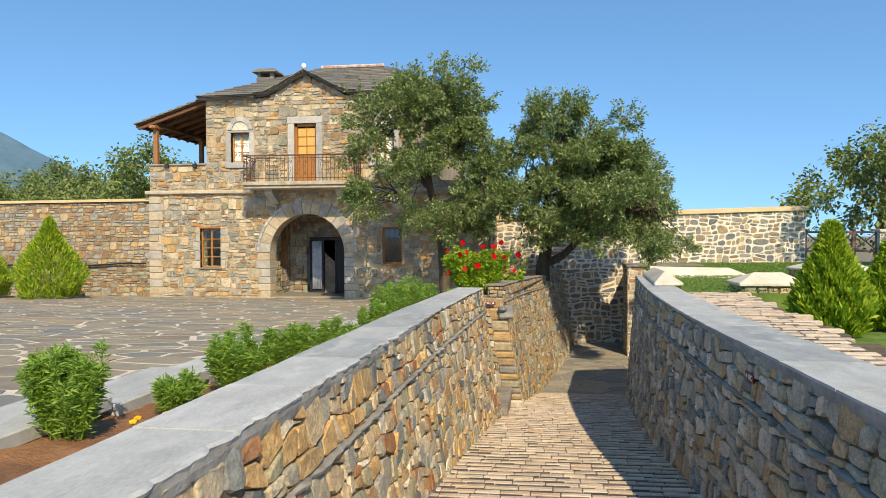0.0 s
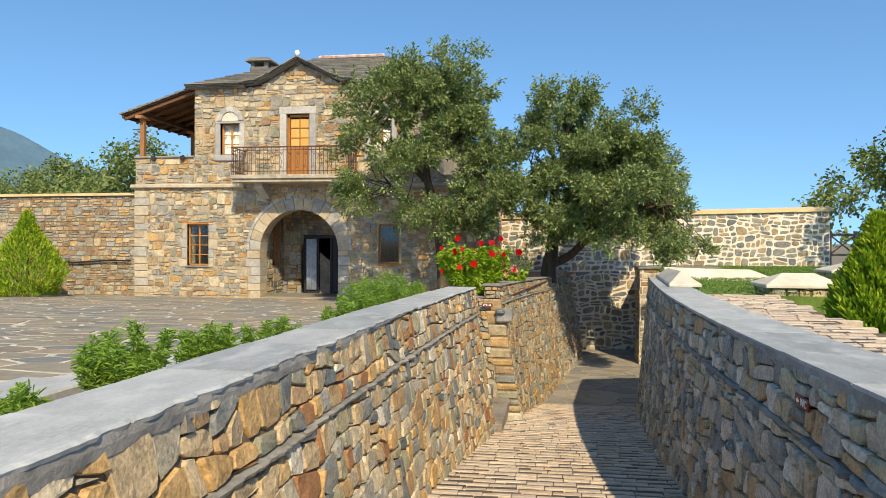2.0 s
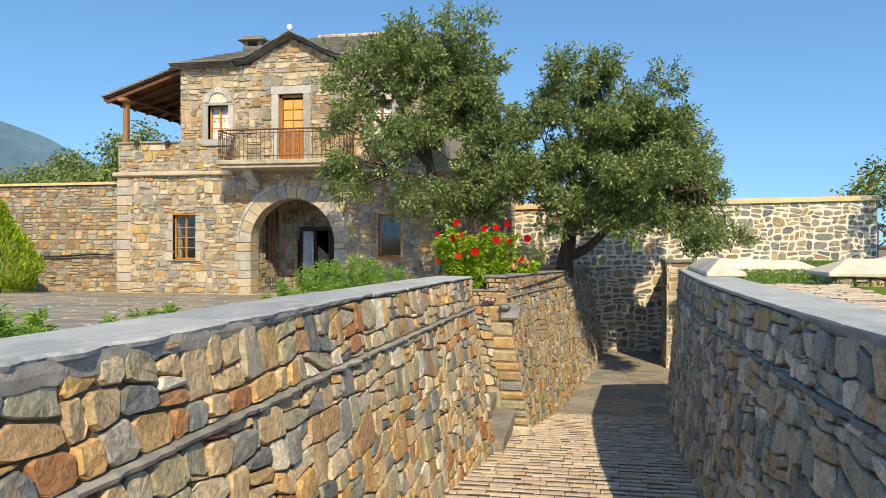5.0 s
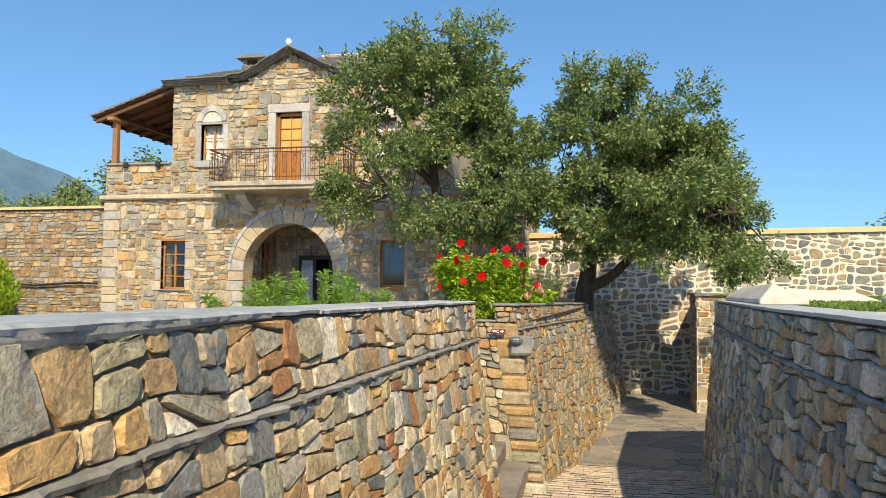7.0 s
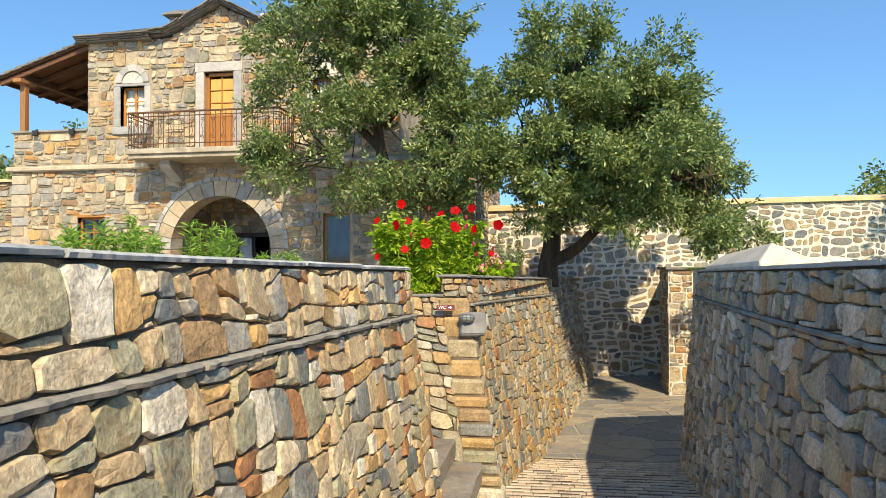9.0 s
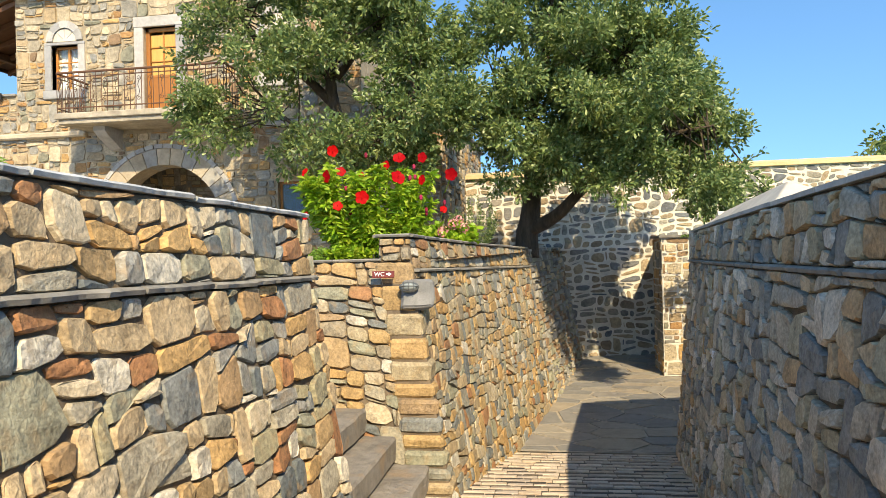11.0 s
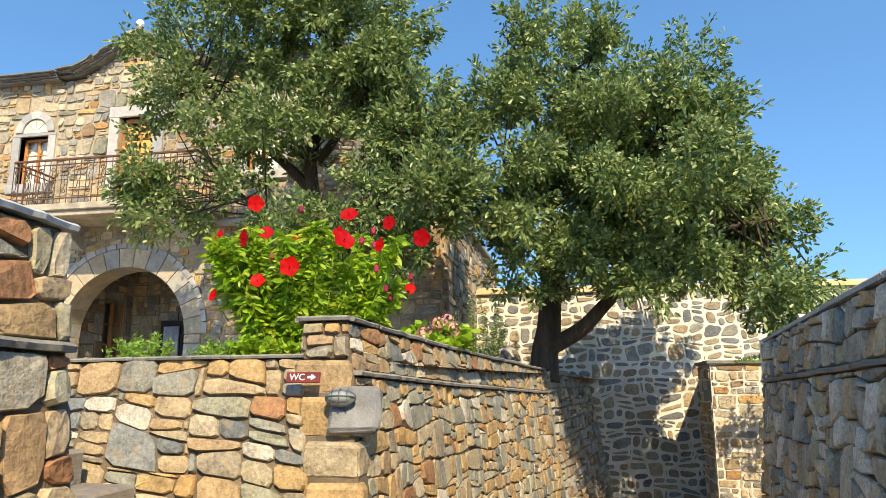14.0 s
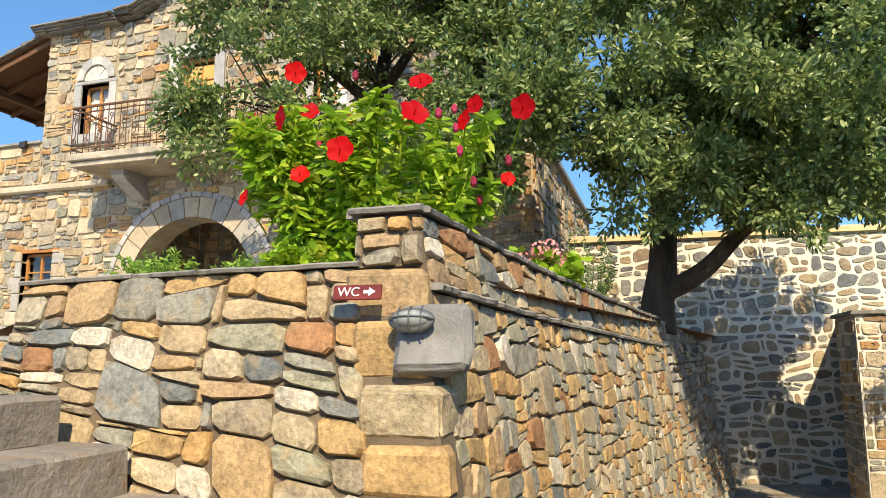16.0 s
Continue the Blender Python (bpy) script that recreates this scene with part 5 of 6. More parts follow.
box("window_sill", WIN1[0] - 0.04, WIN1[1] + 0.04, FY - 0.08, FY + 0.2, WIN1[2] - 0.05, WIN1[2], M_BAND, w1)
w2 = window("window_2", "dark glazed window with thin wooden frame", WIN2, (1, 1), 0.12)
box("window_sill", WIN2[0] - 0.04, WIN2[1] + 0.04, FY - 0.08, FY + 0.2, WIN2[2] - 0.05, WIN2[2], M_WOOD, w2)


def arched_window(name, r):
    w = window(name, "wooden casement window with white curtains under a stone arch", r, (2, 3), 0.12, M_CURTAIN)
    surround(r, 0.17, 0.0, 0.2, parent=w)
    cx = (r[0] + r[1]) / 2
    box("lintel", r[0] - 0.17, r[1] + 0.17, FY - 0.045, FY + 0.2, r[3], r[3] + 0.07, M_TRIM, w, bevel=0.01)
    voussoirs(w, cx, r[3] + 0.1, 0.30, 0.46, 5, M_TRIM, proud=0.05, depth=0.1)
    prism("lunette", [arc(cx, r[3] + 0.09, 0.295, 0, 180, 14)], inward, -0.012, 0.02, M_CREAM, w, "white lunette panel with radial bars")
    for a in (45, 90, 135):
        bm = bmesh.new()
        tube_into(bm, [(cx + 0.08 * math.cos(radians(a)), FY - 0.016, r[3] + 0.1 + 0.08 * math.sin(radians(a))), (cx + 0.29 * math.cos(radians(a)), FY - 0.016, r[3] + 0.1 + 0.29 * math.sin(radians(a)))], 0.007)
        part("radial_bar", bm, M_TRIM, w)
    return w


w3 = arched_window("window_3", ARW)
w4 = arched_window("window_4", ARW2)
bdoor = thing("door_2", "honey-stained wooden balcony door, upper half glazed with yellow blinds", "door", kind="structure")
surround(DOOR, 0.22, 0.24, 0.0, parent=bdoor)
x0, x1, z0, z1 = DOOR
for a in ((x0, x0 + 0.09, z0, z1), (x1 - 0.06, x1, z0, z1), (x0, x1, z1 - 0.09, z1)):
    box("door_frame", a[0], a[1], FY + 0.08, FY + 0.16, a[2], a[3], M_WOOD, bdoor)
box("door_panel", x0 + 0.09, x1 - 0.06, FY + 0.11, FY + 0.15, z0, z0 + 0.95, M_WOOD, bdoor)
for i in range(2):
    for j in range(3):
        a, b = x0 + 0.10 + i * 0.325, z0 + 0.98 + j * 0.32
        box("blind_panel", a, a + 0.295, FY + 0.125, FY + 0.145, b, b + 0.29, M_SHUT, bdoor)
box("rail", x0 + 0.09, x1 - 0.06, FY + 0.10, FY + 0.15, z0 + 0.92, z0 + 0.985, M_WOOD, bdoor)
for j in (1, 2):
    box("rail", x0 + 0.09, x1 - 0.06, FY + 0.105, FY + 0.15, z0 + 0.955 + j * 0.32, z0 + 0.985 + j * 0.32, M_WOOD, bdoor)
box("stile", x0 + 0.395, x0 + 0.43, FY + 0.105, FY + 0.15, z0, z1 - 0.09, M_WOOD, bdoor)

# ---- balcony ----
balcony = thing("balcony", "concrete balcony with rusty wrought-iron scroll railing", "balcony")
BX0, BX1, BY = -10.12, -6.2, 23.25
bm = box_into(bmesh.new(), BX0, BX1, BY, FY - 0.002, 3.12, 3.25, 0.015)
box_into(bm, BX0 + 0.06, BX1 - 0.06, BY + 0.06, FY - 0.002, 3.02, 3.118, 0.01)
part("slab", bm, M_CONC, balcony)
for cx in (-9.35, -6.85):
    lp = [(FY, 3.02), (BY + 0.42, 3.02), (BY + 0.42, 2.92), (BY + 0.55, 2.82), (FY - 0.28, 2.68), (FY - 0.12, 2.58), (FY, 2.56)]
    prism("corbel", [lp], lambda u, v, d: Vector((cx - 0.14 + d, u, v)), 0, 0.28, M_TRIM, balcony, "grey stone corbel")
TOPZ, LOWZ = 4.12, 3.36
runs = [((BX0 + 0.05, BY + 0.05), (BX1 - 0.05, BY + 0.05)), ((BX0 + 0.05, BY + 0.05), (BX0 + 0.05, FY)), ((BX1 - 0.05, BY + 0.05), (BX1 - 0.05, FY))]
for (ax, ay), (bx, by) in runs:
    for z, r in ((TOPZ, 0.024), (TOPZ - 0.1, 0.012), (LOWZ, 0.014)):
        part("rail", tube_into(bmesh.new(), [(ax, ay, z), (bx, by, z)], r), M_IRON, balcony)
bar = bpy.data.meshes.new("bar")
b = tube_into(bmesh.new(), [(0, 0, 3.25), (0, 0, TOPZ)], 0.009, 5)
b.to_mesh(bar)
b.free()
bar.materials.append(M_IRON)
scroll = bpy.data.meshes.new("scroll")
b = bmesh.new()
for sgn, cz in ((1, 3.50), (-1, 3.92)):
    pts = []
    for i in range(15):
        a = radians(90 * sgn + i * 34 * sgn)
        r = 0.055 * (1 - i / 19)
        pts.append((r * math.cos(a) * sgn, 0, cz + r * math.sin(a)))
    tube_into(b, pts, 0.007, 5)
tube_into(b, [(0.0, 0, 3.555), (0.02, 0, 3.66), (-0.02, 0, 3.77), (0.0, 0, 3.865)], 0.007, 5)
b.to_mesh(scroll)
b.free()
scroll.materials.append(M_IRON)
for (ax, ay), (bx, by) in runs:
    l = math.hypot(bx - ax, by - ay)
    n = max(2, round(l / 0.13))
    turn = math.degrees(math.atan2(by - ay, bx - ax))
    for i in range(n + 1):
        f = i / n
        share("bar", bar, pose(ax + (bx - ax) * f, ay + (by - ay) * f, 0), balcony)
        if i < n and i % 2 == 0:
            f = (i + 0.5) / n
            share("scroll", scroll, pose(ax + (bx - ax) * f, ay + (by - ay) * f, 0, 0, 0, turn), balcony)

# ---- roof ----


def slab_roof(parent, corners, rows, mat, seed, name="slatework", width=0.42, thick=0.045, gap=False):
    """Overlapping split-stone slabs over a plane: corners are eave left, eave right, top right, top left."""
    rnd = random.Random(seed)
    el, er, tr, tl = [Vector(c) for c in corners]
    nor = (er - el).cross(tl - el).normalized()
    if nor.z < 0:
        nor = -nor
    jv, jf = [], []
    for r in range(rows):
        f0, f1 = r / rows, min(1.0, (r + 1.5) / rows)
        a0, b0, a1, b1 = el.lerp(tl, f0), er.lerp(tr, f0), el.lerp(tl, f1), er.lerp(tr, f1)
        l = (b0 - a0).length
        if l < 0.1:
            continue
        s = -rnd.uniform(0, 0.2) / l
        while s < 1:
            w = width * rnd.uniform(0.6, 1.5) / l
            s0, s1 = max(0, s), min(1, s + w - 0.012 / l)
            mid = a0.lerp(b0, (s0 + s1) / 2)
            if s1 - s0 > 0.02 / l and not (gap and abs(mid.x + 8.2) < 1.6 * (1 - (mid.y - 23.95) / 2.05)):
                sag = rnd.uniform(-0.035, 0.02)
                down = (a0 - a1).normalized() * sag
                hgt = thick * rnd.uniform(0.8, 1.5)
                p = [a0.lerp(b0, s0) + down, a0.lerp(b0, s1) + down * rnd.uniform(0.3, 1.2), a1.lerp(b1, s1), a1.lerp(b1, s0)]
                q = len(jv)
                jv += [p[0] + nor * 0.03, p[1] + nor * 0.03, p[2], p[3], p[0] + nor * (0.03 + hgt), p[1] + nor * (0.03 + hgt), p[2] + nor * 0.02, p[3] + nor * 0.02]
                jf += [tuple(q + i for i in f) for f in ((4, 5, 6, 7), (0, 1, 5, 4), (1, 2, 6, 5), (3, 0, 4, 7), (0, 3, 2, 1))]
            s += w
    ob = mesh_ob(name, jv, jf, mat, parent)
    ob["kind"] = "stuff"
    return ob


roof = thing("house_roof", "grey split-slate hipped roof with a small front gable", "roof", kind="structure")
EZ, RZ = 6.29, 8.2
ex0, ex1, ey0, ey1 = -12.12, -3.2, 24.1, 33.4
r0, r1 = Vector((-9.0, 28.6, RZ)), Vector((-6.4, 28.6, RZ))
mesh_ob("roof_deck", [(ex0, ey0, EZ), (ex1, ey0, EZ), (ex1, ey1, EZ), (ex0, ey1, EZ), r0, r1, (-9.8, ey0, EZ), (-8.2, 26.0, 7.12), (-6.6, ey0, EZ)], [(0, 6, 7, 8, 1, 5, 4), (1, 2, 5), (2, 3, 4, 5), (3, 0, 4)], M_BEAM, roof)
slab_roof(roof, ((ex0, ey0, EZ), (ex1, ey0, EZ), r1, r0), 15, M_ROOF, 151, gap=True)
slab_roof(roof, ((ex0, ey1, EZ), (ex0, ey0, EZ), r0, r0), 15, M_ROOF, 152)
slab_roof(roof, ((ex1, ey0, EZ), (ex1, ey1, EZ), r1, r1), 15, M_ROOF, 153)
part("ridge_tiles", tube_into(bmesh.new(), [r0 + Vector((0, 0, 0.08)), r1 + Vector((0, 0, 0.08))], 0.065), material("red_ridge_tile", [(0.45, 0.25, 0.18), (0.62, 0.55, 0.5)], pieces=False, patch=5), roof, "reddish mortar ridge")
# front gable with flared eaves
prof = [(-10.05, 6.27), (-9.65, 6.31), (-9.2, 6.50), (-8.7, 6.77), (-8.2, 7.02), (-7.7, 6.77), (-7.2, 6.50), (-6.75, 6.31), (-6.35, 6.27)]
rnd = random.Random(190)
for (xa, za), (xb, zb) in zip(prof, prof[1:]):
    yb = 26.1
    for layer in range(4):
        cuts = [0.0, rnd.uniform(0.25, 0.45), rnd.uniform(0.6, 0.8), 1.0]
        for f0, f1 in zip(cuts, cuts[1:]):
            o = 0.036 * layer + rnd.uniform(-0.006, 0.006)
            y0 = 24.18 - 0.055 * layer + rnd.uniform(-0.03, 0.03)
            x0, x1, z0, z1 = xa + (xb - xa) * f0 + 0.003, xa + (xb - xa) * f1 - 0.003, za + (zb - za) * f0, za + (zb - za) * f1
            bm = bmesh.new()
            q = [(x0, y0, z0 + o), (x1, y0 + rnd.uniform(-0.02, 0.02), z1 + o), (x1, yb, z1 + o), (x0, yb, z0 + o)]
            lo = [bm.verts.new(v) for v in q]
            hi = [bm.verts.new((v[0], v[1], v[2] + 0.03)) for v in q]
            bm.faces.new(lo[::-1])
            bm.faces.new(hi)
            for k in range(4):
                bm.faces.new((lo[k], lo[(k + 1) % 4], hi[(k + 1) % 4], hi[k]))
            part("gable_slate", bm, M_ROOF, roof)
for xa, xb in ((ex0, -10.05), (-6.35, ex1)):
    for layer in range(4):
        x = xa
        rnd = random.Random(200 + layer)
        while x < xb - 0.05:
            e = min(xb, x + rnd.uniform(0.3, 0.7))
            box("eave_slab", x + 0.004, e - 0.004, 24.15 - 0.055 * layer + rnd.uniform(-0.03, 0.03), 24.5, 6.22 + 0.036 * layer, 6.248 + 0.036 * layer + rnd.uniform(0, 0.008), M_ROOF, roof, bevel=0.006)
            x = e
bm = bmesh.new()
bmesh.ops.create_icosphere(bm, subdivisions=2, radius=0.09)
for v in bm.verts:
    v.co = Vector((v.co.x, v.co.y, v.co.z * 1.25)) + Vector((-8.2, 24.08, 7.24))
part("finial", bm, M_WHITE, roof, "white rounded stone finial", True)
chimney = thing("chimney", "low dark chimney with layered slate cap", "chimney")
box("stack", -10.95, -10.25, 26.6, 27.3, 6.6, 7.5, M_ROOF, chimney, bevel=0.03)
for dx, dy in ((0, 0), (0.5, 0), (0, 0.5), (0.5, 0.5)):
    box("vent_post", -10.92 + dx, -10.78 + dx, 26.63 + dy, 26.77 + dy, 7.5, 7.68, M_ROOF, chimney)
bm = bmesh.new()
for z, o in ((7.68, 0.14), (7.735, 0.08), (7.79, 0.0)):
    box_into(bm, -10.95 - o, -10.25 + o, 26.6 - o, 27.3 + o, z, z + 0.05, 0.01)
part("cap", bm, M_ROOF, chimney)

# ---- timber porch on the roof terrace ----
porch = thing("timber_porch", "sloping timber porch roof on brown posts over the terrace", "porch")
pe, pt = Vector((-14.5, 0, 5.40)), Vector((-11.9, 0, 6.24))
py0, py1 = 24.32, 31.5
for i in range(11):
    yy = py0 + 0.1 + i * 0.7
    d = (pt - pe)
    m = Matrix.Translation((pe.x, yy, pe.z - 0.1)) @ Matrix.Rotation(-math.atan2(d.z, d.x), 4, "Y")
    box("rafter", 0, d.length, -0.045, 0.045, -0.05, 0.07, M_BEAM, porch, m=m)
mesh_ob("boarding", [(pe.x, py0, pe.z), (pt.x, py0, pt.z), (pt.x, py1, pt.z), (pe.x, py1, pe.z), (pe.x, py0, pe.z + 0.03), (pt.x, py0, pt.z + 0.03), (pt.x, py1, pt.z + 0.03), (pe.x, py1, pe.z + 0.03)],
        [(3, 2, 1, 0), (4, 5, 6, 7), (0, 1, 5, 4), (1, 2, 6, 5), (2, 3, 7, 6), (3, 0, 4, 7)], M_BEAM, porch)
slab_roof(porch, ((pe.x - 0.1, py1, pe.z), (pe.x - 0.1, py0 - 0.08, pe.z), (pt.x, py0 - 0.08, pt.z + 0.03), (pt.x, py1, pt.z + 0.03)), 8, M_ROOF, 161)
box("fascia", -14.55, -14.47, py0, py1, 5.32, 5.42, M_BEAM, porch)
box("beam", -13.98, -13.82, py0 + 0.1, py1, 5.40, 5.58, M_BEAM, porch)
for yy in (24.55, 28.0, 31.2):
    box("post", -13.98, -13.82, yy - 0.08, yy + 0.08, 3.98, 5.4, M_POST, porch)
    box("bracket", -14.02, -13.78, yy - 0.3, yy + 0.3, 5.3, 5.40, M_POST, porch)
box("post", -12.9, -12.74, 31.1, 31.26, 3.0, 5.75, M_POST, porch)
floodlights = []
for x in (-13.35, -12.3):
    fl = thing("floodlight", "small black floodlight on the parapet", "floodlight", (0, 0, 0), "parapet lamps")
    box("housing", x - 0.07, x + 0.07, FY - 0.13, FY - 0.05, 3.86, 4.0, M_BLACK, fl)
    box("mount", x - 0.02, x + 0.02, FY - 0.06, FY + 0.02, 3.96, 4.04, M_BLACK, fl)
    floodlights.append(fl)

# ---- courtyard wall to the west ----
lo = [Vector((-36, 24.9, court_z(25) - 0.3)), Vector((-14.06, 24.55, court_z(25) - 0.3))]
hi = [Vector((-36, 24.9, 2.58)), Vector((-14.06, 24.55, 2.68))]
wall_court = solid("wall_court", lo, hi, (0, 0.55, 0), M_MORTAR_GREY)
tagged(wall_court, "long coursed stone courtyard wall with tan coping", "wall", kind="structure")
surf, length, tall = ruled(lo, hi)
masonry(wall_court, courses(14.0, tall, 0.30, 0.125, 0.02, 171, jitter=0.25, spread=0.5), lambda u, v, d: surf(length - 14.0 + u, v, d), 0.025, M_COURT, 172, near=lambda u, v: u > 6, wear=(0.05, 0.2))
masonry(wall_court, courses(length - 14.0, tall, 0.5, 0.25, 0.03, 173), surf, 0.025, M_COURT, 174, fine=False)
mesh_ob("render_coping", [(-36, 24.8, 2.6), (-14.06, 24.45, 2.7), (-14.06, 25.15, 2.7), (-36, 25.5, 2.6), (-36, 24.8, 2.68), (-14.06, 24.45, 2.78), (-14.06, 25.15, 2.84), (-36, 25.5, 2.74)],
        [(3, 2, 1, 0), (4, 5, 6, 7), (0, 1, 5, 4), (2, 3, 7, 6), (1, 2, 6, 5), (3, 0, 4, 7)], M_YELLOW, wall_court, "tan rendered coping")
bm = bmesh.new()
tube_into(bm, [(-36 + i * 0.7, 24.78 - 0.0157 * (i * 0.7), 0.42 + 0.05 * math.sin(i * 1.3)) for i in range(32)], 0.03)
conduit = part("cable_conduit", bm, M_PIPE)
tagged(conduit, "dark cable conduit fixed along the courtyard wall", "conduit")

# the gatehouse and all that is fixed to it is drawn up at the origin's scale and set on its site here
GATE_SITE = Matrix.Translation((0.145, -0.195, -0.045)) @ Matrix.Scale(1.047, 4)
for ob in (gatehouse, inner_door, lantern, w1, w2, w3, w4, bdoor, balcony, roof, chimney, porch, wall_court, conduit, *floodlights):
    ob.matrix_basis = GATE_SITE

# ---- trees ----


def crown_points(lobes, n, rng, shell=0.45, clump=0.36, count=95):
    """Twig places gathered into leafy clumps over a union of ellipsoids, with the outward way at each."""
    L = np.array(lobes)
    vol = (L[:, 3] * L[:, 4] * L[:, 5]) ** 0.67
    pick = rng.choice(len(lobes), count, p=vol / vol.sum())
    d = rng.normal(size=(count, 3))
    d /= np.linalg.norm(d, axis=1, keepdims=True)
    mids = L[pick, :3] + d * (shell + (1.02 - shell) * rng.uniform(0, 1, (count, 1)) ** 0.45) * L[pick, 3:]
    size = clump * rng.uniform(0.6, 1.35, count)
    which = rng.choice(count, n, p=size ** 2 / (size ** 2).sum())
    e = rng.normal(size=(n, 3))
    e /= np.linalg.norm(e, axis=1, keepdims=True)
    p = mids[which] + e * (rng.uniform(0, 1, (n, 1)) ** 0.4) * size[which][:, None] * np.array([1.1, 1.1, 0.8])
    return p, 0.5 * d[which] + 0.7 * e


def oak(name, label, base, limbs, lobes, clusters, leaves, seed, leaf=(0.094, 0.044), mat=M_LEAF, twig_reach=0.2, count=110):
    rng = np.random.default_rng(seed)
    tree = thing(name, label, "tree")
    bm = bmesh.new()
    tips = []
    for pts, ra, rb in limbs:
        line = bend(pts, 5)
        k = len(line)
        line = [p + Vector((noise.noise(p * 1.7), noise.noise(p * 1.7 + Vector((9, 0, 0))), 0)) * 0.06 for p in line]
        tube_into(bm, line, [ra + (rb - ra) * i / (k - 1) for i in range(k)], 9)
        tips += line[k // 2:]
    part("trunk", bm, M_BARK, tree, smooth=True)
    centres, ways = crown_points(lobes, clusters, rng, count=count)
    bm = bmesh.new()
    tipa = np.array([list(t) for t in tips])
    for i in range(0, clusters, 15):
        c = centres[i]
        j = int(rng.choice(np.argsort(((tipa - c) ** 2).sum(1))[:5]))
        s = Vector(tipa[j])
        e = Vector(c)
        mid = s.lerp(e, 0.55) + Vector(rng.normal(size=3)) * 0.1
        tube_into(bm, [s, mid, e], [0.022, 0.013, 0.005], 4, cap=False)
    part("branching", bm, M_BARK, tree, smooth=True)["kind"] = "stuff"
    n = clusters * leaves
    c = np.repeat(centres, leaves, 0)
    axis = np.repeat(ways + np.array([0, 0, 0.45]) + 0.35 * rng.normal(size=(clusters, 3)), leaves, 0)
    along = rng.uniform(-0.3, 1, (n, 1)) * twig_reach
    out = rng.normal(size=(n, 3))
    places = c + axis * along + out * twig_reach * 0.16
    leaf_cloud("crown", places, 0.9 * out + 0.9 * axis, leaf[0], leaf[1], mat, tree, rng, droop=0.15)
    return tree


oak("oak_tree", "broad green oak leaning over the gatehouse front", (-3.2, 22.6, -0.6),
    [([(-3.0, 22.7, -0.6), (-3.1, 22.8, 0.6), (-3.3, 22.9, 2.0), (-3.6, 23.0, 3.2), (-3.5, 23.1, 4.4), (-3.1, 22.9, 5.6), (-2.9, 22.7, 6.6)], 0.2, 0.03),
     ([(-3.6, 23.0, 3.0), (-4.2, 22.8, 3.6), (-4.9, 22.4, 4.2), (-5.3, 22.1, 5.0)], 0.1, 0.02),
     ([(-3.5, 23.0, 3.5), (-2.9, 22.8, 4.0), (-2.3, 22.6, 4.6)], 0.09, 0.02),
     ([(-3.2, 22.9, 1.8), (-3.9, 22.5, 2.3), (-4.6, 22.2, 2.9)], 0.07, 0.02),
     ([(-3.2, 22.9, 1.6), (-2.4, 22.4, 2.3), (-1.7, 22.0, 3.0)], 0.08, 0.02)],
    [(-4.95, 21.9, 5.05, 1.15, 1.2, 1.05), (-5.05, 21.7, 3.6, 0.95, 1.2, 1.1), (-4.5, 21.8, 2.75, 1.2, 1.3, 0.95), (-3.0, 22.3, 2.9, 1.35, 1.4, 1.3),
     (-2.85, 22.4, 5.8, 0.95, 1.1, 1.2), (-1.4, 22.4, 1.9, 0.7, 0.9, 0.7), (-3.5, 21.8, 1.9, 1.0, 1.1, 0.6), (-3.2, 22.4, 4.7, 1.2, 1.3, 1.1), (-2.1, 22.4, 4.3, 0.8, 1.1, 0.95), (-1.7, 22.2, 2.7, 0.95, 1.2, 1.0), (-4.0, 21.9, 5.6, 0.8, 0.9, 0.8), (-2.2, 22.3, 5.3, 0.7, 0.8, 0.7), (-2.9, 22.4, 5.3, 0.95, 1.0, 0.8), (-3.0, 22.4, 6.1, 0.75, 0.8, 0.7), (-1.3, 22.3, 3.2, 0.7, 0.9, 0.9)],
    2150, 32, 305, count=128)
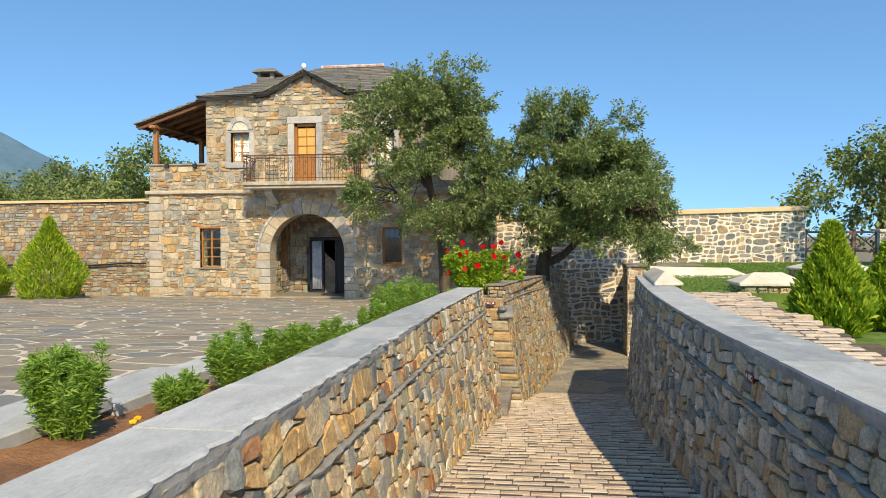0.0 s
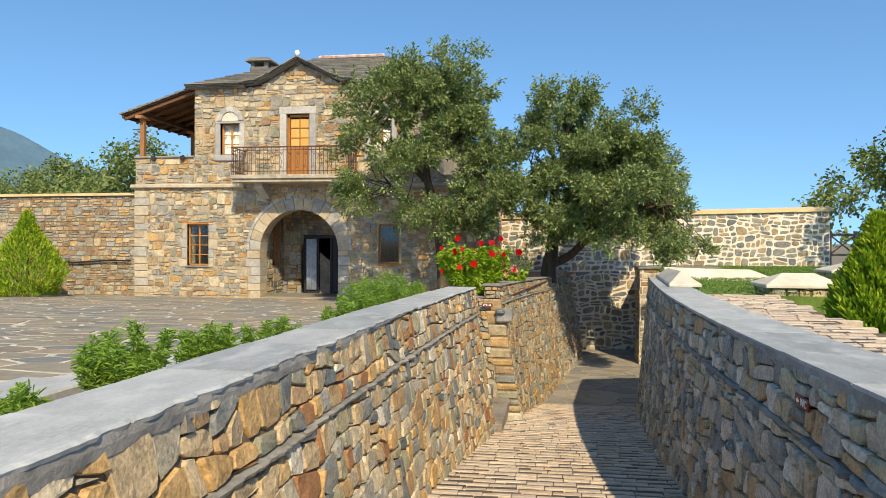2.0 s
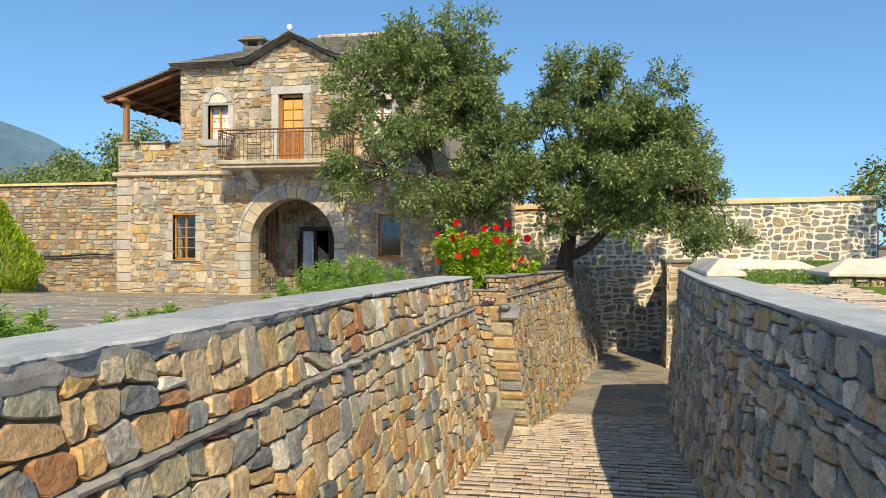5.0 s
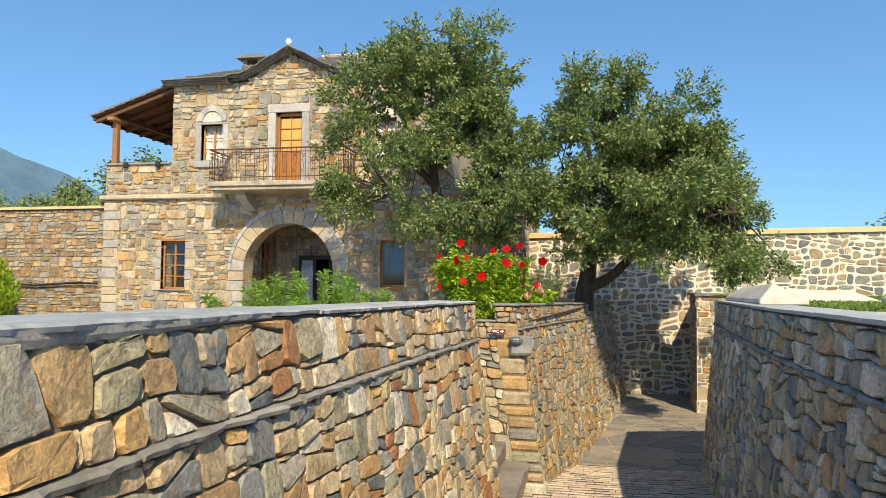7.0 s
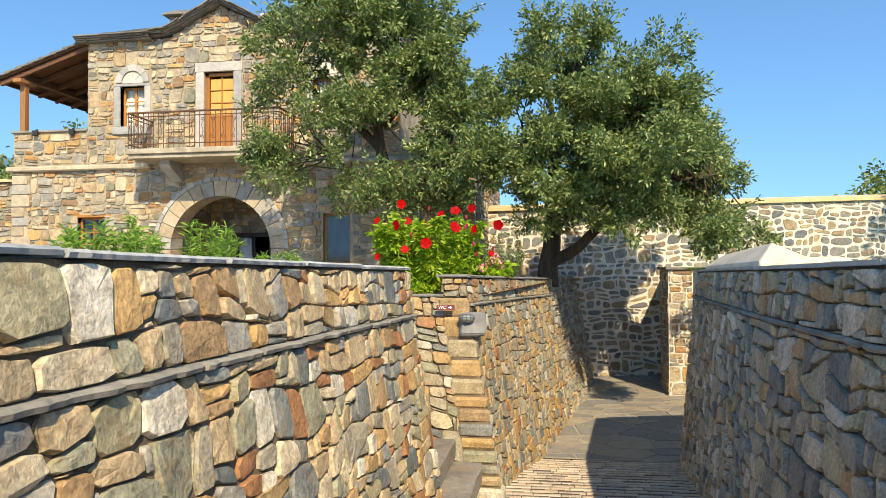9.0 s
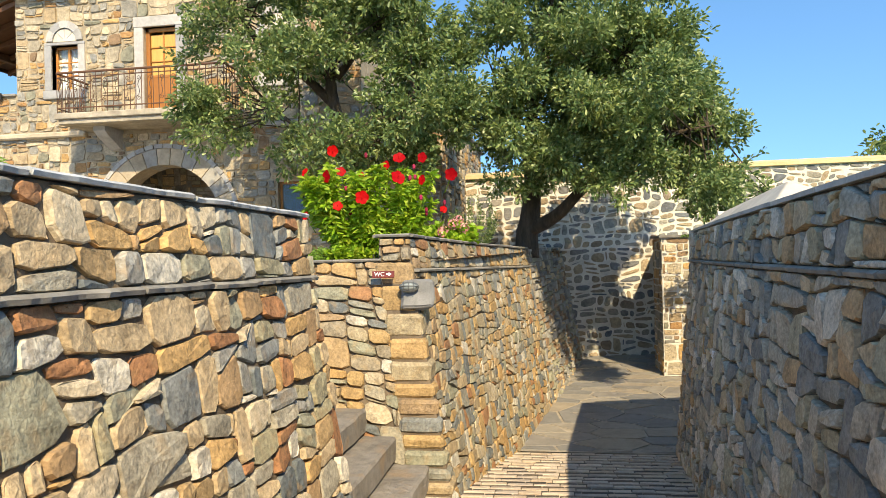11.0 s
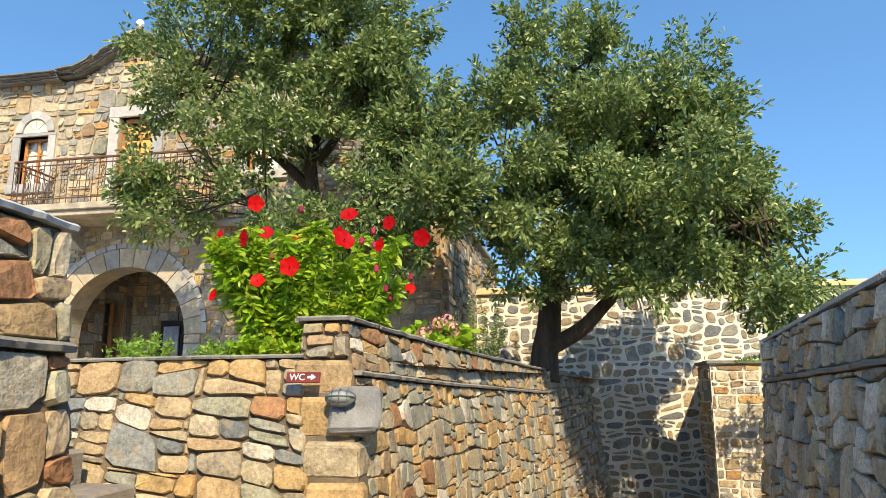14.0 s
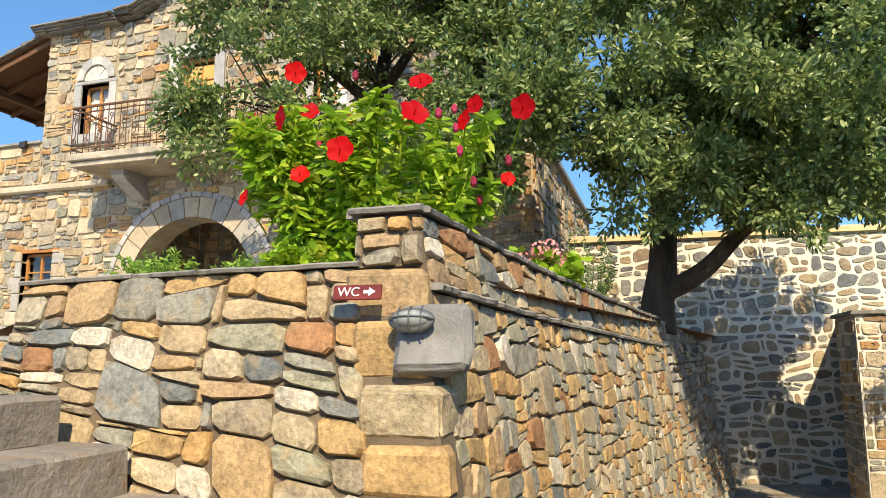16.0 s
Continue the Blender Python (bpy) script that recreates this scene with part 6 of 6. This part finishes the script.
oak("oak_tree", "spreading green oak with a dark forked trunk at the terrace corner", (0.1, 24.4, 0.0),
    [([(0.02, 24.75, -0.1), (0.08, 24.75, 0.5), (0.2, 24.8, 1.3), (0.15, 24.7, 2.2), (0.3, 24.4, 3.2), (0.6, 24.1, 4.3), (0.7, 23.9, 5.2)], 0.27, 0.03),
     ([(0.1, 24.7, 0.45), (0.65, 24.5, 0.75), (1.2, 24.3, 1.25), (2.0, 24.1, 1.8), (2.9, 23.8, 2.2), (3.6, 23.6, 2.3)], 0.16, 0.02),
     ([(0.2, 24.7, 1.6), (0.8, 24.3, 2.4), (1.5, 24.0, 3.2), (2.1, 23.8, 3.9)], 0.12, 0.02),
     ([(0.15, 24.7, 1.9), (-0.3, 24.2, 2.7), (-0.5, 23.8, 3.6)], 0.10, 0.02),
     ([(0.3, 24.4, 3.0), (0.1, 24.0, 4.2), (-0.1, 23.9, 5.2), (-0.15, 23.9, 5.6)], 0.07, 0.012)],
    [(0.35, 23.7, 5.1, 1.0, 1.2, 0.85), (1.4, 23.9, 4.75, 1.15, 1.3, 1.0), (2.25, 24.2, 4.5, 0.8, 0.9, 0.8), (3.2, 24.4, 2.6, 0.75, 0.9, 0.8), (2.2, 24.2, 3.95, 1.0, 1.2, 1.0), (2.75, 24.3, 2.95, 0.95, 1.2, 1.05), (0.4, 23.2, 3.6, 1.3, 1.5, 1.1), (1.7, 22.9, 3.1, 1.4, 1.6, 1.2),
     (-0.4, 23.3, 2.7, 0.8, 1.2, 0.9), (0.6, 22.9, 2.4, 1.1, 1.4, 0.75), (2.2, 23.4, 2.0, 1.2, 1.4, 0.8), (3.4, 24.4, 1.85, 0.85, 1.0, 0.7), (4.3, 24.6, 1.15, 0.7, 0.8, 0.45), (2.3, 25.2, 3.2, 1.2, 1.3, 1.1), (1.8, 26.0, 3.2, 1.2, 1.2, 1.0), (1.0, 25.6, 4.2, 1.1, 1.2, 0.9), (3.3, 25.0, 2.3, 1.0, 1.1, 0.9), (3.4, 26.8, 3.2, 1.2, 1.2, 1.1), (2.6, 27.2, 2.7, 1.2, 1.0, 0.9), (-0.3, 23.7, 1.5, 0.75, 0.9, 0.55), (1.7, 23.3, 1.5, 0.9, 1.0, 0.5), (3.0, 23.4, 1.25, 0.9, 0.9, 0.5), (0.9, 23.2, 1.7, 0.8, 0.9, 0.5)],
    4500, 32, 302, count=198)


def shrub_cloud(name, label, cat, at, h, r, clusters, leaves, size, mat, seed, group="", upright=0.9, stems=14):
    """A bushy plant: thin stems from one root with leaves along them."""
    rng = np.random.default_rng(seed)
    ob = thing(name, label, cat, (0, 0, 0), group)
    bm = bmesh.new()
    P, W = [], []
    for i in range(stems):
        a, rr = rng.uniform(0, 2 * math.pi), r * rng.uniform(0.1, 1) ** 0.6
        tip = Vector((at[0] + rr * math.cos(a), at[1] + rr * math.sin(a), at[2] + h * rng.uniform(0.6, 1.0) * (1 - 0.25 * (rr / r) ** 2)))
        root = Vector((at[0] + 0.25 * rr * math.cos(a), at[1] + 0.25 * rr * math.sin(a), at[2] - 0.05))
        mid = root.lerp(tip, 0.5) + Vector((0.06 * math.cos(a), 0.06 * math.sin(a), 0.04)) * h
        line = bend([root, mid, tip], 4)
        tube_into(bm, line, [0.009 * (1 - 0.7 * k / (len(line) - 1)) for k in range(len(line))], 4, cap=False)
        m = clusters * leaves // stems
        for _ in range(m):
            f = rng.uniform(0.22, 1.0)
            k = min(int(f * (len(line) - 1)), len(line) - 2)
            p = line[k].lerp(line[k + 1], f * (len(line) - 1) - k)
            w = Vector((rng.normal(), rng.normal(), rng.normal() * 0.5 + upright))
            P.append(list(p + Vector(rng.normal(size=3)) * 0.015))
            W.append(list(w))
    part("stemwork", bm, mat, ob)["kind"] = "stuff"
    leaf_cloud("foliage", np.array(P), np.array(W), size[0], size[1], mat, ob, rng)
    return ob


# border plants in the bed beside the parapet
BORDER = [(-2.92, 4.4, 0.68, 0.28, 0), (-2.6, 6.25, 0.64, 0.30, 1), (-2.55, 7.25, 0.60, 0.26, 2), (-2.5, 8.5, 0.56, 0.28, 3), (-2.45, 10.7, 0.72, 0.32, 4), (-2.4, 11.6, 0.98, 0.34, 5), (-2.35, 12.6, 1.05, 0.42, 6), (-2.3, 13.7, 0.95, 0.40, 7), (-2.7, 5.3, 0.32, 0.17, 8), (-2.8, 2.4, 0.3, 0.2, 9), (-2.4, 9.6, 0.35, 0.2, 10)]
for x, y, h, r, k in BORDER:
    shrub_cloud("border_plant", "bushy green border plant with narrow leaves in red soil", "plant", (x, y, court_z(y) - 0.1), h, r, 110 + int(420 * r), 24, (0.07, 0.011), M_LEAF_BED, 320 + k, "border plants", stems=10 + int(50 * r))
for k, (x, y) in enumerate(((-2.45, 4.35), (-2.35, 4.5), (-2.25, 6.6), (-2.42, 4.25))):
    fl = thing("marigold", "small yellow-orange flower at the bed edge", "flower", (0, 0, 0), "bed flowers")
    z = court_z(y) + 0.02
    part("stem", tube_into(bmesh.new(), [(x, y, z - 0.12), (x, y, z + 0.03)], 0.004), M_LEAF_BED, fl)
    bm = bmesh.new()
    bmesh.ops.create_icosphere(bm, subdivisions=1, radius=0.028)
    for v in bm.verts:
        v.co = Vector((v.co.x, v.co.y, v.co.z * 0.6)) + Vector((x, y, z + 0.04))
    part("flower_head", bm, M_GOLD, fl)
hose = part("irrigation_hose", tube_into(bmesh.new(), [(-2.3 + 0.06 * math.sin(i * 0.9), 1.0 + i * 0.5, court_z(1.0 + i * 0.5) - 0.045 + 0.012 * math.sin(i * 1.7)) for i in range(27)], 0.011), M_PIPE)
tagged(hose, "black drip irrigation hose lying on the soil", "hose")

# hibiscus on the terrace
hib = shrub_cloud("hibiscus_bush", "hibiscus bush with bright green leaves and crimson flowers", "shrub", (-1.62, 18.1, -0.1), 1.36, 0.95, 330, 24, (0.115, 0.034), M_LEAF_HIB, 341, stems=44, upright=0.3)
FLOWERS = [(-1.9, 17.55, 1.26, 0.9), (-1.15, 17.7, 1.16, 1), (-1.14, 17.55, 0.92, 1.15), (-0.55, 17.75, 0.96, 1), (-1.82, 17.6, 1.02, 0.8), (-1.95, 17.5, 0.96, 1), (-1.52, 17.4, 0.70, 1.05), (-1.85, 17.55, 0.62, 0.8), (-0.88, 17.7, 0.90, 0.8), (-2.28, 17.7, 1.04, 0.7), (-1.6, 17.7, 0.98, 0.55), (-0.66, 17.8, 0.56, 0.6), (-2.25, 17.6, 0.52, 0.7), (-1.45, 18.3, 1.15, 0.9), (-1.0, 18.4, 1.25, 0.9)]


def hibiscus_flower(parent, at, scale, rng):
    face = Vector((rng.uniform(-0.8, 1.0), -1, rng.uniform(-0.2, 0.7))).normalized()
    turn = face.to_track_quat("Z", "Y").to_matrix().to_4x4()
    m = Matrix.Translation(at) @ turn
    bm = bmesh.new()
    R = 0.076 * scale
    c = bm.verts.new(m @ Vector((0, 0, 0)))
    ring = []
    for i in range(30):
        a = i * math.pi / 15
        rr = R * (0.84 + 0.16 * abs(math.cos(2.5 * a)) ** 0.6) * rng.uniform(0.96, 1.04)
        ring.append(bm.verts.new(m @ Vector((rr * math.cos(a), rr * math.sin(a), R * (0.2 + 0.05 * math.sin(5 * a))))))
    for i in range(30):
        bm.faces.new((c, ring[i], ring[(i + 1) % 30]))
    part("petals", bm, M_PETAL, parent, "crimson petals", True)
    part("stamen", tube_into(bmesh.new(), [m @ Vector((0, 0, 0)), m @ Vector((0, 0, R * 0.5))], 0.003 * scale), M_PETAL, parent)


prng = random.Random(345)
for x, y, z, s in FLOWERS:
    hibiscus_flower(hib, Vector((x, y, z)), s, prng)
    part("flower_stem", tube_into(bmesh.new(), [(x, y + 0.01, z - 0.01), (x * 0.9 - 0.16, y + 0.15, z - 0.2)], 0.005), M_LEAF_HIB, hib)
for k in range(16):
    x, y, z = prng.uniform(-2.3, -0.6), prng.uniform(17.5, 18.3), prng.uniform(0.5, 1.32)
    bm = bmesh.new()
    bmesh.ops.create_icosphere(bm, subdivisions=1, radius=0.022)
    for v in bm.verts:
        v.co = Vector((v.co.x, v.co.y, v.co.z * 1.7)) + Vector((x, y, z))
    part("bud", bm, M_BUD, hib)
shrub_cloud("ground_cover_plant", "low bright green plant on the terrace edge", "plant", (-1.75, 17.5, -0.05), 0.22, 0.35, 70, 18, (0.07, 0.04), M_LEAF_HIB, 351)
shrub_cloud("ground_cover_plant", "low green bushy herb beside the steps wall", "plant", (-2.17, 17.55, -0.08), 0.25, 0.2, 60, 18, (0.05, 0.014), M_LEAF_BED, 352, stems=30)
shrub_cloud("ground_cover_plant", "low green bushy herb beside the steps wall", "plant", (-2.8, 17.55, -0.1), 0.32, 0.3, 90, 18, (0.05, 0.014), M_LEAF_BED, 353, stems=30)
hyd = shrub_cloud("hydrangea", "pale green hydrangea with faded pink flower heads", "shrub", (-0.95, 20.2, -0.05), 0.55, 0.5, 80, 16, (0.13, 0.09), M_LEAF_HIB, 354, stems=22)
for k, (x, y, z) in enumerate(((-0.85, 19.9, 0.46), (-0.7, 20.0, 0.4), (-0.98, 19.8, 0.36), (-0.8, 20.2, 0.52), (-0.6, 20.3, 0.38))):
    bm = bmesh.new()
    rr = random.Random(k)
    for _ in range(60):
        d = Vector((rr.gauss(0, 1), rr.gauss(0, 1), rr.gauss(0, 1))).normalized()
        c = Vector((x, y, z)) + 0.085 * d
        s = d.orthogonal().normalized() * 0.018
        t = d.cross(s)
        bm.faces.new([bm.verts.new(c + s), bm.verts.new(c + t), bm.verts.new(c - s), bm.verts.new(c - t)])
    part("flower_head", bm, M_PINK, hyd, "faded pink flower head")["kind"] = "stuff"
shrub_cloud("dark_shrub", "dark olive shrub under the oak", "shrub", (-0.85, 22.6, 0.0), 1.15, 0.5, 110, 18, (0.06, 0.02), M_LEAF, 355, stems=26)


# ---- golden thuja shrubs ----
def thuja(at, h, r, seed, n=9000):
    rng = np.random.default_rng(seed)
    ob = thing("thuja_shrub", "golden-green conical thuja shrub", "shrub", (0, 0, 0), "thujas")
    part("trunk", tube_into(bmesh.new(), [at, (at[0], at[1], at[2] + h * 0.8)], [0.06, 0.015]), M_BARK, ob)
    f = rng.uniform(0, 1, n) ** 1.25
    a = rng.uniform(0, 2 * math.pi, n)
    prof = np.where(f < 0.25, 0.72 + 1.1 * f, 1.0 * (1 - (f - 0.25) / 0.78) ** 1.15)
    lump = 1 + 0.22 * np.sin(a * 5 + f * 9 + seed) * np.sin(f * 17 + a * 3)
    rr = r * prof * lump * (0.55 + 0.45 * rng.uniform(0, 1, n) ** 0.4)
    P = np.stack([at[0] + rr * np.cos(a), at[1] + rr * np.sin(a), at[2] + 0.04 + h * 0.95 * f], 1)
    W = np.stack([0.55 * np.cos(a), 0.55 * np.sin(a), np.full(n, 1.0)], 1) + 0.35 * rng.normal(size=(n, 3))
    leaf_cloud("foliage", P, W, 0.15, 0.04, M_LEAF_CYP, ob, rng, droop=0.0)
    return ob


thuja((-17.0, 23.0, court_z(23.0)), 2.85, 1.2, 361)
thuja((-19.7, 22.8, court_z(22.8)), 2.4, 1.2, 362)
thuja((4.68, 12.6, -0.26), 1.84, 0.6, 363, 11000)
thuja((6.0, 13.6, -0.26), 1.5, 0.5, 364, 7000)

# ---- lawn ----
rng = np.random.default_rng(371)
n = 26000
P = np.stack([rng.uniform(2.7, 12, n), rng.uniform(14.7, 32, n), np.full(n, 0.0)], 1)
P[:, 2] = 0.40 - (P[:, 1] + 8) * 0.00381
keep = (P[:, 0] > 2.8 + np.maximum(0, P[:, 1] - 15) * 0.06) & (P[:, 1] < 29.8 + 0.25 * P[:, 0])
P = P[keep]
lawn = leaf_cloud("lawn_grass", P, rng.normal(size=(len(P), 3)) * 0.5 + np.array([0, 0, 1.0]), 0.07, 0.02, M_GRASS, None, rng)
tagged(lawn, "short mown green lawn grass", "grass", kind="stuff")

# ---- fence and low wall past the far wall ----
fence = thing("wooden_fence", "brown wooden rail fence with crossed braces", "fence")
fz = 0.35
for k in range(4):
    x, y = 11.6 + 1.15 * k, 33.9 + 0.35 * k
    box("post", x - 0.07, x + 0.07, y - 0.07, y + 0.07, fz - 0.4, fz + 1.35, M_FENCE, fence)
    if k < 3:
        x2, y2 = x + 1.15, y + 0.35
        for z in (0.35, 1.2):
            part("rail", tube_into(bmesh.new(), [(x, y, fz + z), (x2, y2, fz + z)], 0.05), M_FENCE, fence)
        part("brace", tube_into(bmesh.new(), [(x, y, fz + 0.35), (x2, y2, fz + 1.2)], 0.035), M_FENCE, fence)
        part("brace", tube_into(bmesh.new(), [(x, y, fz + 1.2), (x2, y2, fz + 0.35)], 0.035), M_FENCE, fence)
wall_far = box("wall_far_east", 15.0, 26.0, 34.6, 35.1, -0.5, 1.55, M_MORTAR_PALE, None, bevel=0.0)
tagged(wall_far, "low pale stone wall with rendered coping beyond the fence", "wall", kind="structure")
masonry(wall_far, courses(6.0, 1.9, 0.46, 0.25, 0.08, 381), lambda u, v, d: Vector((15.0 + u, 34.6 - d, -0.4 + v)), 0.02, M_BACK, 382, fine=False)
box("render_coping", 14.95, 26.0, 34.5, 35.2, 1.55, 1.68, M_CREAM, wall_far)

# ---- distant trees and hills ----


def far_tree(at, h, r, seed, mat=M_LEAF_FAR):
    rng = np.random.default_rng(seed)
    rr = random.Random(seed)
    lobes = [(at[0] + rr.uniform(-0.6, 0.6) * r, at[1] + rr.uniform(-0.6, 0.6) * r, at[2] + h * rr.uniform(0.35, 0.82), r * rr.uniform(0.4, 0.65), r * rr.uniform(0.4, 0.65), h * rr.uniform(0.13, 0.22)) for _ in range(11)]
    lobes.append((at[0], at[1], at[2] + h * 0.8, r * 0.5, r * 0.5, h * 0.2))
    tree = thing("woodland_tree", "leafy green woodland tree beyond the walls", "tree", (0, 0, 0), "woodland")
    part("trunk", tube_into(bmesh.new(), [at, (at[0], at[1], at[2] + h * 0.5), (at[0] + 0.2, at[1], at[2] + h * 0.85)], [0.035 * h, 0.022 * h, 0.006 * h], 7), M_BARK, tree)
    c, d = crown_points(lobes, 420, rng, 0.4, 0.075 * h, 60)
    k = 24
    P = np.repeat(c, k, 0) + rng.normal(size=(420 * k, 3)) * 0.024 * h
    leaf_cloud("crown", P, np.repeat(d, k, 0) + 0.7 * rng.normal(size=(420 * k, 3)), 0.024 * h, 0.012 * h, mat, tree, rng)
    return tree


for k, (x, y, h, r) in enumerate(((-22.0, 38, 11.8, 4.4), (-27.5, 42, 10.4, 4.6), (-33, 46, 11.2, 5), (-38, 52, 12.4, 6), (-44, 56, 12.4, 6), (-25, 50, 12.0, 5), (-31, 56, 12.6, 5.5), (-18.0, 44, 12.4, 4.4), (-36, 42, 9.8, 4.2), (-20.0, 52, 13, 5), (-47, 47, 10.8, 5), (-29.5, 38, 9.0, 3.4), (-24.5, 36, 8.6, 3.2), (-16.5, 40, 10.6, 3.6),
                                  (19.6, 45, 12.6, 4.6), (24.5, 44, 11.4, 4.6), (29, 50, 13, 5))):
    h *= 0.93
    far_tree((x, y, -4.2), h, r, 400 + k)
# unseen tree on the east terrace, added to shade the back wall's right end
far_tree((15.6, 25.5, 0.2), 11.0, 2.7, 460)
shrub_cloud("roadside_shrub", "leafy green shrub outside the gate", "shrub", (-15.3, 48.0, -1.1), 4.6, 3.4, 420, 24, (0.22, 0.11), M_LEAF_FAR, 450, stems=40)
bm = bmesh.new()
n = 60
prev = None
for i in range(n + 1):
    f = i / n
    a = radians(118 + 30 * f)
    d = 1900
    x, y = d * math.cos(a), d * math.sin(a)
    hh = 50 + 325 * max(0, min(1, (f - 0.05) / 0.55)) ** 0.8 * (1 + 0.07 * noise.noise(Vector((f * 9, 0, 0))) + 0.02 * noise.noise(Vector((f * 40, 3, 0))))
    cur = (bm.verts.new((x, y, -10)), bm.verts.new((x * 1.15, y * 1.15, hh)))
    if prev:
        bm.faces.new((prev[0], prev[1], cur[1], cur[0]))
    prev = cur
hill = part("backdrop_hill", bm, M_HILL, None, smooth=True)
tagged(hill, "hazy blue wooded mountain on the horizon", "mountain", kind="structure")

# ---- signs, lamps and small fittings ----


def wc_sign(m, arrow_dir, w=0.235, h=0.072):
    """m: the sign's middle, x along it and z out of its face."""
    s = thing("wc_sign", "small maroon wooden sign with white lettering and arrow", "sign", (0, 0, 0), "signs")
    s.matrix_basis = m
    part("board", box_into(bmesh.new(), -w / 2, w / 2, -h / 2, h / 2, -0.012, 0.0, 0.003), M_SIGN, s)
    text_part("lettering", "WC", 0.062, Matrix.Translation((-0.04 * arrow_dir, -0.001, 0.002)), M_WHITE, s)
    bm = bmesh.new()
    lp = [(0.02, -0.008), (0.045, -0.008), (0.045, -0.022), (0.078, 0), (0.045, 0.022), (0.045, 0.008), (0.02, 0.008)]
    bm.faces.new([bm.verts.new((arrow_dir * (x + 0.012), y, 0.003)) for x, y in (lp if arrow_dir > 0 else lp[::-1])])
    part("arrow", bm, M_WHITE, s)
    return s


def facing(at, normal):
    n = Vector(normal).normalized()
    x = Vector((0, 0, 1)).cross(n).normalized()
    return Matrix.Translation(at) @ Matrix((x, n.cross(x), n)).transposed().to_4x4()


wc_sign(facing((-1.17, 16.88, -0.15), (0.05, -1, 0.25)), 1)
wc_sign(facing((1.705, 6.38, 0.25), (-1, 0.0, 0.05)), -1)


def bulkhead(m, s=1.0, label="grey oval bulkhead lamp with ribbed glass guard"):
    ob = thing("bulkhead_lamp", label, "lamp", (0, 0, 0), "wall lamps")
    ob.matrix_basis = m
    bm = bmesh.new()
    bmesh.ops.create_uvsphere(bm, u_segments=20, v_segments=10, radius=1.0)
    for v in bm.verts:
        v.co = Vector((v.co.x * 0.105 * s, v.co.y * 0.058 * s, max(v.co.z, 0) * 0.03 * s))
    part("housing", bm, M_GREYMETAL, ob, smooth=True)
    bm = bmesh.new()
    bmesh.ops.create_uvsphere(bm, u_segments=20, v_segments=10, radius=1.0)
    for v in bm.verts:
        v.co = Vector((v.co.x * 0.085 * s, v.co.y * 0.04 * s, 0.012 * s + max(v.co.z, 0) * 0.045 * s))
    part("lens", bm, material("frosted_lens", [(0.27, 0.30, 0.28), (0.33, 0.35, 0.33)], rough=0.25, pieces=False, bump=0.1, spec=0.6), ob, "frosted grey glass", True)
    for x in (-0.05, 0.0, 0.05):
        pts = [(x * s, 0.06 * s * math.sin(radians(a)), 0.062 * s * math.cos(radians(a)) * (1 - abs(x) * 4)) for a in range(-80, 81, 20)]
        part("guard_bar", tube_into(bmesh.new(), pts, 0.004 * s), M_GREYMETAL, ob)
    pts = [(0.1 * s * math.sin(radians(a)), 0, 0.062 * s * math.cos(radians(a))) for a in range(-85, 86, 17)]
    part("guard_bar", tube_into(bmesh.new(), pts, 0.004 * s), M_GREYMETAL, ob)
    return ob


bm = box_into(bmesh.new(), -0.17, 0.17, -0.16, 0.15, -0.12, 0.0, 0.03)
bmesh.ops.subdivide_edges(bm, edges=bm.edges, cuts=2)
for v in bm.verts:
    v.co += Vector((noise.noise(v.co * 12), noise.noise(v.co * 12 + Vector((4, 0, 0))), 0.6 * noise.noise(v.co * 12 + Vector((0, 4, 0))))) * 0.02
block = part("lamp_block", bm, material("grey_granite_block", [(0.19, 0.19, 0.18), (0.24, 0.235, 0.22)], pieces=False, bump=0.8), wall_front, "large grey stone block")
block.matrix_basis = facing((-0.81, 16.88, -0.345), (0.12, -1, 0.29))
bulkhead(facing((-0.89, 16.835, -0.285), (0.12, -1, 0.29)))
bulkhead(facing((1.60, 7.6, -0.36), (-1, 0, 0.08)), 0.8)
bulkhead(facing((1.80, 12.9, -1.42), (-1, 0.1, 0.08)), 0.8)
jb = thing("junction_box", "small pale plastic junction box on the wall", "junction box")
jb.matrix_basis = facing((2.22, 17.3, -1.05), (-1, 0.1, 0.08))
part("box", box_into(bmesh.new(), -0.06, 0.06, -0.04, 0.04, -0.02, 0.04, 0.008), M_WHITE, jb)
